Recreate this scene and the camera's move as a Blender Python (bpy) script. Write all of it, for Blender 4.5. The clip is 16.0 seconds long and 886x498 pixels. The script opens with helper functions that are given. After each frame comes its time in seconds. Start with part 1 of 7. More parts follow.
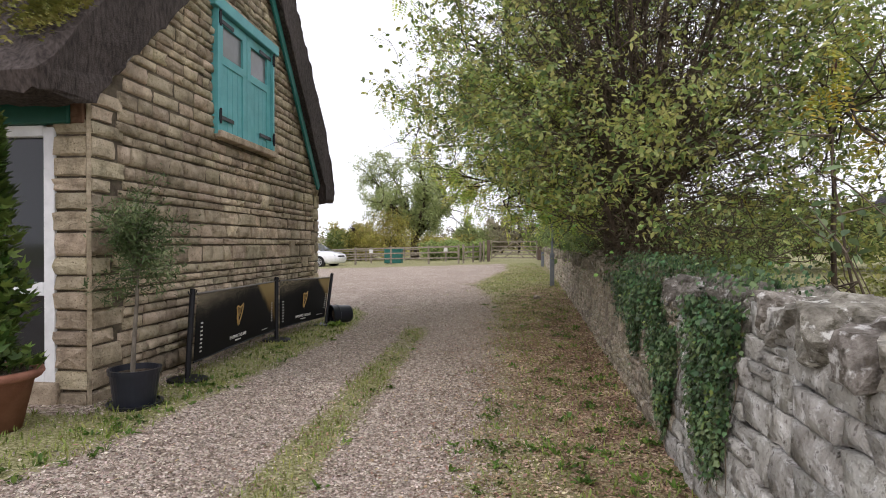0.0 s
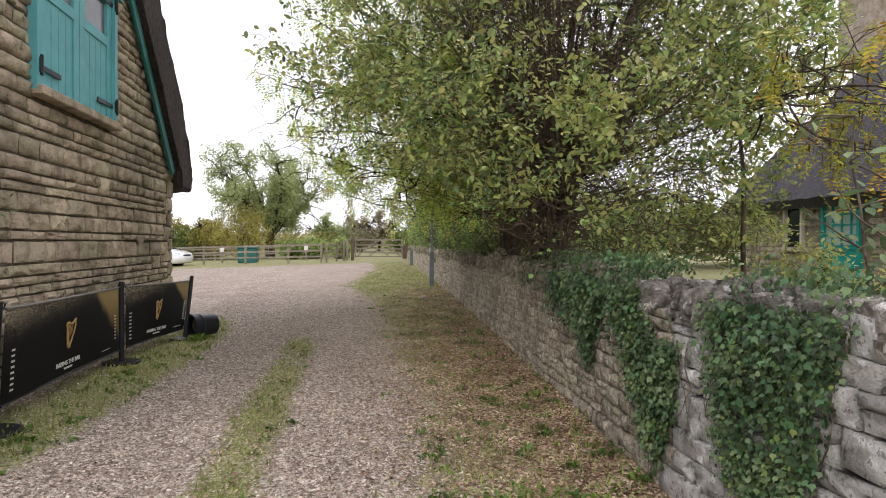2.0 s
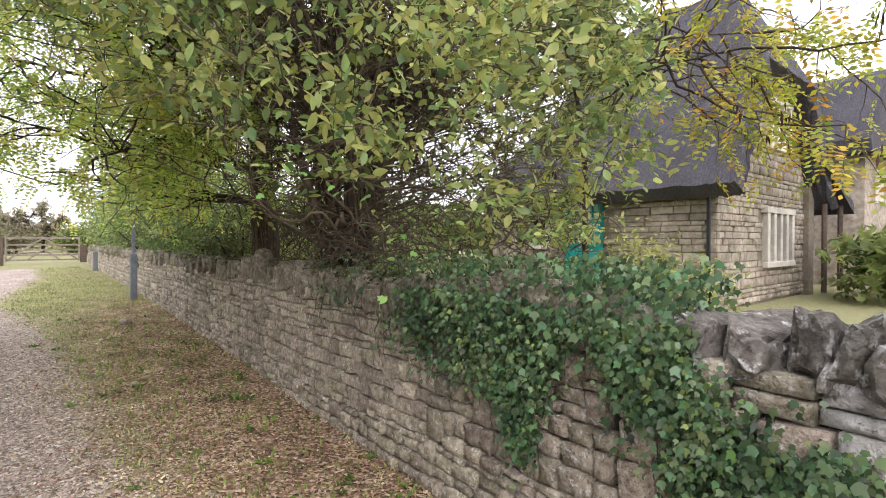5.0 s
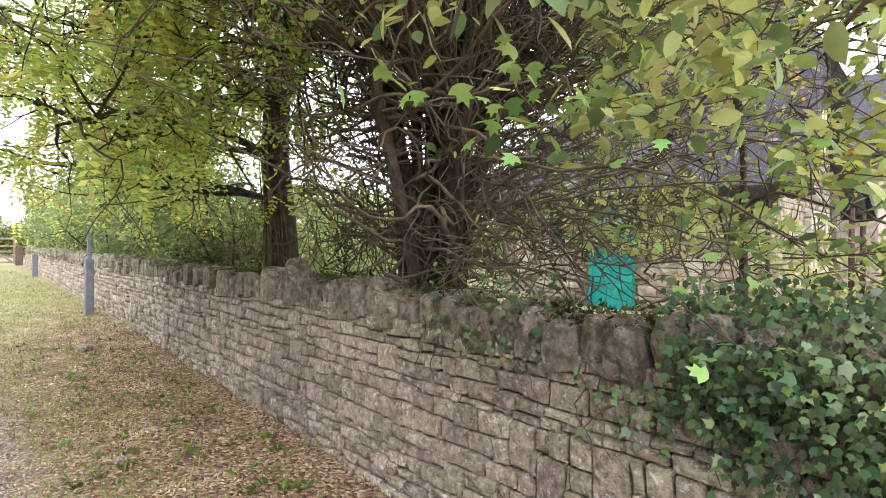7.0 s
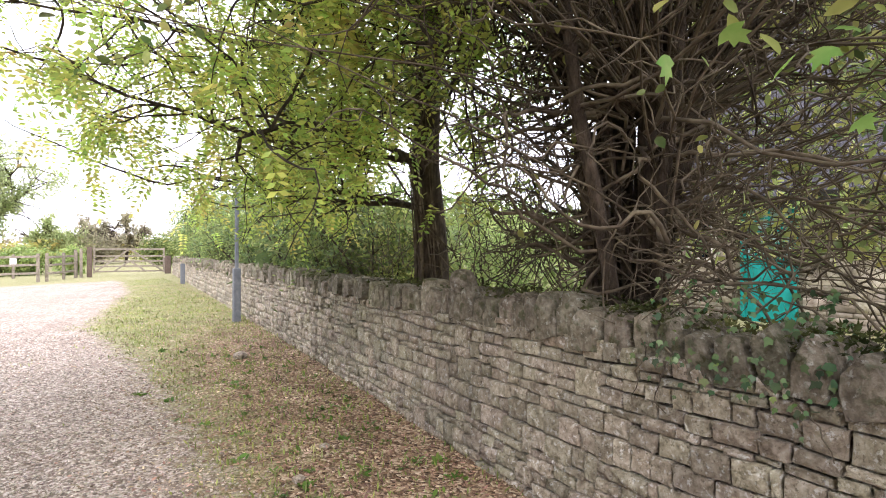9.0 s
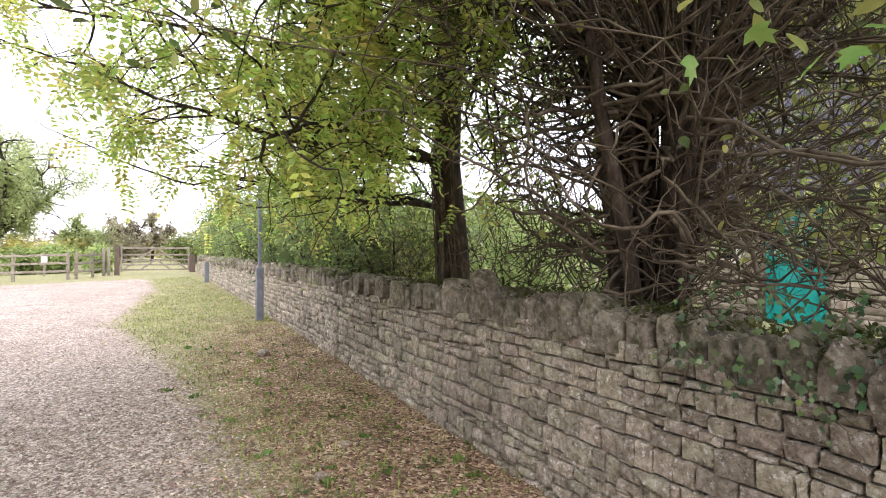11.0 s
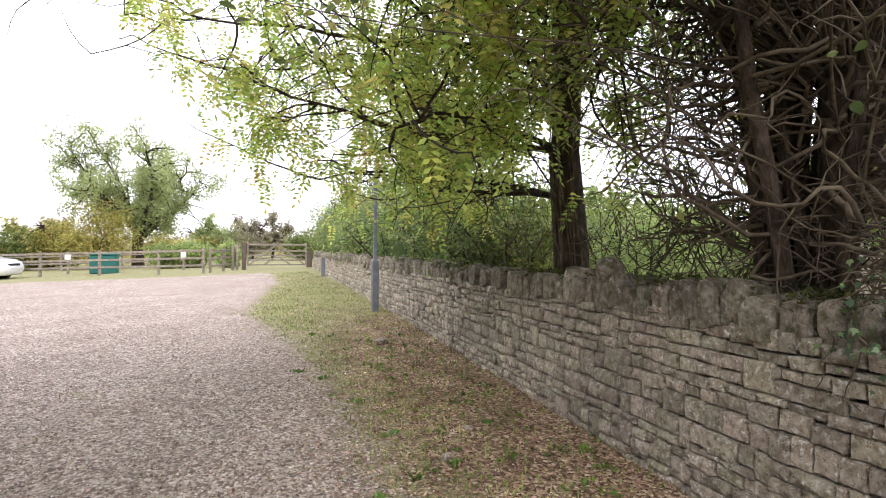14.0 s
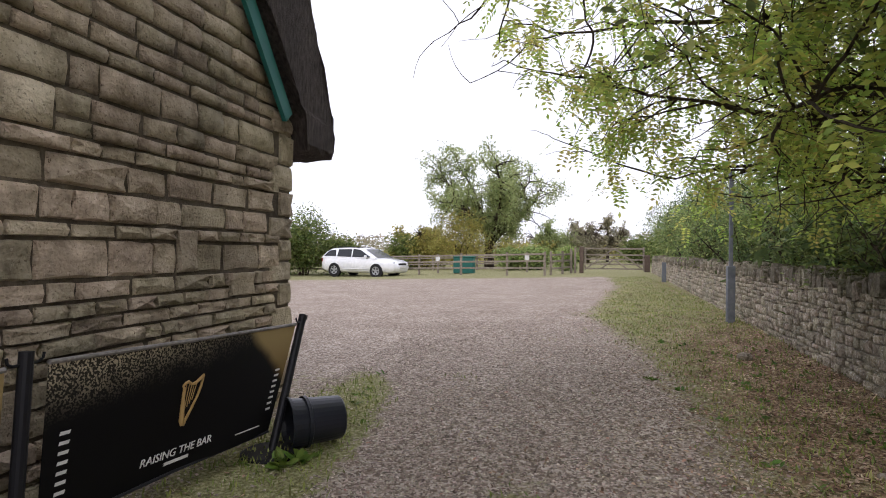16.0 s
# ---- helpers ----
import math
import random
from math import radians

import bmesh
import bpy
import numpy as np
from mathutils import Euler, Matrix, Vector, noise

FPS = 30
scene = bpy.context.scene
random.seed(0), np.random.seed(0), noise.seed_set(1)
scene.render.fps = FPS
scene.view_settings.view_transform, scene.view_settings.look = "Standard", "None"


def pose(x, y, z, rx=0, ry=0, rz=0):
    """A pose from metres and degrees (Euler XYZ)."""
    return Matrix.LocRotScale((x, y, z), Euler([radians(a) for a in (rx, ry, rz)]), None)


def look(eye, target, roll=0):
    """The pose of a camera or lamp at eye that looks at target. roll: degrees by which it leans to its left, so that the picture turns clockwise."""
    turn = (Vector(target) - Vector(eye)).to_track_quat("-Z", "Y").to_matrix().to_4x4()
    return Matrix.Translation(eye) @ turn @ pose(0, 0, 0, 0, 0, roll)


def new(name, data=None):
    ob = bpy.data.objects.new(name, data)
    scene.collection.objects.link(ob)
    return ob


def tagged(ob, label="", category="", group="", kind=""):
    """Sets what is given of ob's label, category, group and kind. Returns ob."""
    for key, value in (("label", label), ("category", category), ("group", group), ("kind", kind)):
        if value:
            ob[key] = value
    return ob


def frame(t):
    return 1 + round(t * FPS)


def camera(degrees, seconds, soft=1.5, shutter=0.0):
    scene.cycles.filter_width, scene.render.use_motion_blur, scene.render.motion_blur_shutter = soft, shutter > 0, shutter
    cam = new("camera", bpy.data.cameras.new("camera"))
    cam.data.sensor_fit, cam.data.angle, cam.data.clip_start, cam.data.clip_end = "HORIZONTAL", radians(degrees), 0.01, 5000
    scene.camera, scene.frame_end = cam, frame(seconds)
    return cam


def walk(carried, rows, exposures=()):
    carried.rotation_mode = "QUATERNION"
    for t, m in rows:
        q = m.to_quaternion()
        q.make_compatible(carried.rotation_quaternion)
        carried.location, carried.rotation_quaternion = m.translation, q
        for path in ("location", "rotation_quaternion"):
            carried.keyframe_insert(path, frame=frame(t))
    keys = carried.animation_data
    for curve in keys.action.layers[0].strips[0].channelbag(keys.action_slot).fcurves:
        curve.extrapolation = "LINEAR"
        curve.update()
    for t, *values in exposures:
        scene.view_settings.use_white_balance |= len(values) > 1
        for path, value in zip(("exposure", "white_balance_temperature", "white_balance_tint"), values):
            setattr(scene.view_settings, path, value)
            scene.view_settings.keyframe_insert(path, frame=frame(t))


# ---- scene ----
cam = camera(75.7, 16.0, soft=1.0)
PATH = [
    (0, (-1.43, 0.314, 1.084), (-1.63, 2.304, 1.065), 0.1),
    (0.5, (-1.592, 0.53, 1.083), (-1.762, 2.522, 1.064), 0.1),
    (1, (-1.786, 0.755, 1.079), (-1.821, 2.755, 1.061), 0.4),
    (1.5, (-1.926, 1.015, 1.053), (-1.785, 3.01, 1.036), 0.3),
    (2, (-2.02, 1.302, 1.062), (-1.713, 3.278, 1.04), 0.3),
    (2.5, (-2.124, 1.619, 1.066), (-1.6, 3.548, 1.046), 0.3),
    (3, (-2.149, 1.954, 1.052), (-1.384, 3.802, 1.029), 0.1),
    (3.5, (-2.131, 2.348, 1.087), (-1.203, 4.119, 1.055), 0.0),
    (3.7, (-2.144, 2.503, 1.084), (-1.16, 4.244, 1.052), -0.1),
    (5.8, (-1.922, 4.49, 1.044), (-0.623, 6.01, 1.033), 0.8),
    (6, (-1.923, 4.677, 1.04), (-0.61, 6.186, 1.031), 0.9),
    (6.5, (-1.926, 5.122, 1.072), (-0.599, 6.618, 1.052), 0.5),
    (7, (-1.946, 5.547, 1.096), (-0.602, 7.029, 1.08), 0.4),
    (7.5, (-1.981, 5.901, 1.108), (-0.677, 7.417, 1.097), 0.5),
    (8, (-2.079, 6.024, 1.116), (-0.887, 7.63, 1.12), 0.2),
    (8.5, (-2.122, 6.077, 1.113), (-1.015, 7.743, 1.123), 0.0),
    (9, (-2.119, 6.089, 1.117), (-1.065, 7.789, 1.125), -0.0),
    (11.5, (-2.137, 6.079, 1.117), (-1.156, 7.822, 1.122), 0.2),
    (12, (-2.141, 6.098, 1.109), (-1.185, 7.855, 1.111), 0.2),
    (12.5, (-2.139, 6.101, 1.097), (-1.218, 7.876, 1.101), 0.3),
    (13, (-2.15, 6.118, 1.083), (-1.262, 7.91, 1.087), 0.3),
    (13.5, (-2.186, 6.128, 1.063), (-1.369, 7.953, 1.065), 0.4),
    (14, (-2.257, 6.133, 1.04), (-1.589, 8.018, 1.04), 0.3),
    (14.5, (-2.329, 6.121, 1.037), (-1.98, 8.091, 1.037), 0.3),
    (15, (-2.364, 6.096, 1.03), (-2.351, 8.096, 1.031), 0.2),
    (15.5, (-2.386, 6.093, 1.03), (-2.632, 8.078, 1.031), 0.4),
    (16, (-2.439, 6.168, 1.026), (-2.89, 8.117, 1.032), 0.6),
]
walk(cam, [(t, look(e, a, r)) for t, e, a, r in PATH],
     exposures=[(0, 0.12, 6400, 17), (2, 0.27, 6400, 17), (3.5, 0.57, 6400, 17), (5.8, 1.22, 6250, 19), (6.8, 1.52, 6250, 20), (7.6, 1.68, 6250, 20), (8.5, 1.58, 6250, 19), (9.2, 1.44, 6200, 19), (12.5, 1.23, 6200, 19), (13.5, 1.10, 6200, 19), (14, 0.97, 6200, 19), (14.5, 0.55, 6200, 19), (15, 0.17, 6200, 19), (16, 0.05, 6200, 19)])

# ---- light ----
world = bpy.data.worlds.new("overcast_sky")
scene.world = world
world.use_nodes = True
wn, wl = world.node_tree.nodes, world.node_tree.links
sky = wn.new("ShaderNodeTexSky")
sky.sky_type, sky.sun_disc = "NISHITA", False
sky.sun_elevation, sky.sun_rotation, sky.dust_density = radians(38), radians(150), 4.0
cloud = wn.new("ShaderNodeMix")
cloud.data_type, cloud.inputs["Factor"].default_value = "RGBA", 0.9
cloud.inputs["B"].default_value = (10.3, 10.5, 10.9, 1)
wl.new(sky.outputs["Color"], cloud.inputs["A"])
wl.new(cloud.outputs["Result"], wn["Background"].inputs["Color"])
wn["Background"].inputs["Strength"].default_value = 0.12
sun = new("sun", bpy.data.lights.new("sun", "SUN"))
sun.data.energy, sun.data.angle, sun.data.color = 0.9, radians(25), (1.0, 0.96, 0.9)
sun.matrix_world = look((-20, -30, 28), (0, 0, 0))


# ---- building blocks ----
def np_mesh(name, V, F):
    """A mesh from arrays: V (n, 3) and F (m, k)."""
    V, F = np.asarray(V, np.float32), np.asarray(F, np.int32)
    me = bpy.data.meshes.new(name)
    n, k = F.shape
    me.vertices.add(len(V))
    me.vertices.foreach_set("co", V.ravel())
    me.loops.add(n * k)
    me.loops.foreach_set("vertex_index", F.ravel())
    me.polygons.add(n)
    me.polygons.foreach_set("loop_start", np.arange(0, n * k, k, dtype=np.int32))
    me.update(calc_edges=True)
    return me


class Shape:
    """Collects boxes, tubes and polygons into one mesh, in world metres."""

    def __init__(self):
        self.v, self.f = [], []

    def add(self, verts, faces):
        n = len(self.v)
        self.v += [tuple(p) for p in verts]
        self.f += [tuple(i + n for i in f) for f in faces]
        return self

    def box(self, c, s, rz=0.0, rx=0.0, ry=0.0, bevel=0.0):
        m = pose(*c, rx, ry, rz)
        if bevel <= 0:
            vs = [m @ Vector((x * s[0] / 2, y * s[1] / 2, z * s[2] / 2)) for x in (-1, 1) for y in (-1, 1) for z in (-1, 1)]
            return self.add(vs, [(0, 1, 3, 2), (4, 6, 7, 5), (0, 4, 5, 1), (2, 3, 7, 6), (0, 2, 6, 4), (1, 5, 7, 3)])
        vs, b = [], bevel
        h = [k / 2 for k in s]
        for z, inset in ((-h[2], b), (-h[2] + b, 0), (h[2] - b, 0), (h[2], b)):
            x, y = h[0] - inset, h[1] - inset
            for p in ((x, y - b), (x - b, y), (-x + b, y), (-x, y - b), (-x, -y + b), (-x + b, -y), (x - b, -y), (x, -y + b)):
                vs.append(m @ Vector((p[0], p[1], z)))
        fs = [tuple(range(7, -1, -1)), tuple(range(24, 32))]
        for r in range(3):
            for i in range(8):
                j = (i + 1) % 8
                fs.append((r * 8 + i, r * 8 + j, r * 8 + 8 + j, r * 8 + 8 + i))
        return self.add(vs, fs)

    def tube(self, pts, radii, n=8, caps=True):
        pts = [Vector(p) for p in pts]
        if isinstance(radii, (int, float)):
            radii = [radii] * len(pts)
        vs, fs, side = [], [], None
        for i, p in enumerate(pts):
            d = (pts[min(i + 1, len(pts) - 1)] - pts[max(i - 1, 0)]).normalized()
            if side is None:
                side = d.orthogonal().normalized()
            side = (side - d * side.dot(d)).normalized()
            up = d.cross(side)
            for k in range(n):
                a = 2 * math.pi * k / n
                vs.append(p + (side * math.cos(a) + up * math.sin(a)) * radii[i])
        for i in range(len(pts) - 1):
            for k in range(n):
                j = (k + 1) % n
                fs.append((i * n + k, i * n + j, i * n + n + j, i * n + n + k))
        if caps:
            fs += [tuple(range(n - 1, -1, -1)), tuple(range(len(vs) - n, len(vs)))]
        return self.add(vs, fs)

    def lathe(self, c, profile, n=24, m=None):
        vs, fs = [], []
        for r, z in profile:
            for k in range(n):
                a = 2 * math.pi * k / n
                p = Vector((r * math.cos(a), r * math.sin(a), z))
                vs.append(Vector(c) + (m @ p if m else p))
        for i in range(len(profile) - 1):
            for k in range(n):
                j = (k + 1) % n
                fs.append((i * n + k, i * n + j, i * n + n + j, i * n + n + k))
        return self.add(vs, fs)

    def prism(self, poly, axis, lo, hi):
        """A polygon of two coordinates, stretched along the third axis."""
        def at(p, d):
            return {"x": (d, p[0], p[1]), "y": (p[0], d, p[1]), "z": (p[0], p[1], d)}[axis]
        n = len(poly)
        fs = [tuple(range(n - 1, -1, -1)), tuple(range(n, 2 * n))]
        fs += [(i, (i + 1) % n, n + (i + 1) % n, n + i) for i in range(n)]
        return self.add([at(p, lo) for p in poly] + [at(p, hi) for p in poly], fs)

    def mesh(self, name, smooth=False):
        me = bpy.data.meshes.new(name)
        me.from_pydata(self.v, [], self.f)
        bm = bmesh.new()
        bm.from_mesh(me)
        bmesh.ops.recalc_face_normals(bm, faces=bm.faces)
        bm.to_mesh(me)
        bm.free()
        if smooth:
            me.shade_smooth()
        return me


def place(ob):
    """The world matrix of an object before the scene is evaluated."""
    return place(ob.parent) @ ob.matrix_parent_inverse @ ob.matrix_basis if ob.parent else ob.matrix_basis.copy()


def thing(name, at, label, category, group="", kind=""):
    ob = new(name)
    ob.location = at
    ob.empty_display_size = 0.1
    return tagged(ob, label, category, group, kind)


def part(name, shape, material, parent=None, label="", smooth=False, kind=""):
    """Links a Shape or a mesh, made in world metres, as one object under its thing."""
    me = shape.mesh(name, smooth) if isinstance(shape, Shape) else shape
    if not me.materials:
        me.materials.append(material)
    ob = new(name, me)
    if parent:
        ob.parent = parent
        ob.matrix_parent_inverse = place(parent).inverted()
    return tagged(ob, label, kind=kind)


def structure(name, shape, material, label, category, smooth=False):
    ob = part(name, shape, material, smooth=smooth)
    return tagged(ob, label, category, kind="structure")


# ---- materials ----
def material(name, colours, scale=6.0, rough=0.85, bump=0.0, bump_scale=60.0, vary=0.0, by="", large=0.35, large_scale=0.6, metal=0.0,
             through_light=0.0, stretch=(1, 1, 1), coat=0.0, spots=(), spot_scale=(34.0, 58.0), spot_cut=(0.60, 0.58)):
    """Colours mixed by fine noise, toned by a broad one, and varied by object or by island."""
    m = bpy.data.materials.new(name)
    m.use_nodes = True
    nt = m.node_tree
    N, L, bs = nt.nodes, nt.links, nt.nodes["Principled BSDF"]
    geo = N.new("ShaderNodeNewGeometry")
    mp = N.new("ShaderNodeMapping")
    mp.inputs["Scale"].default_value = stretch
    L.new(geo.outputs["Position"], mp.inputs["Vector"])
    def noise_at(s, detail=8.0):
        n = N.new("ShaderNodeTexNoise")
        n.inputs["Scale"].default_value, n.inputs["Detail"].default_value, n.inputs["Roughness"].default_value = s, detail, 0.62
        L.new(mp.outputs["Vector"], n.inputs["Vector"])
        return n.outputs["Fac"]
    ramp = N.new("ShaderNodeValToRGB")
    el = ramp.color_ramp.elements
    while len(el) < len(colours):
        el.new(0.5)
    for i, c in enumerate(colours):
        el[i].position = 0.32 + 0.36 * i / max(1, len(colours) - 1)
        el[i].color = (*c, 1)
    L.new(noise_at(scale), ramp.inputs["Fac"])
    colour = ramp.outputs["Color"]
    if spots:
        sp = N.new("ShaderNodeMapRange")
        sp.inputs["From Min"].default_value, sp.inputs["From Max"].default_value, sp.inputs["To Max"].default_value = spot_cut[0], spot_cut[0] + 0.08, 0.75
        L.new(noise_at(spot_scale[0], 8.0), sp.inputs["Value"])
        mx_ = N.new("ShaderNodeMix")
        mx_.data_type = "RGBA"
        L.new(sp.outputs["Result"], mx_.inputs["Factor"]), L.new(colour, mx_.inputs["A"])
        mx_.inputs["B"].default_value = (*spots[0], 1)
        sq = N.new("ShaderNodeMapRange")
        sq.inputs["From Min"].default_value, sq.inputs["From Max"].default_value, sq.inputs["To Max"].default_value = spot_cut[1], spot_cut[1] + 0.08, 0.8
        L.new(noise_at(spot_scale[1], 8.0), sq.inputs["Value"])
        my_ = N.new("ShaderNodeMix")
        my_.data_type = "RGBA"
        L.new(sq.outputs["Result"], my_.inputs["Factor"]), L.new(mx_.outputs["Result"], my_.inputs["A"])
        my_.inputs["B"].default_value = (*spots[1], 1)
        colour = my_.outputs["Result"]
    hsv = N.new("ShaderNodeHueSaturation")
    L.new(colour, hsv.inputs["Color"])
    mr = N.new("ShaderNodeMapRange")
    mr.inputs["From Min"].default_value, mr.inputs["From Max"].default_value = 0.3, 0.7
    mr.inputs["To Min"].default_value, mr.inputs["To Max"].default_value = 1 - large, 1 + large
    L.new(noise_at(large_scale, 3.0), mr.inputs["Value"])
    value = mr.outputs["Result"]
    if by:
        src = N.new("ShaderNodeObjectInfo").outputs["Random"] if by == "object" else geo.outputs["Random Per Island"]
        v = N.new("ShaderNodeMapRange")
        v.inputs["To Min"].default_value, v.inputs["To Max"].default_value = 1 - vary, 1 + vary
        L.new(src, v.inputs["Value"])
        mul = N.new("ShaderNodeMath")
        mul.operation = "MULTIPLY"
        L.new(value, mul.inputs[0]), L.new(v.outputs["Result"], mul.inputs[1])
        value = mul.outputs[0]
        w = N.new("ShaderNodeTexWhiteNoise")
        w.noise_dimensions = "1D"
        L.new(src, w.inputs["W"])
        hue = N.new("ShaderNodeMapRange")
        hue.inputs["To Min"].default_value, hue.inputs["To Max"].default_value = 0.5 - vary * 0.07, 0.5 + vary * 0.07
        L.new(w.outputs["Value"], hue.inputs["Value"])
        L.new(hue.outputs["Result"], hsv.inputs["Hue"])
    L.new(value, hsv.inputs["Value"])
    L.new(hsv.outputs["Color"], bs.inputs["Base Color"])
    bs.inputs["Roughness"].default_value, bs.inputs["Metallic"].default_value = rough, metal
    bs.inputs["Coat Weight"].default_value = coat
    bs.inputs["Specular IOR Level"].default_value = 0.3
    if bump:
        b = N.new("ShaderNodeBump")
        b.inputs["Strength"].default_value, b.inputs["Distance"].default_value = bump, 0.03
        L.new(noise_at(bump_scale, 6.0), b.inputs["Height"])
        L.new(b.outputs["Normal"], bs.inputs["Normal"])
    if through_light:
        tr = N.new("ShaderNodeBsdfTranslucent")
        mix = N.new("ShaderNodeMixShader")
        mix.inputs["Fac"].default_value = through_light
        L.new(hsv.outputs["Color"], tr.inputs["Color"])
        L.new(bs.outputs["BSDF"], mix.inputs[1]), L.new(tr.outputs["BSDF"], mix.inputs[2])
        L.new(mix.outputs["Shader"], N["Material Output"].inputs["Surface"])
    return m


def plain(name, colour, rough=0.5, metal=0.0, coat=0.0):
    m = material(name, [tuple(c * 0.9 for c in colour), tuple(min(1, c * 1.08) for c in colour)], 9.0, rough, large=0.08, metal=metal, coat=coat)
    return m


BARN_COL = [(0.265, 0.215, 0.148), (0.465, 0.385, 0.272), (0.60, 0.51, 0.378)]
WALL_COL = [(0.195, 0.16, 0.112), (0.385, 0.328, 0.24), (0.56, 0.502, 0.40)]
M_BARN = material("barn_stone", BARN_COL, 7.0, 0.9, 1.0, 45, 0.22, "object", spots=((0.56, 0.48, 0.36), (0.16, 0.12, 0.075)))
M_BARN_I = material("barn_stone_rest", BARN_COL, 7.0, 0.9, 1.0, 45, 0.22, "island", spots=((0.56, 0.48, 0.36), (0.16, 0.12, 0.075)))
M_ARRIS = material("arris_stone", BARN_COL, 9, 0.9, 0.8, 50)
M_WALL = material("field_stone", WALL_COL, 24.0, 0.92, 1.0, 70, 0.26, "object", large=0.2, spots=((0.70, 0.68, 0.63), (0.16, 0.135, 0.09)), spot_scale=(38.0, 62.0), spot_cut=(0.56, 0.57))
M_WALL_I = material("field_stone_rest", WALL_COL, 24.0, 0.92, 1.0, 70, 0.26, "island", large=0.2, spots=((0.70, 0.68, 0.63), (0.16, 0.135, 0.09)), spot_scale=(38.0, 62.0), spot_cut=(0.56, 0.57))
COPE_COL = [(0.10, 0.085, 0.058), (0.215, 0.185, 0.135), (0.36, 0.32, 0.245)]
M_COPE = material("coping_stone", COPE_COL, 20.0, 0.95, 1.0, 60, 0.28, "object", spots=((0.52, 0.50, 0.44), (0.075, 0.078, 0.026)), spot_scale=(30.0, 15.0), spot_cut=(0.56, 0.55))
M_COPE_I = material("coping_stone_rest", COPE_COL, 20.0, 0.95, 1.0, 60, 0.28, "island", spots=((0.52, 0.50, 0.44), (0.075, 0.078, 0.026)), spot_scale=(30.0, 15.0), spot_cut=(0.56, 0.55))
M_MORTAR = material("mortar", [(0.09, 0.072, 0.052), (0.19, 0.155, 0.11)], 12, 0.95, 0.8, 80)
M_EARTH = material("wall_core", [(0.03, 0.026, 0.02), (0.07, 0.06, 0.046)], 12, 0.95, 0.8, 60)
M_THATCH = material("old_thatch", [(0.034, 0.026, 0.024), (0.08, 0.064, 0.057), (0.125, 0.104, 0.092)], 22, 0.95, 1.0, 90, stretch=(1.6, 1.6, 0.5), large=0.3)
M_THATCH_C = material("cottage_thatch", [(0.05, 0.047, 0.052), (0.085, 0.08, 0.09), (0.13, 0.122, 0.135)], 22, 0.95, 1.0, 90, stretch=(1.6, 1.6, 0.5), large=0.25)
M_TEAL = material("teal_paint", [(0.10, 0.36, 0.38), (0.135, 0.44, 0.46)], 5, 0.55, 0.15, 30, large=0.1)
M_DKGREEN = plain("dark_green_paint", (0.012, 0.085, 0.06), 0.5)
M_TEALDK = plain("dark_teal_paint", (0.02, 0.15, 0.13), 0.5)
M_PANE = plain("dusty_pane", (0.16, 0.17, 0.17), 0.15)
M_PANE_G = plain("curtained_pane", (0.32, 0.42, 0.38), 0.15)
M_RUST = material("stained_stone", [(0.10, 0.05, 0.03), (0.2, 0.12, 0.075)], 9, 0.9, 0.6, 40)
M_IRON = plain("black_iron", (0.012, 0.012, 0.015), 0.45)
M_WHITE = plain("white_frame", (0.78, 0.79, 0.8), 0.35)
M_GLASS = bpy.data.materials.new("dark_glass")
M_GLASS.use_nodes = True
gb = M_GLASS.node_tree.nodes["Principled BSDF"]
gb.inputs["Base Color"].default_value, gb.inputs["Roughness"].default_value = (0.012, 0.015, 0.018, 1), 0.06

# ---- the lie of the land ----
def lerp(x, rows):
    return float(np.interp(x, [r[0] for r in rows], [r[1] for r in rows]))


def smooth(a, b, x):
    t = np.clip((x - a) / (b - a), 0, 1)
    return t * t * (3 - 2 * t)


def ground_z(x, y):
    """Height of the drive: it climbs towards the yard, falls to the left, and runs level along the barn."""
    x, y = np.asarray(x, float), np.asarray(y, float)
    rise = np.interp(y, [-10, 8, 11, 13, 16, 20, 26, 35, 60], [-.676, -.205, -.138, -.105, -.062, -.012, .04, .09, .10])
    z = rise + (0.021 + 0.011 * smooth(17, 28, y)) * x.clip(-16, 2)
    terrace = smooth(-2.9, -4.1, x) * (1 - smooth(11.5, 15, y))
    z = z * (1 - terrace) + -0.25 * terrace
    return z


def gz(x, y):
    return float(ground_z(x, y))


WALL_LINE = [(-6, -0.703), (33.5, 0.960)]
BATTER = 0.08


def wall_x(y):
    return lerp(y, WALL_LINE)


# Ground sheet, finest along the drive.
def steps(lo, a, b, hi, fine):
    out, d, x = list(np.arange(a, b, fine)), fine, b
    while x < hi:
        out.append(x)
        d *= 1.22
        x += d
    out.append(hi)
    d, x, head = fine, a, []
    while True:
        d *= 1.22
        x -= d
        if x <= lo:
            break
        head.append(x)
    return np.array([lo] + head[::-1] + out)


gx, gy = steps(-900, -6.5, 1.2, 900, 0.11), steps(-400, -1.5, 20, 1500, 0.11)
GX, GY = np.meshgrid(gx, gy)
GZ = ground_z(GX, GY)
def wobble(x, y, s, seed):
    r = np.random.RandomState(seed)
    out = 0
    for k in range(10):
        a, f, p = r.rand() * 6.28, s * (0.5 + 1.6 * r.rand()), r.rand() * 6.28
        out = out + np.sin((x * math.cos(a) + y * math.sin(a)) * f + p)
    return out / 4.5
near = smooth(60, 20, np.hypot(GX + 2, GY - 8))
GZ = GZ + near * 0.012 * wobble(GX, GY, 5.0, 3) + 0.006 * near * wobble(GX, GY, 17.0, 4)
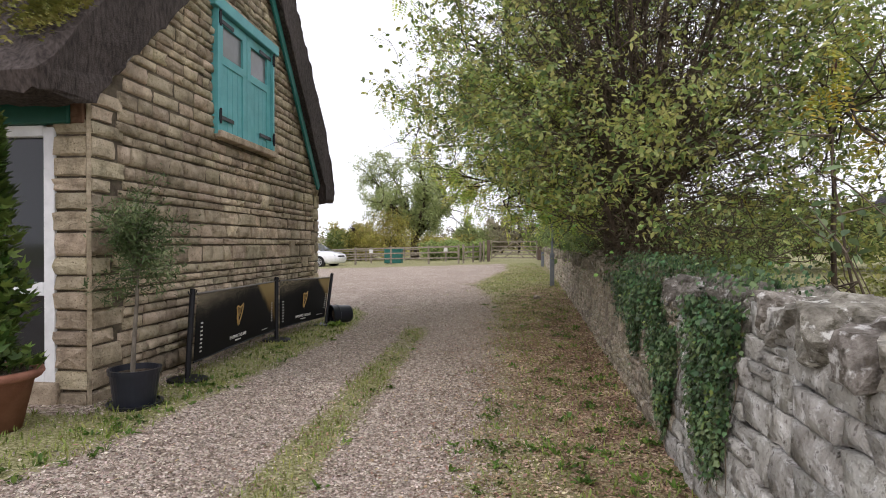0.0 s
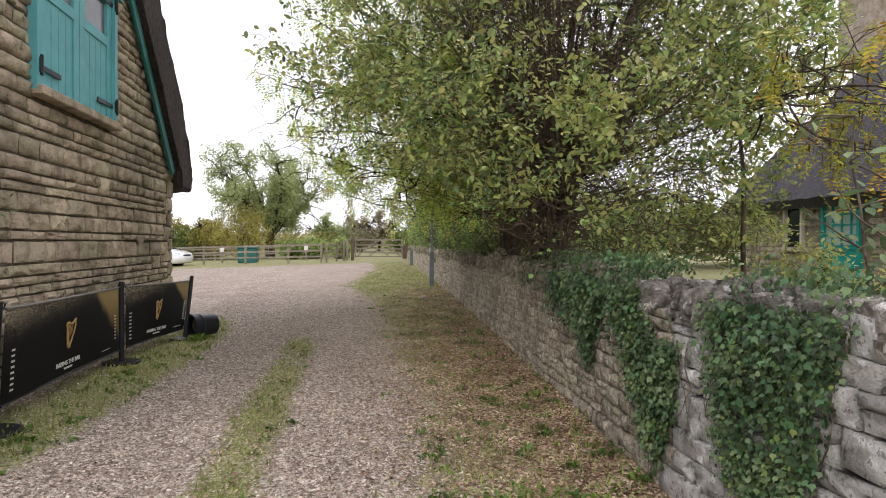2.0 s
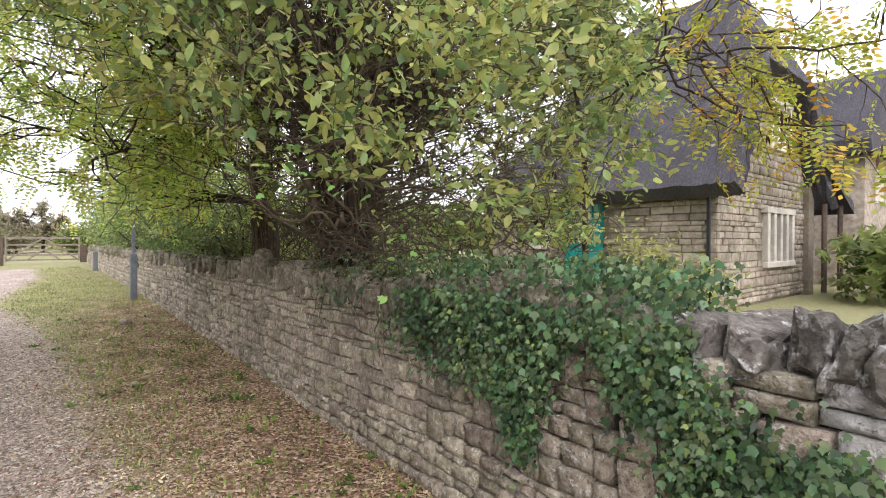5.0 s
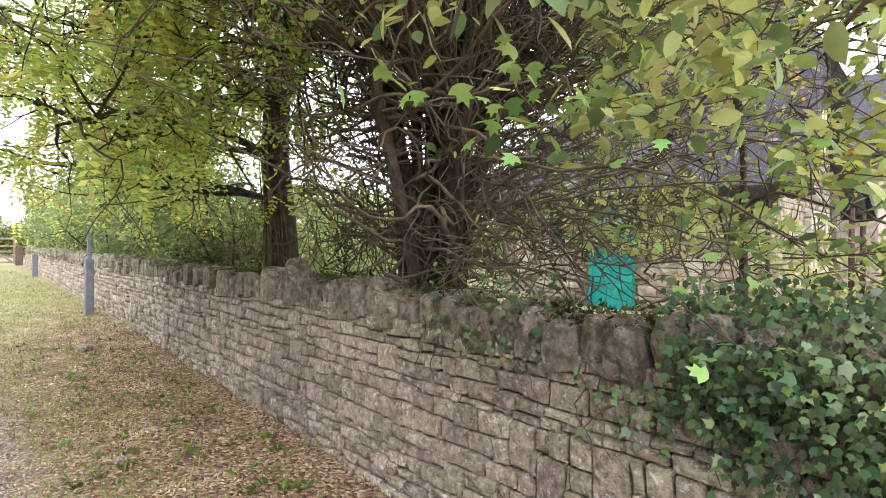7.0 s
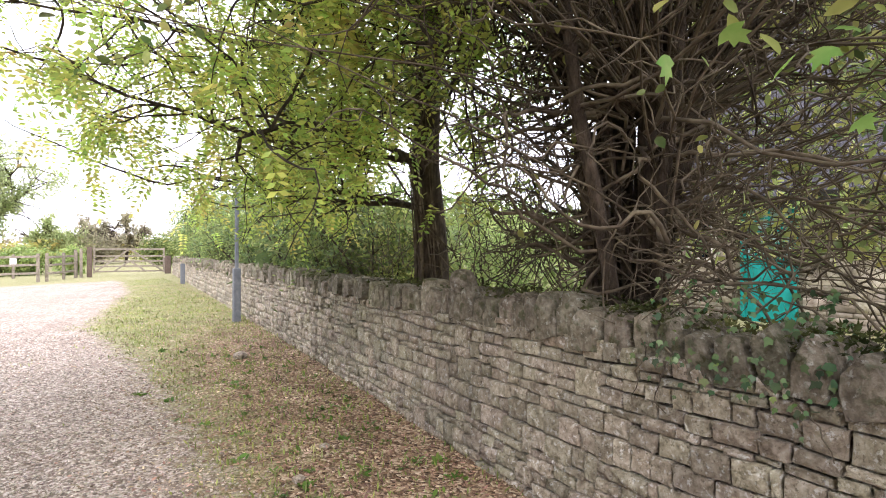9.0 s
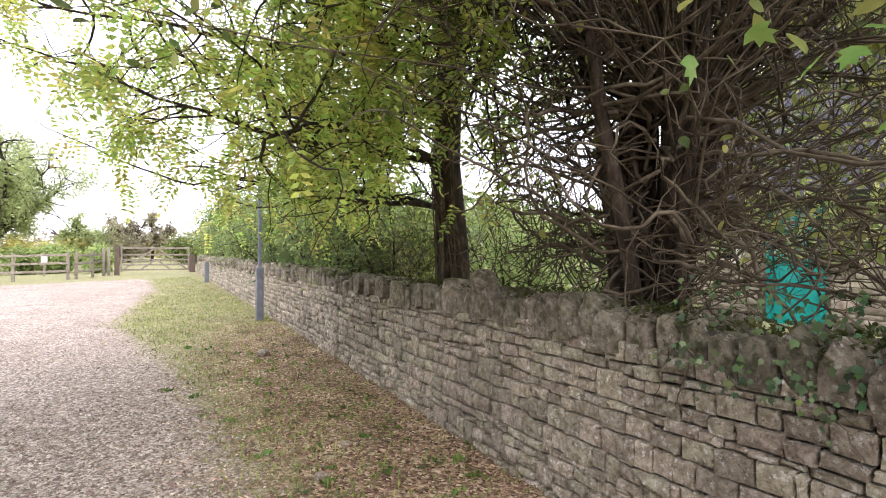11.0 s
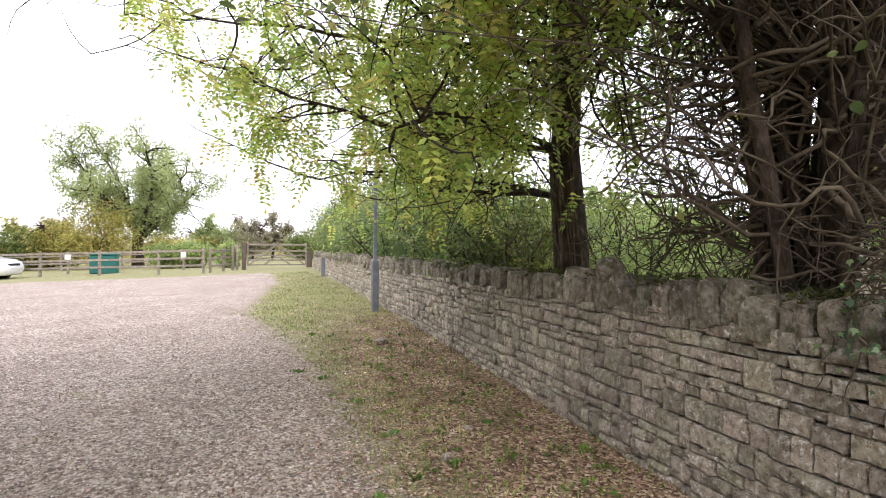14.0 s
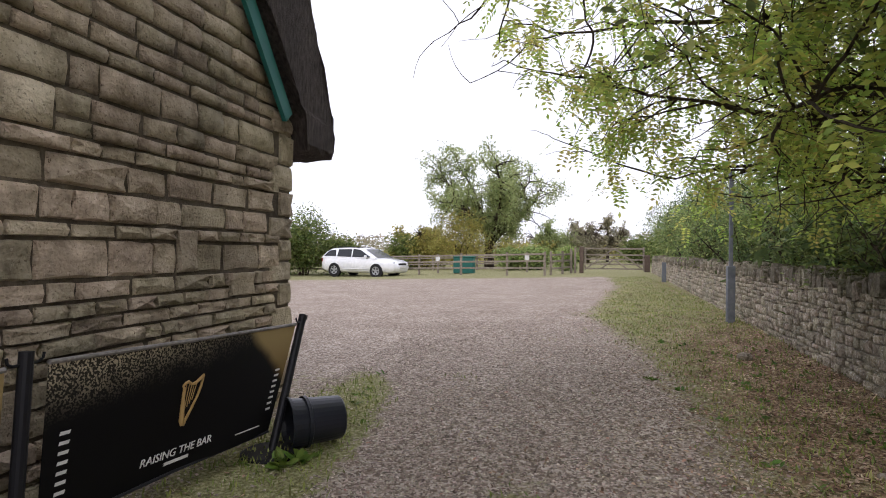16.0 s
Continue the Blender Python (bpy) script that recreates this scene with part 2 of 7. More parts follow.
ground_mesh = np_mesh("ground", np.stack([GX, GY, GZ], -1).reshape(-1, 3),
                      (np.arange(len(gy) - 1)[:, None] * len(gx) + np.arange(len(gx) - 1)[None])[..., None].reshape(-1, 1)
                      + np.array([[0, 1, len(gx) + 1, len(gx)]]))
ground_mesh.shade_smooth()
WX = np.interp(GY, [r[0] for r in WALL_LINE], [r[1] for r in WALL_LINE])


def verge_mask(x, y):
    """How much grass grows: the verge by the wall, the middle strip, the barn's foot and the yard's far edge."""
    wx = np.interp(y, [r[0] for r in WALL_LINE], [r[1] for r in WALL_LINE])
    edge = np.interp(y, [-5, 3.7, 5.6, 10.4, 13, 16.7, 24, 30, 40], [-1.75, -1.65, -1.5, -1.55, -1.65, -2.15, -1.2, -1.1, -3.0])
    v = smooth(-0.5, 0.5, x - edge)
    mid_x = np.interp(y, [-4, 3.5, 5.5, 9.2], [-2.95, -2.77, -2.74, -2.70])
    strip = smooth(0.34, 0.06, np.abs(x - mid_x)) * (1 - smooth(8.6, 9.8, y)) * (1.04 - 0.10 * smooth(2, 8, y) + 0.16 * np.sin(y * 3.3 + 2 * x) * np.sin(y * 1.27 + 1))
    left_x = np.interp(y, [0, 3.0, 3.7, 4.7, 5.6, 8.2, 10.1, 11.3, 13], [-4.4, -4.3, -4.1, -4.02, -3.95, -3.78, -3.88, -4.15, -5.2])
    left = smooth(0.25, -0.15, x - left_x) * (1 - smooth(11.3, 12.5, y)) * np.where(y > 4.4, 0.35 + 0.65 * smooth(-4.75, -4.4, x), smooth(2.0, 3.4, y))
    far = smooth(-0.7, 0.7, y - (30.6 + 0.035 * (x + 5)))
    side = smooth(-24, -27, x)
    behind = smooth(0.0, 0.3, x - wx)
    return np.max([v, strip, left, far, side, behind], 0)


def leaf_mask(x, y):
    wx = np.interp(y, [r[0] for r in WALL_LINE], [r[1] for r in WALL_LINE])
    d = wx - x
    return np.clip(smooth(2.5, 0.1, d) * smooth(-0.2, 0.05, d) * (1 - smooth(12, 19, y)) * (0.55 + 0.45 * smooth(3, 7, y)), 0, 1)


for key, arr in (("grass", verge_mask(GX, GY)), ("leaf", leaf_mask(GX, GY))):
    at = ground_mesh.attributes.new(key, "FLOAT", "POINT")
    at.data.foreach_set("value", arr.astype(np.float32).ravel())


def ground_material():
    m = bpy.data.materials.new("gravel_and_grass")
    m.use_nodes = True
    nt = m.node_tree
    N, L, bs = nt.nodes, nt.links, nt.nodes["Principled BSDF"]
    geo = N.new("ShaderNodeNewGeometry")
    def tex(kind, scale, **kw):
        n = N.new(kind)
        n.inputs["Scale"].default_value = scale
        for k, v in kw.items():
            n.inputs[k].default_value = v
        L.new(geo.outputs["Position"], n.inputs["Vector"])
        return n
    def ramp(src, rows):
        r = N.new("ShaderNodeValToRGB")
        e = r.color_ramp.elements
        while len(e) < len(rows):
            e.new(0.5)
        for i, (p, c) in enumerate(rows):
            e[i].position, e[i].color = p, (*c, 1)
        L.new(src, r.inputs["Fac"])
        return r.outputs["Color"]
    def mix(f, a, b, kind="MIX"):
        n = N.new("ShaderNodeMix")
        n.data_type, n.blend_type = "RGBA", kind
        if isinstance(f, float):
            n.inputs["Factor"].default_value = f
        else:
            L.new(f, n.inputs["Factor"])
        L.new(a, n.inputs["A"]), L.new(b, n.inputs["B"])
        return n.outputs["Result"]
    def mask(key, fine, soft, gain=0.9):
        a = N.new("ShaderNodeAttribute")
        a.attribute_name = key
        s = N.new("ShaderNodeMath")
        s.operation = "MULTIPLY_ADD"
        s.inputs[1].default_value, s.inputs[2].default_value = gain, -gain / 2
        L.new(fine, s.inputs[0])
        t = N.new("ShaderNodeMath")
        L.new(a.outputs["Fac"], t.inputs[0]), L.new(s.outputs[0], t.inputs[1])
        r = N.new("ShaderNodeMapRange")
        r.inputs["From Min"].default_value, r.inputs["From Max"].default_value = 0.5 - soft, 0.5 + soft
        L.new(t.outputs[0], r.inputs["Value"])
        return r.outputs["Result"]
    cell = tex("ShaderNodeTexVoronoi", 52.0)
    big = tex("ShaderNodeTexNoise", 1.1, Detail=4.0)
    mid = tex("ShaderNodeTexNoise", 9.0, Detail=6.0)
    fine = tex("ShaderNodeTexNoise", 40.0, Detail=4.0)
    stone_c = N.new("ShaderNodeSeparateColor")
    L.new(cell.outputs["Color"], stone_c.inputs["Color"])
    gravel = ramp(stone_c.outputs["Red"], [(0.0, (0.075, 0.055, 0.042)), (0.3, (0.25, 0.19, 0.148)), (0.6, (0.45, 0.375, 0.31)), (0.9, (0.74, 0.67, 0.60))])
    tone = ramp(big.outputs["Fac"], [(0.3, (0.78, 0.74, 0.7)), (0.7, (1.1, 1.08, 1.06))])
    gravel = mix(1.0, gravel, tone, "MULTIPLY")
    dust = ramp(mid.outputs["Fac"], [(0.35, (0.30, 0.235, 0.185)), (0.65, (0.48, 0.41, 0.345))])
    gravel = mix(0.30, gravel, dust)
    grass = ramp(fine.outputs["Fac"], [(0.3, (0.14, 0.135, 0.055)), (0.5, (0.28, 0.27, 0.125)), (0.7, (0.47, 0.44, 0.27))])
    litter = ramp(stone_c.outputs["Green"], [(0.0, (0.08, 0.05, 0.033)), (0.4, (0.23, 0.145, 0.092)), (0.7, (0.37, 0.25, 0.16)), (0.95, (0.56, 0.45, 0.32))])
    col = mix(mask("grass", mid.outputs["Fac"], 0.16, 1.3), gravel, grass)
    col = mix(mask("leaf", mid.outputs["Fac"], 0.2, 1.4), col, litter)
    L.new(col, bs.inputs["Base Color"])
    bs.inputs["Roughness"].default_value = 0.95
    bs.inputs["Specular IOR Level"].default_value = 0.2
    b = N.new("ShaderNodeBump")
    b.inputs["Strength"].default_value, b.inputs["Distance"].default_value = 0.9, 0.018
    L.new(cell.outputs["Distance"], b.inputs["Height"])
    b.invert = True
    L.new(b.outputs["Normal"], bs.inputs["Normal"])
    return m


ground = structure("ground", ground_mesh, ground_material(), "pinkish gravel drive with grassy verges and leaf litter", "ground")

# ---- masonry ----
rng = random.Random(7)


def stone_mesh(k, rough=0.22, xin=(0.86, 0.11), zin=(0.72, 0.2), top=0.0, edge=0.62):
    """A rock-faced block one unit wide and high; its back is at y = 0 and its face near y = -1."""
    r = random.Random(100 + k)
    ring = [(-.5, -.5), (0, -.5), (.5, -.5), (.5, 0), (.5, .5), (0, .5), (-.5, .5), (-.5, 0)]
    v = [(x, 0, z) for x, z in ring]
    v += [(x * (1 - 0.03 * r.random()), -edge - 0.16 * (0.94 - edge) / 0.32 * r.random(), z * (1 - 0.07 * r.random())) for x, z in ring]
    v += [(x * (xin[0] + xin[1] * r.random()), -0.92 - rough * (r.random() - 0.4), z * (zin[0] + zin[1] * r.random())) for x, z in ring]
    if top:
        # Coping: an uneven, weathered top edge.
        v = [(x * (1 - top * .5 * (z > 0)), y, z + (top * (r.random() - .55) if z > 0 else 0)) for x, y, z in v]
    v.append((0.2 * (r.random() - .5), -1 - rough * (r.random() - .3), 0.25 * (r.random() - .5)))
    f = []
    for i in range(8):
        j = (i + 1) % 8
        f += [(i, j, 8 + j, 8 + i), (8 + i, 8 + j, 16 + j, 16 + i)]
        f.append((16 + i, 16 + j, 24, 24))
    return v, f


STONES = [stone_mesh(k) for k in range(14)]
FIELD = [stone_mesh(k + 20, 0.16, (0.89, 0.09), (0.80, 0.15), edge=0.80) for k in range(14)]
NEAR = [stone_mesh(k + 80, 0.30, (0.93, 0.06), (0.89, 0.09), edge=0.84) for k in range(14)]


def cope_mesh(k):
    """A coping stone on edge, one unit wide, high and deep: square foot, weathered round top, rough face."""
    r = random.Random(700 + k)
    ring = [(-.5, -.5), (0, -.5), (.5, -.5), (.48, r.uniform(-.1, .15)), (r.uniform(.22, .44), r.uniform(.28, .46)), (r.uniform(-.2, .2), r.uniform(.42, .58)), (-r.uniform(.22, .44), r.uniform(.26, .46)), (-.48, r.uniform(-.1, .15))]
    v = [(x * r.uniform(.8, 1.0), 0, z * r.uniform(.75, 1.0) if z > 0 else z) for x, z in ring]
    v += [(x * r.uniform(.93, 1.02), -.90 + .06 * r.random(), z * r.uniform(.92, 1.03)) for x, z in ring]
    v += [(x * r.uniform(.78, .92), -.98 - .05 * r.random(), z * r.uniform(.82, .94)) for x, z in ring]
    v.append((.2 * (r.random() - .5), -1.01 - .03 * r.random(), .2 * (r.random() - .5)))
    f = []
    for i in range(8):
        j = (i + 1) % 8
        f += [(i, j, 8 + j, 8 + i), (8 + i, 8 + j, 16 + j, 16 + i), (16 + i, 16 + j, 24, 24)]
    return v, f


COPES = [cope_mesh(k) for k in range(14)]


def stone_data(tag, mat, kit):
    out = []
    for k, (v, f) in enumerate(kit):
        s = Shape().add(v, [tuple(dict.fromkeys(q)) for q in f])
        me = s.mesh("stone_" + tag)
        me.materials.append(mat)
        out.append(me)
    return out


def stone_matrix(p, w, h, d, face, tilt=0.0):
    return Matrix.Translation(p) @ Euler((0, 0, face)).to_matrix().to_4x4() @ Euler((0, tilt, 0)).to_matrix().to_4x4() @ Matrix.Diagonal((w, d, h, 1))


def lay(blocks, parent, tag, mat, mat_rest, first, name="stone", rest="masonry_rest", kit=STONES):
    """blocks: matrices; those that first() picks become parts of their own, the rest one joined part."""
    data = stone_data(tag, mat, kit)
    V, F, n, made = [], [], 0, 0
    inv = place(parent).inverted()
    for i, m in enumerate(blocks):
        k = (i * 5 + i // 14) % 14
        if made < 300 and first(m.translation):
            ob = new(name, data[k])
            ob.parent, ob.matrix_parent_inverse, ob.matrix_basis = parent, inv, m
            made += 1
            continue
        v, f = kit[k]
        a = np.array(v) @ np.array(m.to_3x3()).T + np.array(m.translation)
        V.append(a)
        F.append(np.array(f) + n)
        n += len(v)
    if V:
        F = np.concatenate([q for q in F])
        tri = F[2::3, :3]
        quad = np.concatenate([F[0::3], F[1::3]])
        tri2 = np.concatenate([quad[:, [0, 1, 2]], quad[:, [0, 2, 3]], tri])
        me = np_mesh(rest, np.concatenate(V), tri2[:, ::-1])
        part(rest, me, mat_rest, parent, kind="stuff")


def courses(z0, z1, lo, hi, seed):
    r, z, out = random.Random(seed), z0, []
    while z < z1:
        h = r.uniform(lo, hi) * (1.35 if r.random() < 0.16 else 1)
        out.append((z, z + h))
        z += h
    return out


# Boundary wall along the drive: core, coursed stones, and a coping of stones on edge.
def wall_top(y):
    return 0.70 + 0.018 * math.sin(y * 0.9) + 0.014 * math.sin(y * 2.3 + 1) + lerp(y, [(-5, 0.0), (3, -0.01), (4.5, 0.02), (6.2, 0.03), (6.8, 0.0), (7.3, -0.02), (9, 0.0), (14, 0.0), (34, 0.02)])


core = Shape()
ys = [-5 + 0.5 * i for i in range(78)]
for a, b in zip(ys, ys[1:]):
    for y0, y1 in ((a, b),):
        x0, x1 = wall_x(y0), wall_x(y1)
        g = min(gz(x0, y0), gz(x1, y1)) - 0.3
        t0, t1 = wall_top(y0) - 0.02, wall_top(y1) - 0.02
        core.add([(x0 + .005, y0, g), (x0 + .44, y0, g), (x0 + .44, y0, t0), (x0 + .085, y0, t0),
                  (x1 + .005, y1, g), (x1 + .44, y1, g), (x1 + .44, y1, t1), (x1 + .085, y1, t1)],
                 [(0, 4, 7, 3), (1, 2, 6, 5), (3, 7, 6, 2)])
field_wall = structure("wall_east", core, M_EARTH, "weathered limestone field wall with upright coping stones", "stone wall")

blocks, caps = [], []
r = random.Random(21)
tall = []
COURSES = courses(-0.62, 0.98, 0.054, 0.078, 5)


def bed(i, y):
    """How the bed joint of a course wanders along the wall."""
    return 0.011 * math.sin(y * 1.7 + i * 2.1) + 0.006 * math.sin(y * 4.3 + i * 1.3) + 0.006 * math.sin(y * 9.1 + i * 3.7) + 0.004 * math.sin(y * 17.3 + i * 5.1)


for i, (z0, z1) in enumerate(COURSES):
    y = -5 + r.random() * 0.2
    while y < 33.5:
        thick = y < 4.9
        w = r.uniform(0.14, 0.38) if y < 3.4 else r.uniform(0.10, 0.26) if thick else r.uniform(0.08, 0.20) if y < 17 else r.uniform(0.2, 0.4)
        if thick and i % 2:
            y += w
            continue
        spans = [(y, y + w)]
        for j0, j1, jz in tall:
            if jz > z0 + .03:
                spans = [q for a, b in spans for q in (((a, min(b, j0)), (max(a, j1), b)) if b > j0 and a < j1 else ((a, b),)) if q[1] - q[0] > .018]
        for a, b in spans:
            yc = (a + b) / 2
            x = wall_x(yc)
            lo, hi = z0 + bed(i, yc), z1 + bed(i + 1, yc)
            if thick:
                hi = COURSES[min(i + 1, len(COURSES) - 1)][1] + bed(i + 2, yc)
            if lo > wall_top(yc) - 0.035 or hi < gz(x - .1, yc) - 0.02:
                continue
            face = -math.pi / 2 - math.atan2(wall_x(yc + .3) - wall_x(yc - .3), 0.6)
            q = r.random()
            rows = [(lo, hi)]
            if thick and q < .22 and b - a < .24:
                m_ = lo + (hi - lo) * r.uniform(.38, .62)
                rows = [(lo, m_), (m_, hi)]
            if not thick and q < .06 and .08 < b - a < .3 and i + 1 < len(COURSES) and hi + .12 < wall_top(yc):
                rows = [(lo, COURSES[i + 1][1] + bed(i + 2, yc))]
                tall.append((a, b, rows[0][1]))
            for c, d in rows:
                blocks.append(stone_matrix((x + .10 + BATTER * ((c + d) / 2 - .3), yc, (c + d) / 2), b - a - r.uniform(.004, .014), d - c - .002 - r.uniform(0, .006), 0.10 + r.uniform(-.014, .014), face, r.uniform(-.05, .05)))
        y += w
y = -5.0
while y < 33.4:
    w = r.uniform(0.15, 0.30) if y < 2.9 else r.uniform(0.11, 0.20) if y < 4.7 else r.uniform(0.10, 0.17) if y < 8.2 else r.uniform(0.09, 0.17)
    h = r.uniform(0.24, 0.31) if y < 4.6 else r.uniform(0.19, 0.26)
    x, t = wall_x(y), min(wall_top(y), wall_top(y + w)) - 0.07
    caps.append(Matrix.Translation((x + .43 + r.uniform(-.025, .02), y + w / 2, t + h / 2)) @ Euler((r.uniform(-.10, .05), r.uniform(-.32, .02) if y > 6.3 else r.uniform(-.1, .08), -math.pi / 2)).to_matrix().to_4x4()
                @ Matrix.Diagonal((w - .002, 0.395 + r.uniform(-.025, .02), h, 1)))
    y += w
NEAR_COL = [(0.27, 0.25, 0.215), (0.46, 0.44, 0.395), (0.62, 0.60, 0.555)]
M_NEAR = material("lichened_stone", NEAR_COL, 11.0, 0.92, 1.0, 50, 0.2, "island", spots=((0.80, 0.79, 0.76), (0.13, 0.11, 0.085)), spot_scale=(17.0, 34.0), spot_cut=(0.53, 0.56))
lay([m for m in blocks if m.translation.y <= 4.2], field_wall, "near_field", M_NEAR, M_NEAR, lambda p: False, rest="lichened_masonry", kit=NEAR)
blocks = [m for m in blocks if m.translation.y > 4.2]
lay(blocks, field_wall, "field", M_WALL, M_WALL_I, lambda p: 6.2 < p.y < 9.2 and p.z > -0.05, kit=FIELD)
# Rough boulders cap the near end of the wall.
M_NEAR_CAP = material("lichened_boulder", [(0.085, 0.075, 0.06), (0.19, 0.173, 0.145), (0.33, 0.308, 0.265)], 18.0, 0.95, 1.0, 45, 0.22, "object", spots=((0.70, 0.69, 0.65), (0.075, 0.065, 0.045)), spot_scale=(13.0, 22.0), spot_cut=(0.55, 0.56))


def boulder_mesh(k):
    """A weathered block one unit across: squarish, pitted, flat below."""
    r_ = np.random.RandomState(900 + k)
    bm_ = bmesh.new()
    bmesh.ops.create_icosphere(bm_, subdivisions=3, radius=1.0)
    ph = r_.rand(6, 3) * 6.28
    tilt_ = r_.uniform(-.35, .35, 2)
    for v_ in bm_.verts:
        n_ = np.array(v_.co)
        p_ = np.sign(n_) * np.abs(n_) ** .5 * .5
        d_ = sum(a_ * math.sin(f_ * n_[0] + o_[0]) * math.sin(f_ * n_[1] + o_[1]) * math.sin(f_ * n_[2] + o_[2]) for a_, f_, o_ in zip((.24, .18, .16, .13, .10, .08), (1.7, 2.6, 4.5, 7, 10, 14), ph))
        p_ = p_ * (1 + d_)
        p_[2] += (tilt_[0] * p_[0] + tilt_[1] * p_[1]) * (p_[2] > 0)
        p_[2] = max(-.5, p_[2])
        v_.co = p_
    me_ = bpy.data.meshes.new("boulder")
    bm_.to_mesh(me_)
    bm_.free()
    me_.materials.append(M_NEAR_CAP)
    return me_


BOULDERS = [boulder_mesh(k) for k in range(9)]
for i, m in enumerate(c for c in caps if c.translation.y < 4.75):
    ob = new("coping_stone", BOULDERS[(i * 4) % 9])
    sc = m.to_scale()
    ob.parent, ob.matrix_parent_inverse = field_wall, place(field_wall).inverted()
    ob.matrix_basis = Matrix.Translation((wall_x(m.translation.y) + .24, m.translation.y, m.translation.z - .035 + .012 * (i % 3))) @ Euler((r.uniform(-.2, .2), r.uniform(-.12, .12), r.uniform(-.2, .2))).to_matrix().to_4x4() @ Matrix.Diagonal((.44, sc.x * 1.02, sc.z * r.uniform(.66, .92), 1))
caps = [c for c in caps if c.translation.y >= 4.75]
lay(caps, field_wall, "coping", M_COPE, M_COPE_I, lambda p: 2.4 < p.y < 17.5, "coping_stone", "coping_rest", COPES)

# A rounded boulder set on the coping.
rb = random.Random(3)
sh_ = Shape()
bx_, by_, bz_ = wall_x(9.38) + .14, 9.38, .895
for i in range(9):
    a = math.pi * i / 8
    ring_ = []
    for j in range(12):
        b_ = 2 * math.pi * j / 12
        k_ = 1 + .10 * math.sin(3 * b_ + i) * math.sin(a) + .05 * rb.random()
        ring_.append((bx_ + .09 * math.sin(a) ** .7 * math.cos(b_) * k_, by_ + .105 * math.sin(a) ** .7 * math.sin(b_) * k_, bz_ - .10 * math.cos(a)))
    sh_.v += ring_
sh_.f = [(i * 12 + j, i * 12 + (j + 1) % 12, i * 12 + 12 + (j + 1) % 12, i * 12 + 12 + j) for i in range(8) for j in range(12)]
tagged(part("boulder", sh_, M_COPE_I, smooth=True), "rounded mossy boulder resting on the wall coping", "stone")


# ---- thatched barn ----
BX, BY0, BY1, BZ = -4.78, 4.67, 10.60, -0.27
APEX = (7.72, 5.40)
def roof_line(y):
    """Underside of the roof over the gable."""
    return 2.33 + (y - BY0) * 1.006 if y < APEX[0] else 2.12 + (10.50 - y) * 1.18
barn = thing("barn", (-8.5, 7.6, BZ), "rock-faced stone barn with dark thatched roof", "barn")
shell = Shape()
gable = [(BY0 + .03, BZ - .2), (BY1 - .02, BZ - .2), (BY1 - .02, 2.0), APEX, (BY0 + .03, 2.33)]
shell.prism(gable, "x", BX - .40, BX - .022)
shell.box((-8.7, BY1 - .23, 0.8), (7.2, .34, 2.5))
shell.box((-12.2, 7.6, 1.5), (.3, 5.7, 4.0))
part("wall", shell, M_MORTAR, barn)
HATCH = (6.74, 8.36, 2.34, 3.86)
blocks, quoins, jumpers = [], [], []
r = random.Random(33)
CB = courses(BZ - .05, 5.4, 0.075, 0.165, 12)
for ci, (z0, z1) in enumerate(CB):
    zc = (z0 + z1) / 2
    y = BY0 + r.uniform(0.3, 0.45)
    while y < BY1:
        w = r.uniform(0.13, 0.38) * (1.3 if z1 - z0 > .14 else 1)
        if y + w > BY1 - 0.1:
            w = BY1 - y
        spans = [(y, y + w)]
        for j0, j1, jz in jumpers:
            if jz > z0 + .02:
                cut = []
                for a, b in spans:
                    if b > j0 and a < j1:
                        cut += [q for q in ((a, min(b, j0)), (max(a, j1), b)) if q[1] - q[0] > .04]
                    else:
                        cut.append((a, b))
                spans = cut
        out = []
        for a, b in spans:
            if z1 > HATCH[2] + .02 and z0 < HATCH[3] and b > HATCH[0] and a < HATCH[1]:
                if a < HATCH[0] - .06:
                    out.append((a, HATCH[0] - .005))
                if b > HATCH[1] + .06:
                    out.append((HATCH[1] + .005, b))
            else:
                out.append((a, b))
        for a, b in out:
            yc = (a + b) / 2
            if zc < roof_line(yc) + 0.12 and b - a > .05:
                zt = z1
                if r.random() < .010 and .16 < b - a < .5 and b < BY1 - .1 and not (z1 + .14 > HATCH[2] and a < HATCH[1] + .4 and b > HATCH[0] - .4):
                    zt = CB[min(ci + 1, len(CB) - 1)][1]
                    jumpers.append((a, b, zt))
                blocks.append(stone_matrix((BX - .10, yc, (z0 + zt) / 2), b - a - .012, zt - z0 - .011, 0.102 + r.uniform(-.012, .018), math.pi / 2, r.uniform(-.012, .012)))
        y += w
# Long and short quoins at the near corner, with a chamfered arris.
z = BZ - .05
k = 0
while z < 2.3:
    h = r.uniform(0.12, 0.21)
    long_side = k % 2 == 0
    w = (0.42 if long_side else 0.27) + r.uniform(-.04, .04)
    u = (0.30 if long_side else 0.32)
    quoins.append(stone_matrix((BX - .10, BY0 + w / 2 + .015, z + h / 2), w - .01, h - .012, 0.108, math.pi / 2))
    quoins.append(stone_matrix((BX - u / 2 - .015, BY0 + .10, z + h / 2), u - .01, h - .012, 0.108, 0.0))
    z += h
    k += 1
z = BZ - .05
while z < 2.0:
    h = r.uniform(0.15, 0.27)
    w = (0.20 if k % 2 else 0.34) + r.uniform(-.02, .02)
    quoins.append(stone_matrix((BX - .10, BY1 - w / 2, z + h / 2), w - .008, h - .010, 0.106, math.pi / 2))
    z += h
    k += 1
lay(quoins, barn, "quoin", M_BARN, M_BARN_I, lambda p: True, "quoin", "quoin_rest")
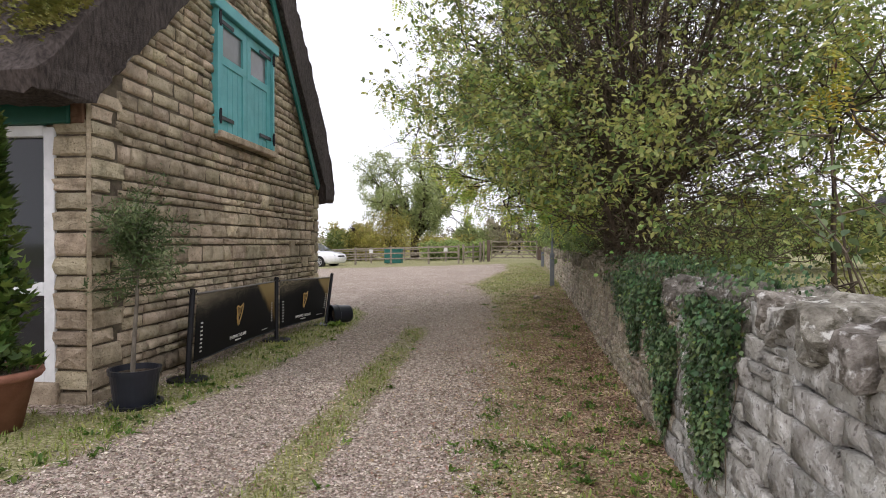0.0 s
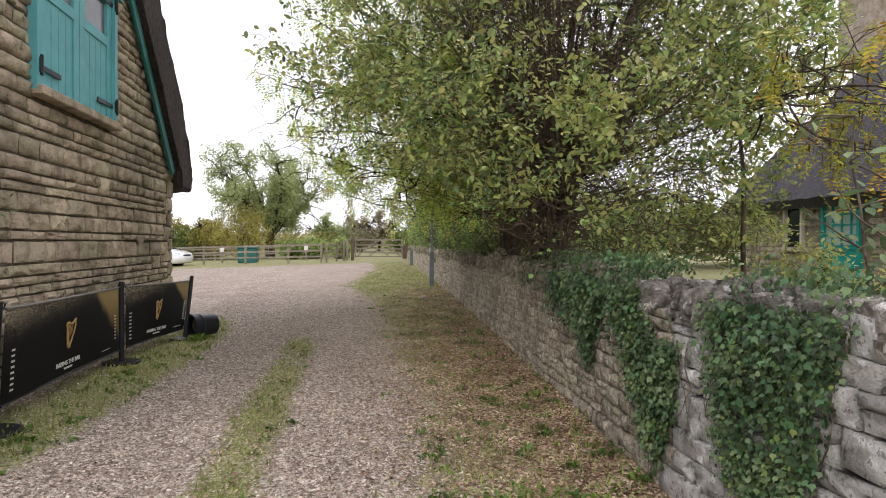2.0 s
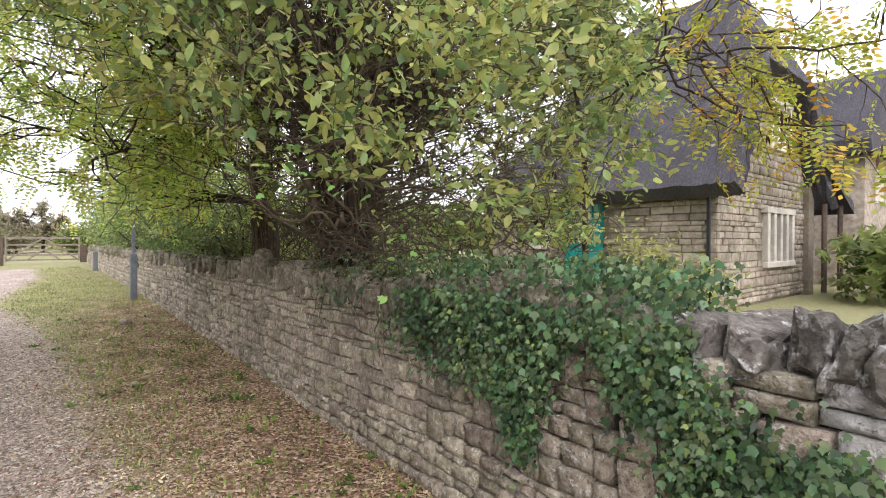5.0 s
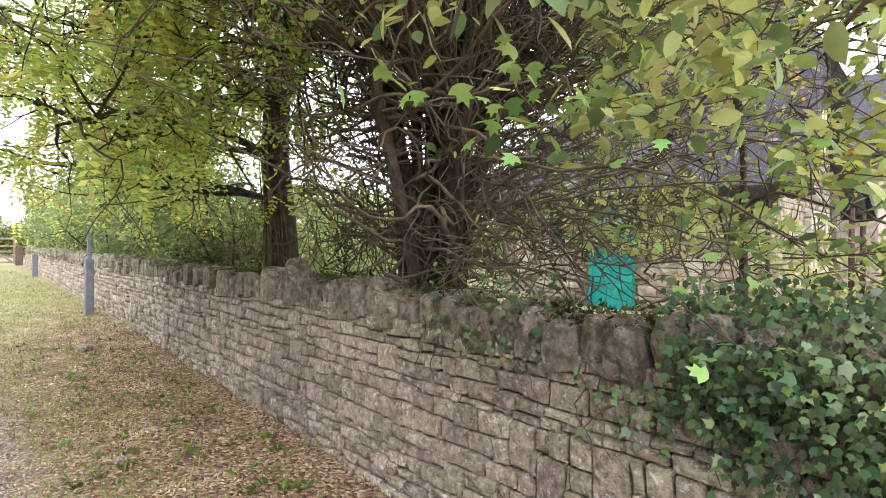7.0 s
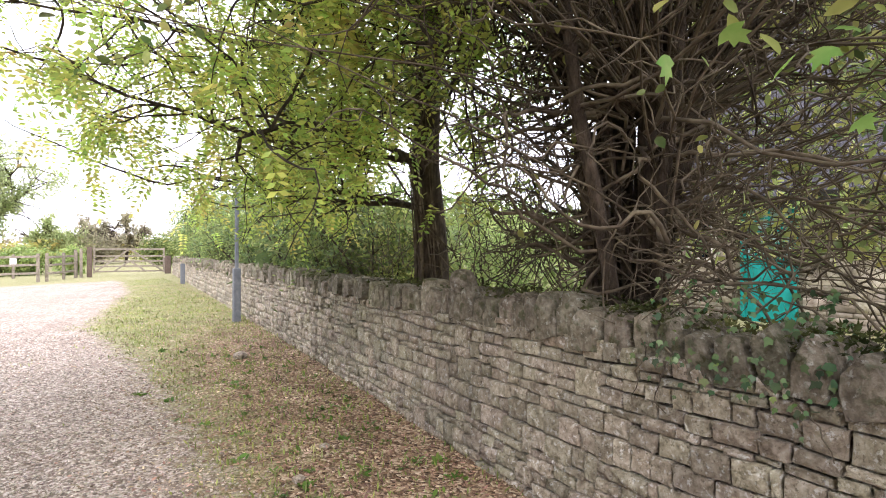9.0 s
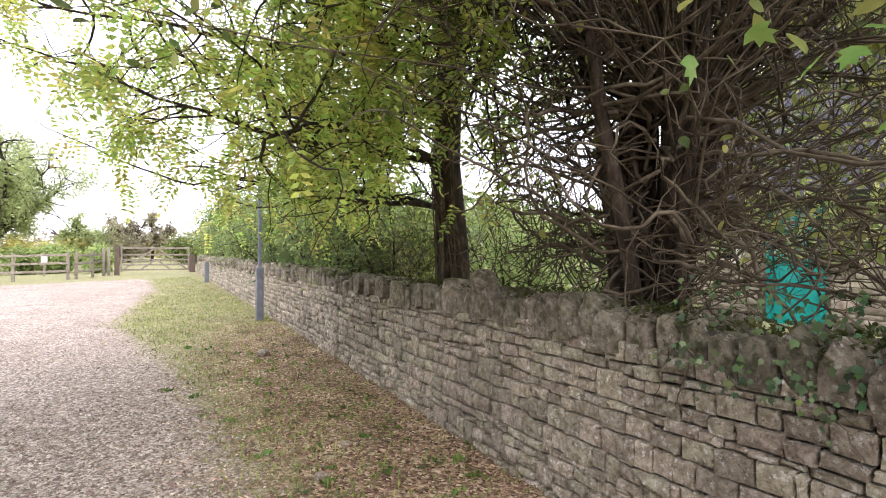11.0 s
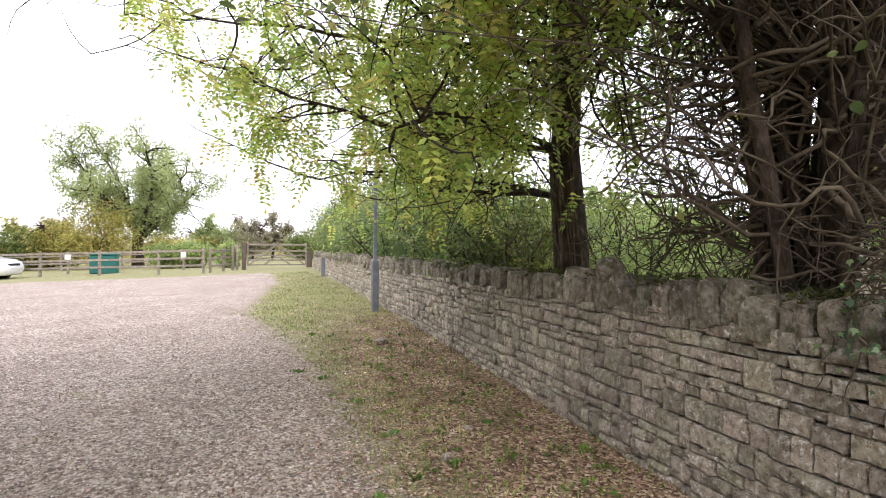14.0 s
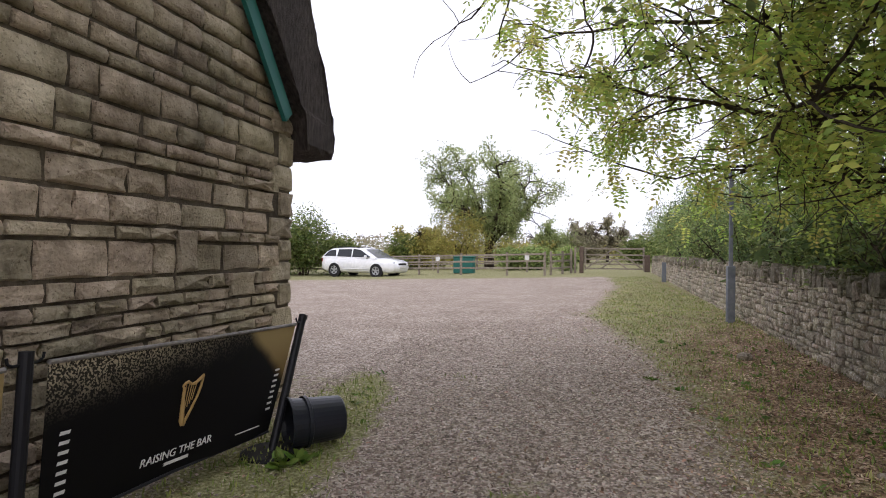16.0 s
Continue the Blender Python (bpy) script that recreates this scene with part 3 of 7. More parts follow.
blocks = [m for m in blocks if not (m.translation.z < 2.0 and m.translation.y > BY1 - .2)]
far_gap = [m for m in blocks if m.translation.z < 2.0 and m.translation.y + abs(m.to_scale().x) / 2 > BY1 - .2]
for m in far_gap:
    w = BY1 - .2 - (m.translation.y - abs(m.to_scale().x) / 2)
    blocks.remove(m)
    if w > .05:
        blocks.append(stone_matrix((BX - .10, BY1 - .2 - w / 2, m.translation.z), w - .01, abs(m.to_scale().z), .1, math.pi / 2))
blocks = [m for m in blocks if not (m.translation.z < 2.3 and m.translation.y - abs(m.to_scale().x) / 2 < BY0 + .28)]
lay(blocks, barn, "barn", M_BARN, M_BARN_I, lambda p: p.z < 1.6 and p.y > 6.3)
part("arris", Shape().box((BX - .012, BY0 + .012, 1.0), (.032, .032, 2.55), 45), M_ARRIS, barn)

# Roof: a thick coat of thatch whose section runs over both slopes.
outer = [(4.02, 2.16), (3.98, 2.30), (4.20, 2.62), (5.0, 3.50), (6.2, 4.78), (7.25, 5.92), (7.72, 6.12), (8.2, 5.88), (9.1, 4.78), (9.72, 4.12), (10.62, 3.12), (11.05, 2.35), (11.22, 1.92), (11.16, 1.86)]
inner = [(10.62, 1.86), (10.56, 2.10), (APEX[0], APEX[1] + .03), (4.64, 2.36), (4.45, 2.16)]
def dense(poly, d):
    out = []
    for i, p in enumerate(poly):
        q = poly[(i + 1) % len(poly)]
        n = max(1, int(math.dist(p, q) / d))
        out += [(p[0] + (q[0] - p[0]) * j / n, p[1] + (q[1] - p[1]) * j / n) for j in range(n)]
    return out
def thatch(section, x0, x1, step, seed, shag=0.02):
    """Rings of the section along x, shaggy on the outside and rounded at the verge."""
    sec = np.array(dense(section, 0.09))
    mid = sec.mean(0)
    xs = np.concatenate([[x0, x0 - .03, x0 - .08], np.arange(x0 - .16, x1, -step), [x1]])
    rs = np.random.RandomState(seed)
    V = []
    for i, x in enumerate(xs):
        s = (0.93, 0.975, 0.995)[i] if i < 3 else 1.0
        p = mid + (sec - mid) * (1 - (1 - s) * 0.35)
        p = p + rs.normal(0, shag, p.shape) * 0.6
        V.append(np.column_stack([x + rs.normal(0, shag * .5, len(p)), p]))
    n = len(sec)
    F = [(i * n + k, i * n + (k + 1) % n, (i + 1) * n + (k + 1) % n, (i + 1) * n + k) for i in range(len(xs) - 1) for k in range(n)]
    V = np.concatenate(V)
    s = Shape()
    s.v, s.f = [tuple(p) for p in V], F
    s.f.append(tuple(range(n)))
    return s
part("roof", thatch(outer + inner, BX + .155, -12.6, .13, 5), M_THATCH, barn, "thick weathered brown thatch")
M_GREYBOARD = material("weathered_board", [(0.16, 0.15, 0.13), (0.30, 0.28, 0.25)], 14, 0.85, 0.3, 40)
for a, b in (((4.62, 2.33), (7.70, 5.36)), ((7.74, 5.36), (10.42, 2.13))):
    d = Vector((b[0] - a[0], b[1] - a[1])).normalized()
    nrm = Vector((-d.y, d.x)) * (1 if a[0] < 7 else 1)
    if nrm.y > 0:
        nrm = -nrm
    w = 0.05 if a[0] < 7 else 0.13
    poly = [a, b, (b[0] + nrm.x * w, b[1] + nrm.y * w), (a[0] + nrm.x * w, a[1] + nrm.y * w)]
    board = Shape().prism(poly, "x", BX + .05, BX + .085)
    part("bargeboard", board, M_GREYBOARD if a[0] < 7 else M_TEALDK, barn, "thin weathered grey verge board" if a[0] < 7 else "dark teal painted bargeboard")

# Loft hatch: frame, two boarded leaves with a pane each, strap hinges and a stone sill.
hy0, hy1, hz0, hz1 = 6.78, 8.32, 2.42, 3.84
hatch = part("loft_hatch", Shape().box((BX - .03, (hy0 + hy1) / 2, (hz0 + hz1) / 2), (.03, hy1 - hy0, hz1 - hz0)), M_TEAL, barn, "closed teal loft hatch of two boarded leaves")
part("jamb", Shape().box((BX + .02, hy0 - .04, (hz0 + hz1) / 2), (.08, .08, hz1 - hz0 + .1)), M_TEAL, hatch)
part("jamb", Shape().box((BX + .02, hy1 + .03, (hz0 + hz1) / 2), (.08, .06, hz1 - hz0 + .1)), M_TEAL, hatch)
part("lintel", Shape().box((BX + .03, (hy0 + hy1) / 2, hz1 + .07), (.11, hy1 - hy0 + .34, .14), bevel=.008), M_TEAL, hatch)
part("sill", Shape().box((BX + .03, (hy0 + hy1) / 2, hz0 - .05), (.16, hy1 - hy0 + .16, .085), bevel=.01), M_BARN_I, hatch, "weathered sandstone sill")
mid = (hy0 + hy1) / 2
for s in (0, 1):
    a, b = (hy0 + .01, mid - .006) if s == 0 else (mid + .006, hy1 - .01)
    w = b - a
    p0, p1, q0, q1 = a + .13, b - .13, hz1 - .50, hz1 - .14
    leaf = Shape()
    leaf.box((BX, a + .055, (hz0 + hz1) / 2), (.045, .11, hz1 - hz0 - .02)).box((BX, b - .055, (hz0 + hz1) / 2), (.045, .11, hz1 - hz0 - .02))
    leaf.box((BX, (a + b) / 2, hz1 - .07), (.045, w - .22, .12)).box((BX, (a + b) / 2, q0 - .05), (.045, w - .22, .10))
    nb = 4
    for i in range(nb):
        y0 = a + .11 + (w - .22) * i / nb
        leaf.box((BX - .006, y0 + (w - .22) / nb / 2, (hz0 + q0 - .1) / 2 + .005), (.03, (w - .22) / nb - .008, q0 - .1 - hz0), bevel=.004)
    lf = part("leaf", leaf, M_TEAL, hatch)
    part("pane", Shape().box((BX - .012, (a + b) / 2, (q0 + q1) / 2), (.008, w - .22, q1 - q0 + .04)), M_PANE, hatch)
    for z in (hz1 - .10, hz0 + .17):
        e = a if s == 0 else b
        sg = 1 if s == 0 else -1
        hg_ = Shape().box((BX + .03, e + sg * .17, z), (.012, .40, .045), rx=0).box((BX + .06, e - sg * .035, z), (.03, .05, .14), bevel=.006)
        hg_.tube([(BX + .07, e - sg * .035, z - .09), (BX + .07, e - sg * .035, z + .09)], .014, 6)
        part("strap_hinge", hg_, M_IRON, hatch, "black iron strap hinge")

# Front wall with its glazed door.
FY = BY0
door = thing("door", (-5.65, FY, BZ), "white-framed glazed double door under a dark green beam", "door")
fr = Shape()
fr.box((-5.14, FY + .05, 0.98), (.10, .09, 2.12), bevel=.006).box((-6.9, FY + .05, 0.98), (.10, .09, 2.12), bevel=.006)
fr.box((-6.02, FY + .05, 2.01), (1.66, .09, .09), bevel=.006).box((-6.02, FY + .05, 0.70), (1.66, .08, .11), bevel=.006)
fr.box((-6.02, FY + .05, -.03), (1.66, .08, .10), bevel=.006).box((-6.02, FY + .05, .98), (.12, .08, 2.0), bevel=.006)
part("frame", fr, M_WHITE, door)
for x in (-5.63, -6.45):
    for z0, z1 in ((-.0, .66), (.74, 1.98)):
        part("pane", Shape().box((x, FY + .075, (z0 + z1) / 2), (.78, .01, z1 - z0)), M_GLASS, door)
part("threshold", Shape().box((-6.02, FY + .06, BZ + .09), (1.95, .2, .22), bevel=.01), M_BARN_I, door)
part("beam", Shape().box((-6.1, FY + .1, 2.17), (2.35, .3, .22), bevel=.01), M_DKGREEN, door, "dark green painted timber beam")
part("beam_end", Shape().box((-4.93, FY + .10, 2.18), (.24, .24, .24), bevel=.01), M_RUST, door, "stained rusty stone pad at the beam's end")
rest = Shape().box((-9.6, FY + .2, 1.0), (5.1, .3, 2.7))
part("front_wall", rest, M_BARN_I, barn)


# ---- things along the barn ----
M_POT = plain("black_plastic", (0.022, 0.024, 0.032), 0.3)
M_TERRA = material("terracotta", [(0.20, 0.085, 0.055), (0.30, 0.14, 0.095)], 8, 0.85, 0.25, 60)
M_SOIL = material("potting_soil", [(0.03, 0.022, 0.015), (0.09, 0.065, 0.045), (0.25, 0.2, 0.15)], 60, 0.95, 1.0, 90)
M_BARK = material("grey_bark", [(0.10, 0.085, 0.065), (0.24, 0.21, 0.17)], 25, 0.9, 0.8, 60, stretch=(1, 1, 0.3))
M_GOLD = plain("gold_print", (0.42, 0.27, 0.10), 0.45)
M_FOAM = material("foam_speckle_print", [(0.012, 0.010, 0.008), (0.06, 0.045, 0.03), (0.33, 0.26, 0.17)], 130, 0.5, large=0.3, large_scale=3)
M_GLOW = material("golden_print", [(0.03, 0.02, 0.008), (0.22, 0.14, 0.04), (0.36, 0.25, 0.08)], 6, 0.45)
M_PRINT = plain("white_print", (0.68, 0.67, 0.64), 0.5)
M_HEM = material("grey_hem", [(0.14, 0.13, 0.12), (0.26, 0.24, 0.22)], 40, 0.6)


def pot_shape(c, r0, r1, h, rim, m=None):
    return Shape().lathe(c, [(0, 0), (r0, 0), (r0, .01), (r1, h - rim), (r1 + .012, h - rim), (r1 + .016, h), (r1 - .004, h), (r1 - .012, h - .05), (0, h - .052)], 32, m)


# Leaves are flat folded blades, set by arrays of places and turns.
def turns(n, seed, droop=0.0, spread=1.0):
    """Random turns: leaf axis x, normal z; droop tips them down."""
    rs = np.random.RandomState(seed)
    a = rs.rand(n) * 2 * np.pi
    pitch = rs.normal(-droop, 0.55 * spread, n)
    roll = rs.normal(0, 0.6 * spread, n)
    ca, sa, cp, sp, cr, sr = np.cos(a), np.sin(a), np.cos(pitch), np.sin(pitch), np.cos(roll), np.sin(roll)
    X = np.stack([ca * cp, sa * cp, sp], -1)
    Y0 = np.stack([-sa, ca, np.zeros(n)], -1)
    Z0 = np.cross(X, Y0)
    Y = Y0 * cr[:, None] + Z0 * sr[:, None]
    Z = np.cross(X, Y)
    return np.stack([X, Y, Z], -1)


LEAF_OVAL = (np.array([(0, 0, 0), (.30, .20, .05), (.70, .19, .05), (1, 0, -.04), (.70, -.19, .05), (.30, -.20, .05)]), [(0, 1, 2, 3), (0, 3, 4, 5)])
LEAF_BROAD = (np.array([(0, 0, 0), (.18, .20, .03), (.48, .27, .05), (.80, .15, .02), (1, 0, -.06), (.80, -.15, .02), (.48, -.27, .05), (.18, -.20, .03)]), [(0, 1, 2, 3, 4), (0, 4, 5, 6, 7)])
LEAF_NARROW = (np.array([(0, 0, 0), (.5, .10, .03), (1, 0, 0), (.5, -.10, .03)]), [(0, 1, 2, 3)])
LEAF_IVY = (np.array([(0, 0, 0), (.05, .30, .02), (.45, .46, .0), (.55, .20, .05), (1, 0, -.06), (.55, -.20, .05), (.45, -.46, .0), (.05, -.30, .02)]), [(0, 1, 2, 3), (0, 3, 4, 5), (0, 5, 6, 7)])
LEAF_SPRAY = (np.array([(0, 0, 0), (.35, .14, .05), (1, .02, -.05), (.35, -.14, .05), (.1, .3, 0), (.6, .42, -.05), (.1, -.3, 0), (.6, -.42, -.05)]), [(0, 1, 2, 3), (0, 4, 5, 1), (0, 3, 7, 6)])


def leaves(name, P, R, size, kind):
    """One mesh of leaves at P (n, 3) with turns R (n, 3, 3) and sizes."""
    v, f = kind
    n = len(P)
    V = np.einsum("nij,kj->nki", R, v) * np.asarray(size).reshape(-1, 1, 1) + P[:, None]
    F = (np.array(f)[None] + (np.arange(n) * len(v))[:, None, None]).reshape(-1, len(f[0]))
    return np_mesh(name, V.reshape(-1, 3), F)


def leaf_material(name, colours, vary=0.35, rough=0.5, light=0.35):
    return material(name, colours, 3.0, rough, vary=vary, by="island", large=0.22, large_scale=1.2, through_light=light)


M_OLIVE = leaf_material("olive_leaf", [(0.06, 0.095, 0.035), (0.125, 0.175, 0.07), (0.23, 0.28, 0.14)])
M_CONIFER = leaf_material("conifer_spray", [(0.022, 0.045, 0.010), (0.06, 0.105, 0.022), (0.17, 0.24, 0.05)])

# Olive standard in a black pot.
px, py = -4.42, 4.72
pz = gz(px, py)
pot = thing("plant_pot", (px, py, pz), "round black plastic plant pot on the verge beside the barn corner", "plant pot")
part("body", pot_shape((px, py, pz), .155, .188, .31, .04), M_POT, pot, smooth=False)
part("saucer", Shape().lathe((px, py, pz), [(0, 0), (.20, 0), (.215, .03), (.20, .03), (.19, .012), (0, .012)], 28), M_POT, pot)
part("soil", Shape().lathe((px, py, pz), [(0, .275), (.10, .272), (.183, .262)], 20), M_SOIL, pot)
olive = thing("olive_tree", (px, py, pz + .26), "small olive tree with a clipped grey-green crown", "tree")
trunk = Shape().tube([(px - .02, py, pz + .26), (px - .005, py, pz + .55), (px + .02, py, pz + .85), (px + .03, py, pz + 1.1), (px + .02, py, pz + 1.5)], [.021, .017, .015, .012, .005], 8)
rs = np.random.RandomState(11)
tips = []
for i in range(40):
    a, e = rs.rand() * 6.28, rs.uniform(-.3, 1.2)
    p = Vector((px + .02, py, pz + .90 + .66 * rs.rand()))
    q = p + Vector((math.cos(a) * math.cos(e), math.sin(a) * math.cos(e), math.sin(e))) * rs.uniform(.18, .40)
    trunk.tube([p, (p + q) / 2 + Vector((0, 0, .03)), q], [.006, .004, .002], 4, False)
    tips += [p.lerp(q, t) for t in np.linspace(.25, 1.08, 9)]
part("trunk", trunk, M_BARK, olive)
T = np.repeat(np.array([tuple(t) for t in tips]), 13, 0)
T = T + rs.normal(0, .05, T.shape)
part("crown", leaves("crown", T, turns(len(T), 12, -.2), rs.uniform(.045, .08, len(T)), LEAF_NARROW), M_OLIVE, olive, kind="stuff")

# Conifer in a terracotta pot by the door.
px, py = -5.02, 4.02
pz = gz(px, py)
pot = thing("terracotta_pot", (px, py, pz), "tapered terracotta pot with a rolled rim by the door", "plant pot")
part("body", Shape().lathe((px, py, pz), [(0, 0), (.17, 0), (.25, .36), (.285, .365), (.31, .40), (.30, .43), (.26, .43), (.25, .40), (0, .39)], 32), M_TERRA, pot, smooth=True)
part("soil", Shape().lathe((px, py, pz), [(0, .41), (.25, .405)], 16), M_SOIL, pot)
con = thing("conifer", (px, py, pz + .4), "young yellow-green conifer with feathery sprays in a pot", "tree")
part("trunk", Shape().tube([(px, py, pz + .38), (px + .01, py, pz + 1.2), (px, py, pz + 2.15)], [.025, .018, .004], 7), M_BARK, con)
P = []
for i in range(1350):
    t = rs.rand()
    a = rs.rand() * 6.28
    rad = .34 * (1 - t) ** .75 * rs.uniform(.2, 1) ** .6 * (0.62 + .38 * math.sin(19 * t + 2.2 * math.sin(2 * a) + 1.5 * a))
    P.append((px + rad * math.cos(a), py + rad * math.sin(a), pz + .45 + 1.75 * t))
P = np.array(P)
out = P - np.array([px, py, 0])
R = turns(len(P), 13, -.75, .5)
part("crown", leaves("crown", P, R, rs.uniform(.07, .15, len(P)), LEAF_SPRAY), M_CONIFER, con, kind="stuff")
gP = np.column_stack([px + rs.normal(0, .1, 60), py + rs.normal(0, .1, 60), np.full(60, pz + .40)])
part("grass_tuft", leaves("grass_tuft", gP, turns(60, 14, -1.1, .4), rs.uniform(.12, .25, 60), LEAF_NARROW), M_CONIFER, con, kind="stuff")


# Banner cloth: printed with a speckled foam along its upper edge and a golden corner.
M_BANNER = bpy.data.materials.new("printed_banner_cloth")
M_BANNER.use_nodes = True
bn, bl = M_BANNER.node_tree.nodes, M_BANNER.node_tree.links


def cloth_value(op, a, b, c=None):
    n = bn.new("ShaderNodeMath")
    n.operation = op
    for k_, v_ in enumerate((a, b, c)):
        if v_ is None:
            continue
        if isinstance(v_, (int, float)):
            n.inputs[k_].default_value = v_
        else:
            bl.new(v_, n.inputs[k_])
    return n.outputs[0]


def cloth_step(v, lo, hi):
    n = bn.new("ShaderNodeMapRange")
    n.interpolation_type = "SMOOTHSTEP"
    n.inputs["From Min"].default_value, n.inputs["From Max"].default_value = lo, hi
    bl.new(v, n.inputs["Value"])
    return n.outputs["Result"]


def cloth_mix(f, a, b):
    n = bn.new("ShaderNodeMix")
    n.data_type = "RGBA"
    bl.new(f, n.inputs["Factor"])
    for key, v_ in (("A", a), ("B", b)):
        if isinstance(v_, tuple):
            n.inputs[key].default_value = (*v_, 1)
        else:
            bl.new(v_, n.inputs[key])
    return n.outputs["Result"]


def cloth_attr(key):
    n = bn.new("ShaderNodeAttribute")
    n.attribute_name = key
    return n.outputs["Fac"]


def cloth_noise(scale):
    g_ = bn.new("ShaderNodeNewGeometry")
    n = bn.new("ShaderNodeTexNoise")
    n.inputs["Scale"].default_value, n.inputs["Detail"].default_value = scale, 3.0
    bl.new(g_.outputs["Position"], n.inputs["Vector"])
    return n.outputs["Fac"]


along, down = cloth_attr("along"), cloth_attr("down")
speck = cloth_step(cloth_noise(95.0), .48, .56)
fade = cloth_step(cloth_value("ADD", cloth_value("MULTIPLY_ADD", along, .36, down), cloth_value("MULTIPLY_ADD", cloth_noise(9.0), .22, -.11)), .50, .02)
foam = cloth_value("MULTIPLY", cloth_value("MULTIPLY", fade, fade), cloth_value("MULTIPLY_ADD", speck, .92, .06))
tone = cloth_mix(foam, (.004, .0036, .004), (.46, .39, .27))
corner = cloth_step(cloth_value("SUBTRACT", cloth_value("SUBTRACT", along, cloth_value("MULTIPLY", down, .32)), cloth_value("MULTIPLY", cloth_noise(6.0), .06)), .66, .74)
gold_tone = cloth_mix(cloth_step(down, .0, .55), (.34, .25, .11), (.16, .10, .03))
bl.new(cloth_mix(corner, tone, gold_tone), bn["Principled BSDF"].inputs["Base Color"])
bn["Principled BSDF"].inputs["Roughness"].default_value = .6
bn["Principled BSDF"].inputs["Specular IOR Level"].default_value = .15
# Windbreak banners: two panels on three posts with round feet, the last post leaning.
def text_mesh(words, size, m, depth=0.002):
    cu = bpy.data.curves.new("words", "FONT")
    cu.body, cu.size, cu.align_x, cu.align_y, cu.extrude, cu.resolution_u = words, size, "CENTER", "CENTER", depth, 3
    ob = bpy.data.objects.new("words", cu)
    me = bpy.data.meshes.new_from_object(ob)
    bpy.data.objects.remove(ob)
    me.transform(m)
    return me


POSTS = [((-4.46, 5.58), (-4.47, 5.70), .63), ((-4.50, 7.90), (-4.53, 7.98), .615), ((-4.27, 9.40), (-4.31, 9.88), .56)]
feet = []
for i, (b, t, z1) in enumerate(POSTS):
    bz = gz(*b)
    post = thing("banner_post", (b[0], b[1], bz), "black metal banner post on a round base plate" + (", leaning" if i == 2 else ""), "barrier post", "banner posts")
    d = Vector((t[0] - b[0], t[1] - b[1], z1 - bz))
    p0, p1 = Vector((b[0], b[1], bz + .012)), Vector((t[0], t[1], z1))
    part("pole", Shape().tube([p0, p1 - d * .001, p1], [.027, .027, .024], 14), M_IRON, post)
    part("base_plate", Shape().lathe((b[0], b[1], bz - .01), [(0, 0), (.19, 0), (.19, .022), (.17, .03), (0, .032)], 28), M_IRON, post)
    for s, drop in ((1, .05), (-1, .05)):
        c = p1 - d.normalized() * drop
        if (i == 0 and s == -1) or (i == 2 and s == 1) or True:
            part("hook", Shape().tube([c, c + Vector((0, s * .055, 0)), c + Vector((0, s * .075, .012)), c + Vector((0, s * .08, .035))], .006, 6), M_IRON, post)
    feet.append((p0, p1))


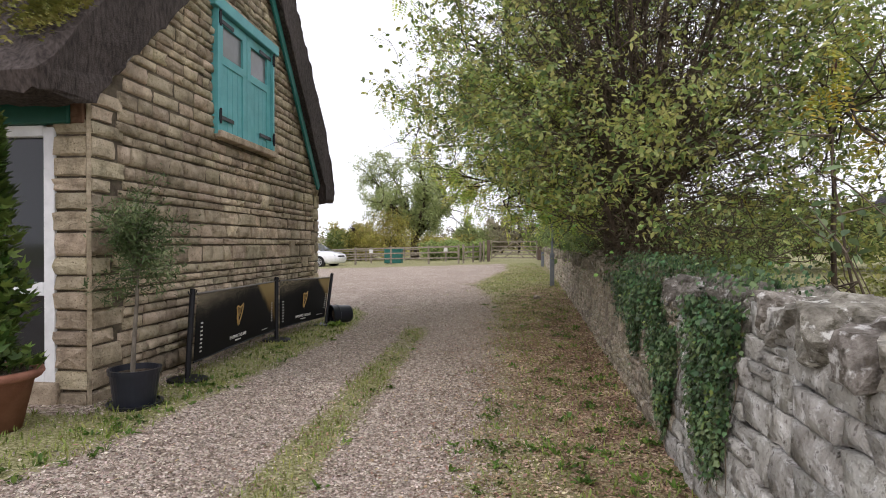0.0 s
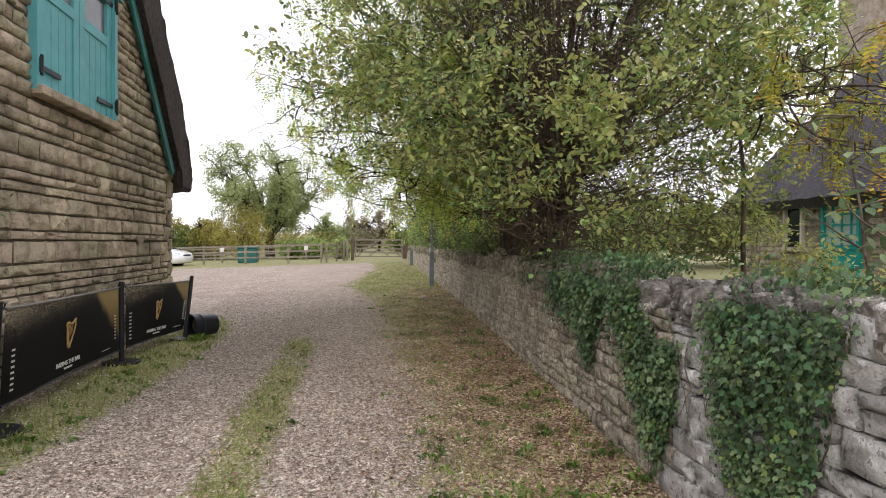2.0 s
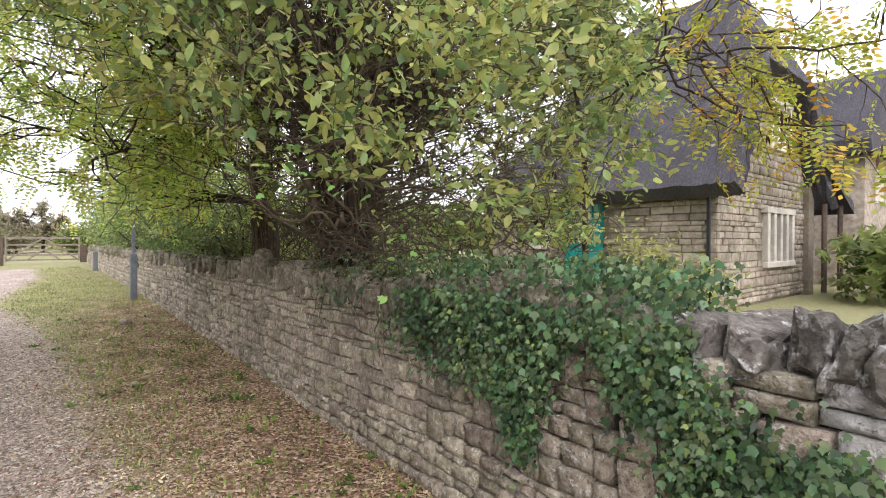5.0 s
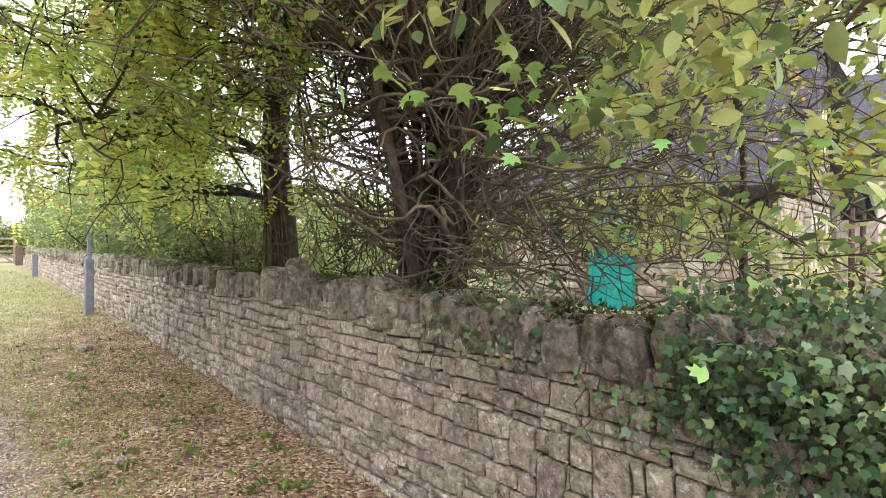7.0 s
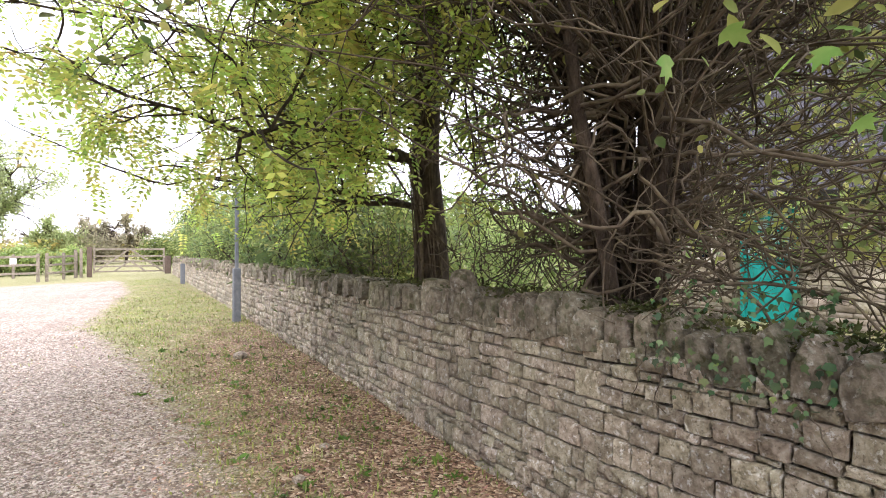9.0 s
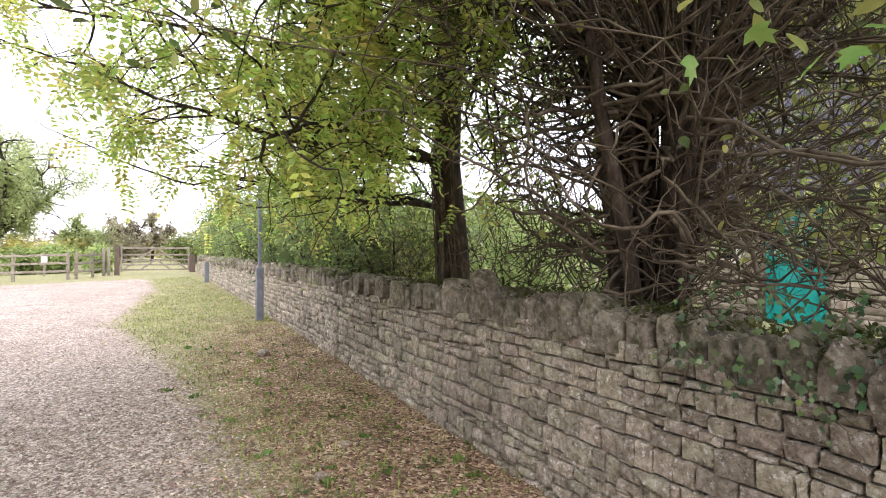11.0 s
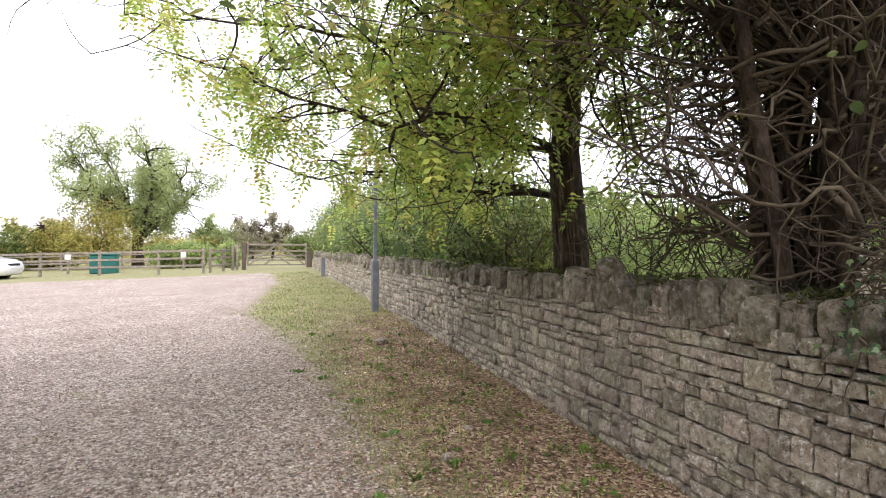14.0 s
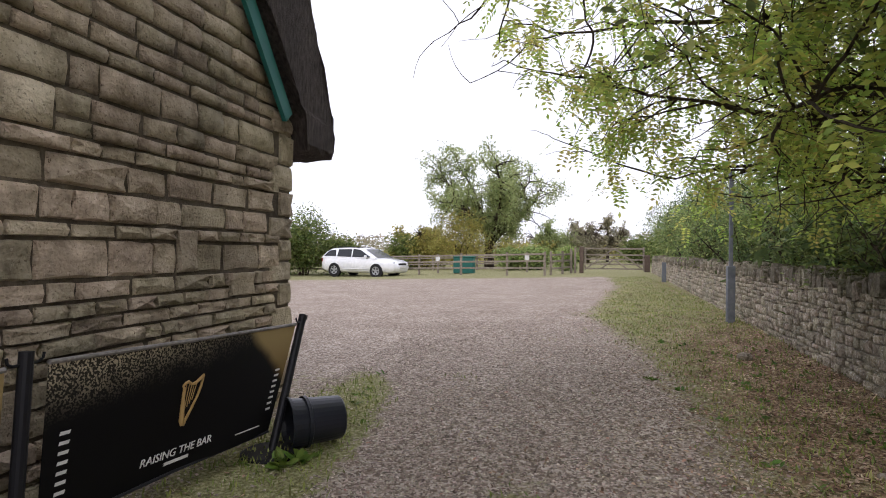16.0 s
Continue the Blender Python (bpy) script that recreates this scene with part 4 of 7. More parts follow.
def banner(p0, p1, seed):
    """A printed cloth between two posts, hung from a rod, with the slogan and plain shapes for the badge."""
    (a0, a1), (b0, b1) = p0, p1
    u = (b1 - a1)
    L = u.length
    u.normalize()
    TL, TR = a1 + u * .09 - Vector((0, 0, .06)), b1 - u * .09 - Vector((0, 0, .06))
    BL, BR = a0.lerp(a1, .16) + u * .08, b0.lerp(b1, .16) - u * .10
    n = Vector((u.y, -u.x, 0)).normalized()
    def at(s, t, lift=0.0):
        p = TL.lerp(TR, s).lerp(BL.lerp(BR, s), t)
        return p + n * (lift + .012 * math.sin(s * 7 + seed) * t + .01 * math.sin(s * 3.1) - .02 * math.sin(s * math.pi) * t)
    th = thing("banner", BL.lerp(BR, .5), "black printed windbreak banner with a gold emblem and white slogan", "banner", "windbreak banners")
    NS, NT = 40, 16
    def sheet(s0, s1, t0, t1, lift, ns=NS, nt=NT, cut=None):
        sh = Shape()
        for i in range(ns):
            for j in range(nt):
                q = [(s0 + (s1 - s0) * (i + a) / ns, t0 + (t1 - t0) * (j + b) / nt) for a, b in ((0, 0), (1, 0), (1, 1), (0, 1))]
                if cut and not cut((q[0][0] + q[2][0]) / 2, (q[0][1] + q[2][1]) / 2):
                    continue
                sh.add([at(*p, lift) for p in q], [(0, 1, 2, 3)])
        bm_me = sh.mesh("sheet", True)
        return bm_me
    front, back = sheet(0, 1, 0, 1, 0), sheet(0, 1, 0, 1, -.003)
    bm = bmesh.new()
    bm.from_mesh(front)
    bm.from_mesh(back)
    bmesh.ops.remove_doubles(bm, verts=bm.verts, dist=.0005)
    bmesh.ops.recalc_face_normals(bm, faces=bm.faces)
    for f_ in bm.faces:
        f_.smooth = True
        if f_.normal.dot(n) < 0:
            f_.normal_flip()
    cloth = bpy.data.meshes.new("cloth")
    bm.to_mesh(cloth)
    bm.free()
    # Printed coordinates along and down the cloth.
    for key, fn in (("along", lambda p: (p - TL).dot(u) / max(.1, (TR - TL).length)), ("down", lambda p: (TL.lerp(TR, min(1, max(0, (p - TL).dot(u) / (TR - TL).length))).z - p.z) / max(.1, TL.z - BL.z))):
        at_ = cloth.attributes.new(key, "FLOAT", "POINT")
        at_.data.foreach_set("value", [fn(v.co) for v in cloth.vertices])
    part("cloth", cloth, M_BANNER, th)
    part("hem", Shape().tube([at(s, -.005, .0) for s in np.linspace(0, 1, 12)], .011, 8), M_HEM, th)
    part("rod", Shape().tube([at(0, 1.0), at(.5, 1.0), at(1, 1.0)], .008, 8), M_IRON, th)
    # Emblem: a plain harp-like outline.
    hx, hy, w, h = .49, .50, .085, .32
    def stroke(pts, rad):
        return Shape().tube([at(hx + (p[0] - .5) * w, hy + (p[1] - .5) * h, .003) for p in pts], rad, 6)
    em = part("emblem", stroke([(.06, .12), (0, .04), (.08, -.02), (.22, -.04), (.42, .04), (.62, .03), (.82, -.06), (.96, -.14)], [.004, .006, .008, .009, .008, .009, .009, .006]), M_GOLD, th, "gold harp-like emblem")
    part("soundboard", stroke([(.06, .06), (.12, .3), (.2, .6), (.3, .9), (.4, 1.0)], [.006, .009, .012, .015, .012]), M_GOLD, em)
    part("pillar", stroke([(.95, -.12), (.93, .15), (.84, .4), (.68, .66), (.5, .9), (.4, 1.0)], [.006, .008, .007, .007, .008, .012]), M_GOLD, em)
    for q in range(5):
        part("string", stroke([(.16 + .13 * q, .02), (.24 + .09 * q, .72 - .07 * q)], .0022), M_GOLD, em)
    ex = Vector(at(.6, .8) - at(.4, .8)).normalized()
    ez = (at(.5, .7) - at(.5, .9)).normalized()
    ey = ez.cross(ex)
    def frame_at(s, t, lift=.006, turn=0.0):
        m = Matrix((ex, ez, ex.cross(ez))).transposed().to_4x4()
        return Matrix.Translation(at(s, t, lift)) @ m @ pose(0, 0, 0, 0, 0, turn)
    part("slogan", text_mesh("RAISING THE BAR", .056, frame_at(.49, .85)), M_PRINT, th, "white slogan lettering")
    part("small_print", Shape().box((0, 0, 0), (.15, .016, .002)), M_PRINT, th).data.transform(frame_at(.49, .915))
    part("small_print", Shape().box((0, 0, 0), (.20, .007, .002)), M_PRINT, th).data.transform(frame_at(.84, .90, turn=0))
    for s, t0, t1, w in ((.055, .42, .90, .06), (.945, .40, .80, .055)):
        k = 8
        for i in range(k):
            part("name_print", Shape().box((0, 0, 0), (w * .72, (t1 - t0) * .5 * .5 / k, .002)), M_PRINT, th).data.transform(frame_at(s, t0 + (t1 - t0) * (i + .5) / k))
    return th


banner(feet[0], feet[1], 1.0)
banner(feet[1], feet[2], 2.2)

# Overturned black tub at the foot of the leaning post.
tb = Vector((-4.10, 9.66, gz(-4.10, 9.66) + .148))
tm = Euler((radians(90), 0, radians(134))).to_matrix()
tub = thing("tub", tb - Vector((0, 0, .148)), "black plastic tub lying on its side on the gravel", "tub")
part("body", Shape().lathe(tb - tm @ Vector((0, 0, .19)), [(0, .36), (.132, .36), (.14, .35), (.158, .02), (.168, .02), (.17, 0), (.155, 0), (.148, .03), (.13, .335), (0, .34)], 32, tm), M_POT, tub)
part("handle_band", Shape().lathe(tb - tm @ Vector((0, 0, .19)), [(.162, .10), (.166, .105), (.166, .125), (.160, .13)], 32, tm), M_POT, tub)
part("spilled_soil", Shape().lathe(tb - tm @ Vector((0, 0, .19)), [(0, .05), (.08, .07), (.14, .12)], 18, tm), M_SOIL, tub)

# ---- grey posts by the wall ----
M_GALV = material("grey_painted_steel", [(0.09, 0.10, 0.115), (0.15, 0.16, 0.175)], 14, 0.6, 0.1, 60)
for x, y, h, w in ((-0.03, 16.0, 2.35, .07), (0.47, 26.4, .66, .085)):
    p = thing("service_post", (x, y, gz(x, y)), "tall square grey post with a wider sleeve at the foot" if h > 2 else "short square grey post beside the wall", "post")
    if h > 2:
        part("pole", Shape().box((x, y, gz(x, y) + h / 2), (.055, .055, h + .1), bevel=.006), M_GALV, p)
        part("sleeve", Shape().box((x, y, gz(x, y) + .42), (.115, .115, .95), bevel=.008), M_GALV, p)
    else:
        part("pole", Shape().box((x, y, gz(x, y) + h / 2 - .05), (.13, .13, h + .1), bevel=.012), M_GALV, p)

# ---- far fence, gate and bin ----
M_WOOD = material("weathered_wood", [(0.13, 0.11, 0.085), (0.24, 0.205, 0.16), (0.34, 0.30, 0.24)], 18, 0.9, 0.5, 50, stretch=(1, 1, 1), large=0.25)
M_OLDWOOD = material("brown_gatepost_wood", [(0.07, 0.05, 0.04), (0.15, 0.11, 0.085)], 18, 0.9, 0.5, 50)
M_BIN = plain("green_bin_paint", (0.02, 0.12, 0.10), 0.5)


def rail_fence(pts, label, rails=(.35, .66, .97), post_h=1.08, name="fence"):
    f = thing(name, (pts[0][0], pts[0][1], gz(*pts[0])), label, "fence", "paddock fences")
    for x, y in pts:
        part("post", Shape().box((x, y, gz(x, y) + post_h / 2 - .1), (.11, .10, post_h + .2), bevel=.012), M_WOOD, f)
    for a, b in zip(pts, pts[1:]):
        for z in rails:
            za, zb = gz(*a) + z, gz(*b) + z
            p, q = Vector((a[0], a[1] - .07, za)), Vector((b[0], b[1] - .07, zb))
            d = q - p
            part("rail", Shape().box((p + q) / 2, (d.length + .04, .035, .085), rz=math.degrees(math.atan2(d.y, d.x)), ry=-math.degrees(math.asin(d.z / d.length)), bevel=.004), M_WOOD, f)
    return f


rail_fence([(-34.5, 40.5), (-31.5, 39.6), (-28.5, 38.8), (-25.6, 38), (-22.8, 37.2), (-20, 36.6), (-17.5, 36), (-15.2, 35.6), (-12.7, 35.2), (-10.3, 34.7), (-7.95, 34.0), (-5.5, 32.6), (-3.75, 32.1)], "weathered grey post and rail fence along the yard")
rail_fence([(-3.5, 32.5), (-3.0, 33.6), (-2.6, 34.7)], "short return of weathered post and rail fence by the gate", (.30, .62, .92))
rail_fence([(-24, 46), (-19, 45.2), (-15, 44), (-11.5, 42.5), (-8.5, 42), (-5.5, 41.5), (-2.6, 40.5)], "second paddock fence behind the first", (.4, .8), 1.0)
gx0, gx1, gyy = -1.95, 0.72, 34.5
gzb = gz(-.6, 34.5)
for x, w, h, m in ((-2.12, .20, 1.28, M_OLDWOOD), (.88, .24, .80, M_OLDWOOD)):
    p = thing("gate_post", (x, gyy, gz(x, gyy)), "stout brown timber gate post", "post", "gate posts")
    part("post", Shape().box((x, gyy, gz(x, gyy) + h / 2 - .1), (w, w, h + .2), bevel=.02), m, p)
for i, (x, h) in enumerate(((-2.42, 1.22), (-2.62, 1.18))):
    p = thing("wicket_post", (x, gyy - .05, gz(x, gyy)), "pale timber wicket post beside the gate", "post", "wicket posts")
    part("post", Shape().box((x, gyy - .05, gz(x, gyy) + h / 2 - .1), (.11, .11, h + .2), bevel=.012), M_WOOD, p)
gate = thing("field_gate", (-.6, gyy, gzb), "closed five-barred wooden field gate", "gate")
for x in (gx0, gx1):
    part("stile", Shape().box((x, gyy, gzb + .66), (.075, .07, 1.1), bevel=.008), M_WOOD, gate)
for z in (.18, .40, .62, .84, 1.14):
    part("bar", Shape().box(((gx0 + gx1) / 2, gyy, gzb + z), (gx1 - gx0, .03, .08 if z > 1 else .07), bevel=.004), M_WOOD, gate)
mx = (gx0 + gx1) / 2
for a, b in (((gx0 + .05, .18), (mx - .05, 1.12)), ((gx1 - .05, .18), (mx + .05, 1.12)), ((mx - .6, .18), (mx - .05, .6)), ((mx + .6, .18), (mx + .05, .6))):
    d = Vector((b[0] - a[0], 0, b[1] - a[1]))
    part("brace", Shape().box(((a[0] + b[0]) / 2, gyy - .032, gzb + (a[1] + b[1]) / 2), (d.length, .028, .07), ry=-math.degrees(math.atan2(d.z, d.x)), bevel=.004), M_WOOD, gate)
bx, by = -8.2, 36.2
binz = gz(bx, by)
wb = thing("waste_bin", (bx, by, binz), "dark green box-shaped bin behind the fence", "bin")
part("body", Shape().box((bx, by, binz + .42), (1.08, .7, .84), bevel=.03), M_BIN, wb)
part("lid", Shape().box((bx, by, binz + .88), (1.14, .76, .08), bevel=.025), M_BIN, wb)
for x, y in ((-9.75, 36.6), (-4.9, 36.6)):
    n = thing("notice_post", (x, y, gz(x, y)), "pale notice board on a short wooden post", "sign", "notice posts")
    part("post", Shape().box((x, y, gz(x, y) + .5), (.10, .10, 1.1), bevel=.01), M_WOOD, n)
    part("board", Shape().box((x, y - .07, gz(x, y) + .78), (.24, .02, .34), bevel=.005), M_PRINT, n)

# ---- parked estate car ----
M_CAR = plain("white_car_paint", (0.82, 0.83, 0.84), 0.22, coat=0.6)
M_TYRE = plain("tyre_rubber", (0.015, 0.015, 0.016), 0.8)
M_ALLOY = plain("alloy", (0.45, 0.46, 0.48), 0.35, metal=0.7)
M_TRIM = plain("black_trim", (0.02, 0.02, 0.022), 0.4)
M_LAMP = plain("lamp_glass", (0.55, 0.58, 0.6), 0.1, coat=0.5)
M_RED = plain("tail_lamp", (0.25, 0.02, 0.02), 0.2)


def estate_car(o, heading):
    """Built nose to +x about the middle of the wheelbase, then turned and set down."""
    car = thing("estate_car", o, "white estate car parked on the gravel yard before the fence", "car")
    m = Matrix.Translation(o) @ pose(0, 0, 0, 0, 0, heading)
    def put(name, s, mat, parent=car, label="", smooth=False):
        me = s.mesh(name, smooth)
        me.transform(m)
        return part(name, me, mat, parent, label)
    # Stations along the length: x, bottom, belt height, half width at belt.
    st = [(-2.22, .42, .82, .70), (-2.16, .28, .98, .80), (-1.9, .22, 1.00, .86), (-1.3, .20, .99, .885), (0, .19, .97, .885), (1.0, .20, .95, .88), (1.35, .20, .93, .87), (1.9, .20, .84, .84), (2.18, .22, .74, .76), (2.32, .34, .62, .60)]
    body = Shape()
    rings = []
    for x, b, t, w in st:
        rings.append([(x, s * ww, zz) for s, seq in ((1, 1), (-1, -1)) for ww, zz in ([(w * .80, b), (w * .98, b + .12), (w, (b + t) / 2), (w * .985, t - .06), (w * .90, t)] if s == 1 else [(w * .90, t), (w * .985, t - .06), (w, (b + t) / 2), (w * .98, b + .12), (w * .80, b)])])
    n = len(rings[0])
    for i in range(len(rings) - 1):
        body.add(rings[i] + rings[i + 1], [(k, (k + 1) % n, n + (k + 1) % n, n + k) for k in range(n)])
    body.add(rings[0], [tuple(range(n))]).add(rings[-1], [tuple(range(n))])
    # Cabin: roof line from the tail to the windscreen foot.
    cab = [(-2.14, .99, .99), (-1.86, 1.30, 1.0), (-1.55, 1.43, 1.0), (-.6, 1.475, 1.0), (.1, 1.46, 1.0), (.45, 1.39, 1.0), (.95, 1.13, 1.0), (1.32, .94, 1.0)]
    cr = []
    for x, t, _ in cab:
        k = (t - .94) / .54
        wb_, wt = .865, .865 - .22 * k
        cr.append([(x, wb_, .93), (x, wt + .02, t - .05), (x, wt - .08, t), (x, -wt + .08, t), (x, -wt - .02, t - .05), (x, -wb_, .93)])
    for i in range(len(cr) - 1):
        body.add(cr[i] + cr[i + 1], [(k, k + 1, 6 + k + 1, 6 + k) for k in range(5)])
    me = body.mesh("body")
    bm = bmesh.new()
    bm.from_mesh(me)
    bmesh.ops.remove_doubles(bm, verts=bm.verts, dist=.002)
    bm.to_mesh(me)
    bm.free()
    me.transform(m)
    me.shade_smooth()
    part("body", me, M_CAR, car)
    for s in (1, -1):
        def side(x, z):
            return (x, s * (.872 - .22 * (z - .94) / .54 + .012), z)
        for poly in ([(-1.98, 1.03), (-1.72, 1.31), (-1.30, 1.37), (-1.22, 1.03)], [(-1.14, 1.02), (-1.12, 1.38), (-.30, 1.40), (-.25, 1.00)], [(-.17, 1.00), (-.20, 1.40), (.22, 1.37), (.92, 1.02), (.9, .99)]):
            put("side_window", Shape().add([side(*p) for p in poly], [tuple(range(len(poly)))]), M_GLASS)
        put("roof_rail", Shape().tube([(-1.5, s * .60, 1.43), (-1.4, s * .60, 1.49), (-.3, s * .60, 1.51), (.1, s * .60, 1.46)], .018, 6), M_TRIM)
        put("mirror", Shape().box((.72, s * .97, 1.03), (.12, .17, .13), bevel=.03), M_CAR)
        put("headlight", Shape().box((2.03, s * .60, .70), (.36, .30, .15), rz=-s * 22, bevel=.05), M_LAMP)
        put("tail_light", Shape().box((-2.14, s * .70, .86), (.14, .22, .28), bevel=.04), M_RED)
        put("sill_trim", Shape().box((0, s * .885, .40), (1.7, .02, .06), bevel=.008), M_CAR)
        for x in (-1.29, 1.29):
            put("arch", Shape().lathe((x, s * .80, .315), [(.0, -.09), (.365, -.09), (.365, .09), (.0, .09)], 28, Euler((radians(90), 0, 0)).to_matrix()), M_TRIM)
            wheel = put("wheel", Shape().lathe((x, s * .80, .315), [(.20, -.10), (.29, -.105), (.315, -.07), (.315, .07), (.29, .105), (.20, .10)], 32, Euler((radians(90), 0, 0)).to_matrix()), M_TYRE)
            rim = Shape().lathe((x, s * .885, .315), [(.0, .012), (.05, .015), (.05, -.015), (0, -.015)], 12, Euler((radians(90), 0, 0)).to_matrix())
            rim.lathe((x, s * .885, .315), [(.185, .02), (.215, .025), (.215, -.02), (.185, -.02)], 28, Euler((radians(90), 0, 0)).to_matrix())
            for q in range(5):
                a = q * 2 * math.pi / 5 + .3
                rim.box((x + .12 * math.cos(a), s * .887, .315 + .12 * math.sin(a)), (.17, .025, .075), ry=-math.degrees(a), bevel=.008)
            put("rim", rim, M_ALLOY, wheel)
    put("windscreen", Shape().add([(.50, -.60, 1.40), (.50, .60, 1.40), (1.30, .74, .965), (1.30, -.74, .965)], [(0, 1, 2, 3)]), M_GLASS)
    put("rear_window", Shape().add([(-1.84, -.56, 1.36), (-1.84, .56, 1.36), (-2.13, .68, 1.04), (-2.13, -.68, 1.04)], [(0, 1, 2, 3)]), M_GLASS)
    put("grille", Shape().box((2.29, 0, .64), (.06, .70, .12), bevel=.02), M_TRIM)
    put("lower_intake", Shape().box((2.27, 0, .40), (.07, 1.1, .13), bevel=.02), M_TRIM)
    put("number_plate", Shape().box((2.32, 0, .50), (.02, .52, .11), bevel=.004), M_PRINT)
    return car


estate_car((-13.15, 34.3, gz(-13.15, 34.3)), -14.0)


# ---- thatched cottage behind the wall ----
COT_COL = [(0.20, 0.165, 0.12), (0.31, 0.265, 0.20), (0.41, 0.36, 0.285)]
M_MORTAR_C = material("lime_mortar", [(0.17, 0.14, 0.10), (0.28, 0.24, 0.18)], 12, 0.95, 0.8, 80)
M_COT = material("cottage_stone", COT_COL, 7.0, 0.9, 0.8, 45, 0.22, "object")
M_COT_I = material("cottage_stone_rest", COT_COL, 7.0, 0.9, 0.8, 45, 0.22, "island")
M_PALE = material("pale_dressed_stone", [(0.42, 0.39, 0.32), (0.58, 0.54, 0.46)], 9, 0.85, 0.4, 50)
M_GREEN = material("green_door_paint", [(0.0, 0.22, 0.19), (0.01, 0.30, 0.26)], 5, 0.5, 0.1, 30, large=0.1)
CX, CY0, CY1, CZ = 7.3, 8.26, 13.75, -0.1
SK = 0.105
cottage = thing("cottage", (9.9, 11, CZ), "thatched limestone cottage behind the field wall", "cottage")
def front_y(x):
    return CY0 + SK * (x - CX)
body = Shape()
body.box((CX + .21, (CY0 + CY1) / 2 + .05, 1.1), (.30, CY1 - CY0 - .1, 2.5))
body.box((9.9, CY1 - .2, 1.1), (5.2, .3, 2.5)).box((12.55, 11.2, 1.1), (.3, 5.0, 2.5))
FA = [(CX + .06, CZ - .1), (12.6, CZ - .1), (12.6, 2.5), (11.25, 4.35), (8.95, 4.35), (CX + .06, 2.35)]
vs = [(x, front_y(x) + d, z) for d in (.06, .36) for x, z in FA]
body.add(vs, [tuple(range(5, -1, -1)), tuple(range(6, 12))] + [(i, (i + 1) % 6, 6 + (i + 1) % 6, 6 + i) for i in range(6)])
part("wall", body, M_MORTAR_C, cottage)
blocks = []
r = random.Random(51)
HOLES_W = [(10.64, 11.54, -.3, 1.95), (12.10, 12.56, .98, 1.88)]
HOLES_F = [(9.75, 11.5, .58, 1.72), (9.95, 11.2, 3.0, 3.98)]
for z0, z1 in courses(CZ, 4.5, 0.08, 0.15, 9):
    zc = (z0 + z1) / 2
    y = CY0
    while y < CY1 and zc < 2.35:
        w = r.uniform(.2, .5)
        yc = y + w / 2
        if not any(a - w * .5 < yc < b + w * .5 and c - .03 < zc < d + .03 for a, b, c, d in HOLES_W):
            blocks.append(stone_matrix((CX + .11, yc, zc), w - .008, z1 - z0 - .007, .09 + r.uniform(-.012, .018), -math.pi / 2))
        y += w
    x = CX
    while x < 12.6:
        w = r.uniform(.2, .5)
        xc = x + w / 2
        top = min(2.35 + (xc - CX) * 1.2, 4.35, 2.5 + (12.6 - xc) * 1.37)
        if zc < top + .1 and not any(a - w * .5 < xc < b + w * .5 and c - .03 < zc < d + .03 for a, b, c, d in HOLES_F):
            blocks.append(stone_matrix((xc, front_y(xc) + .11, zc), w - .008, z1 - z0 - .007, .09 + r.uniform(-.012, .018), math.atan(SK)))
        x += w
lay(blocks, cottage, "cottage", M_COT, M_COT_I, lambda p: p.y < 12.9 and p.x < 9.6 and .3 < p.z < 2.4, kit=FIELD)

# Roof: eaves all round, ridge along y, hipped at the far end, half-hipped over the front.
RX, RZ = 10.0, 6.35
def roof_z(x, y):
    side = min((x - 6.85) * 1.48, (13.15 - x) * 1.48)
    fy = front_y(x)
    front = 2.15 + (y - fy + .45) * 1.9 + 2.2
    back = (14.3 - y) * 1.5
    return 2.02 + max(0.0, min(side, front - 2.02, back, RZ - 2.02 + .05 * math.cos(y * 2)))
V, F = [], []
xs, ys2 = np.linspace(6.85, 13.15, 64), np.linspace(-.45, 1, 60)
rs = np.random.RandomState(3)
for i, x in enumerate(xs):
    for j, t in enumerate(ys2):
        y = front_y(x) + t if t < 0 else front_y(x) + t * (14.3 - front_y(x))
        V.append((x, y, roof_z(x, y) + rs.normal(0, .012)))
nj = len(ys2)
F = [(i * nj + j, i * nj + j + 1, (i + 1) * nj + j + 1, (i + 1) * nj + j) for i in range(len(xs) - 1) for j in range(nj - 1)]
roof = Shape()
roof.v, roof.f = V, F
me = roof.mesh("roof")
bm = bmesh.new()
bm.from_mesh(me)
bmesh.ops.solidify(bm, geom=bm.faces[:], thickness=.34)
bm.to_mesh(me)
bm.free()
part("roof", me, M_THATCH_C, cottage, "grey weathered thatch with a half hip")
ch = part("chimney", Shape().box((10.0, 13.1, 7.0), (1.05, .85, 3.2), bevel=.02), M_COT_I, cottage, "pale stone chimney stack")
part("cap", Shape().box((10.0, 13.1, 8.55), (1.2, 1.0, .14), bevel=.02), M_PALE, ch)
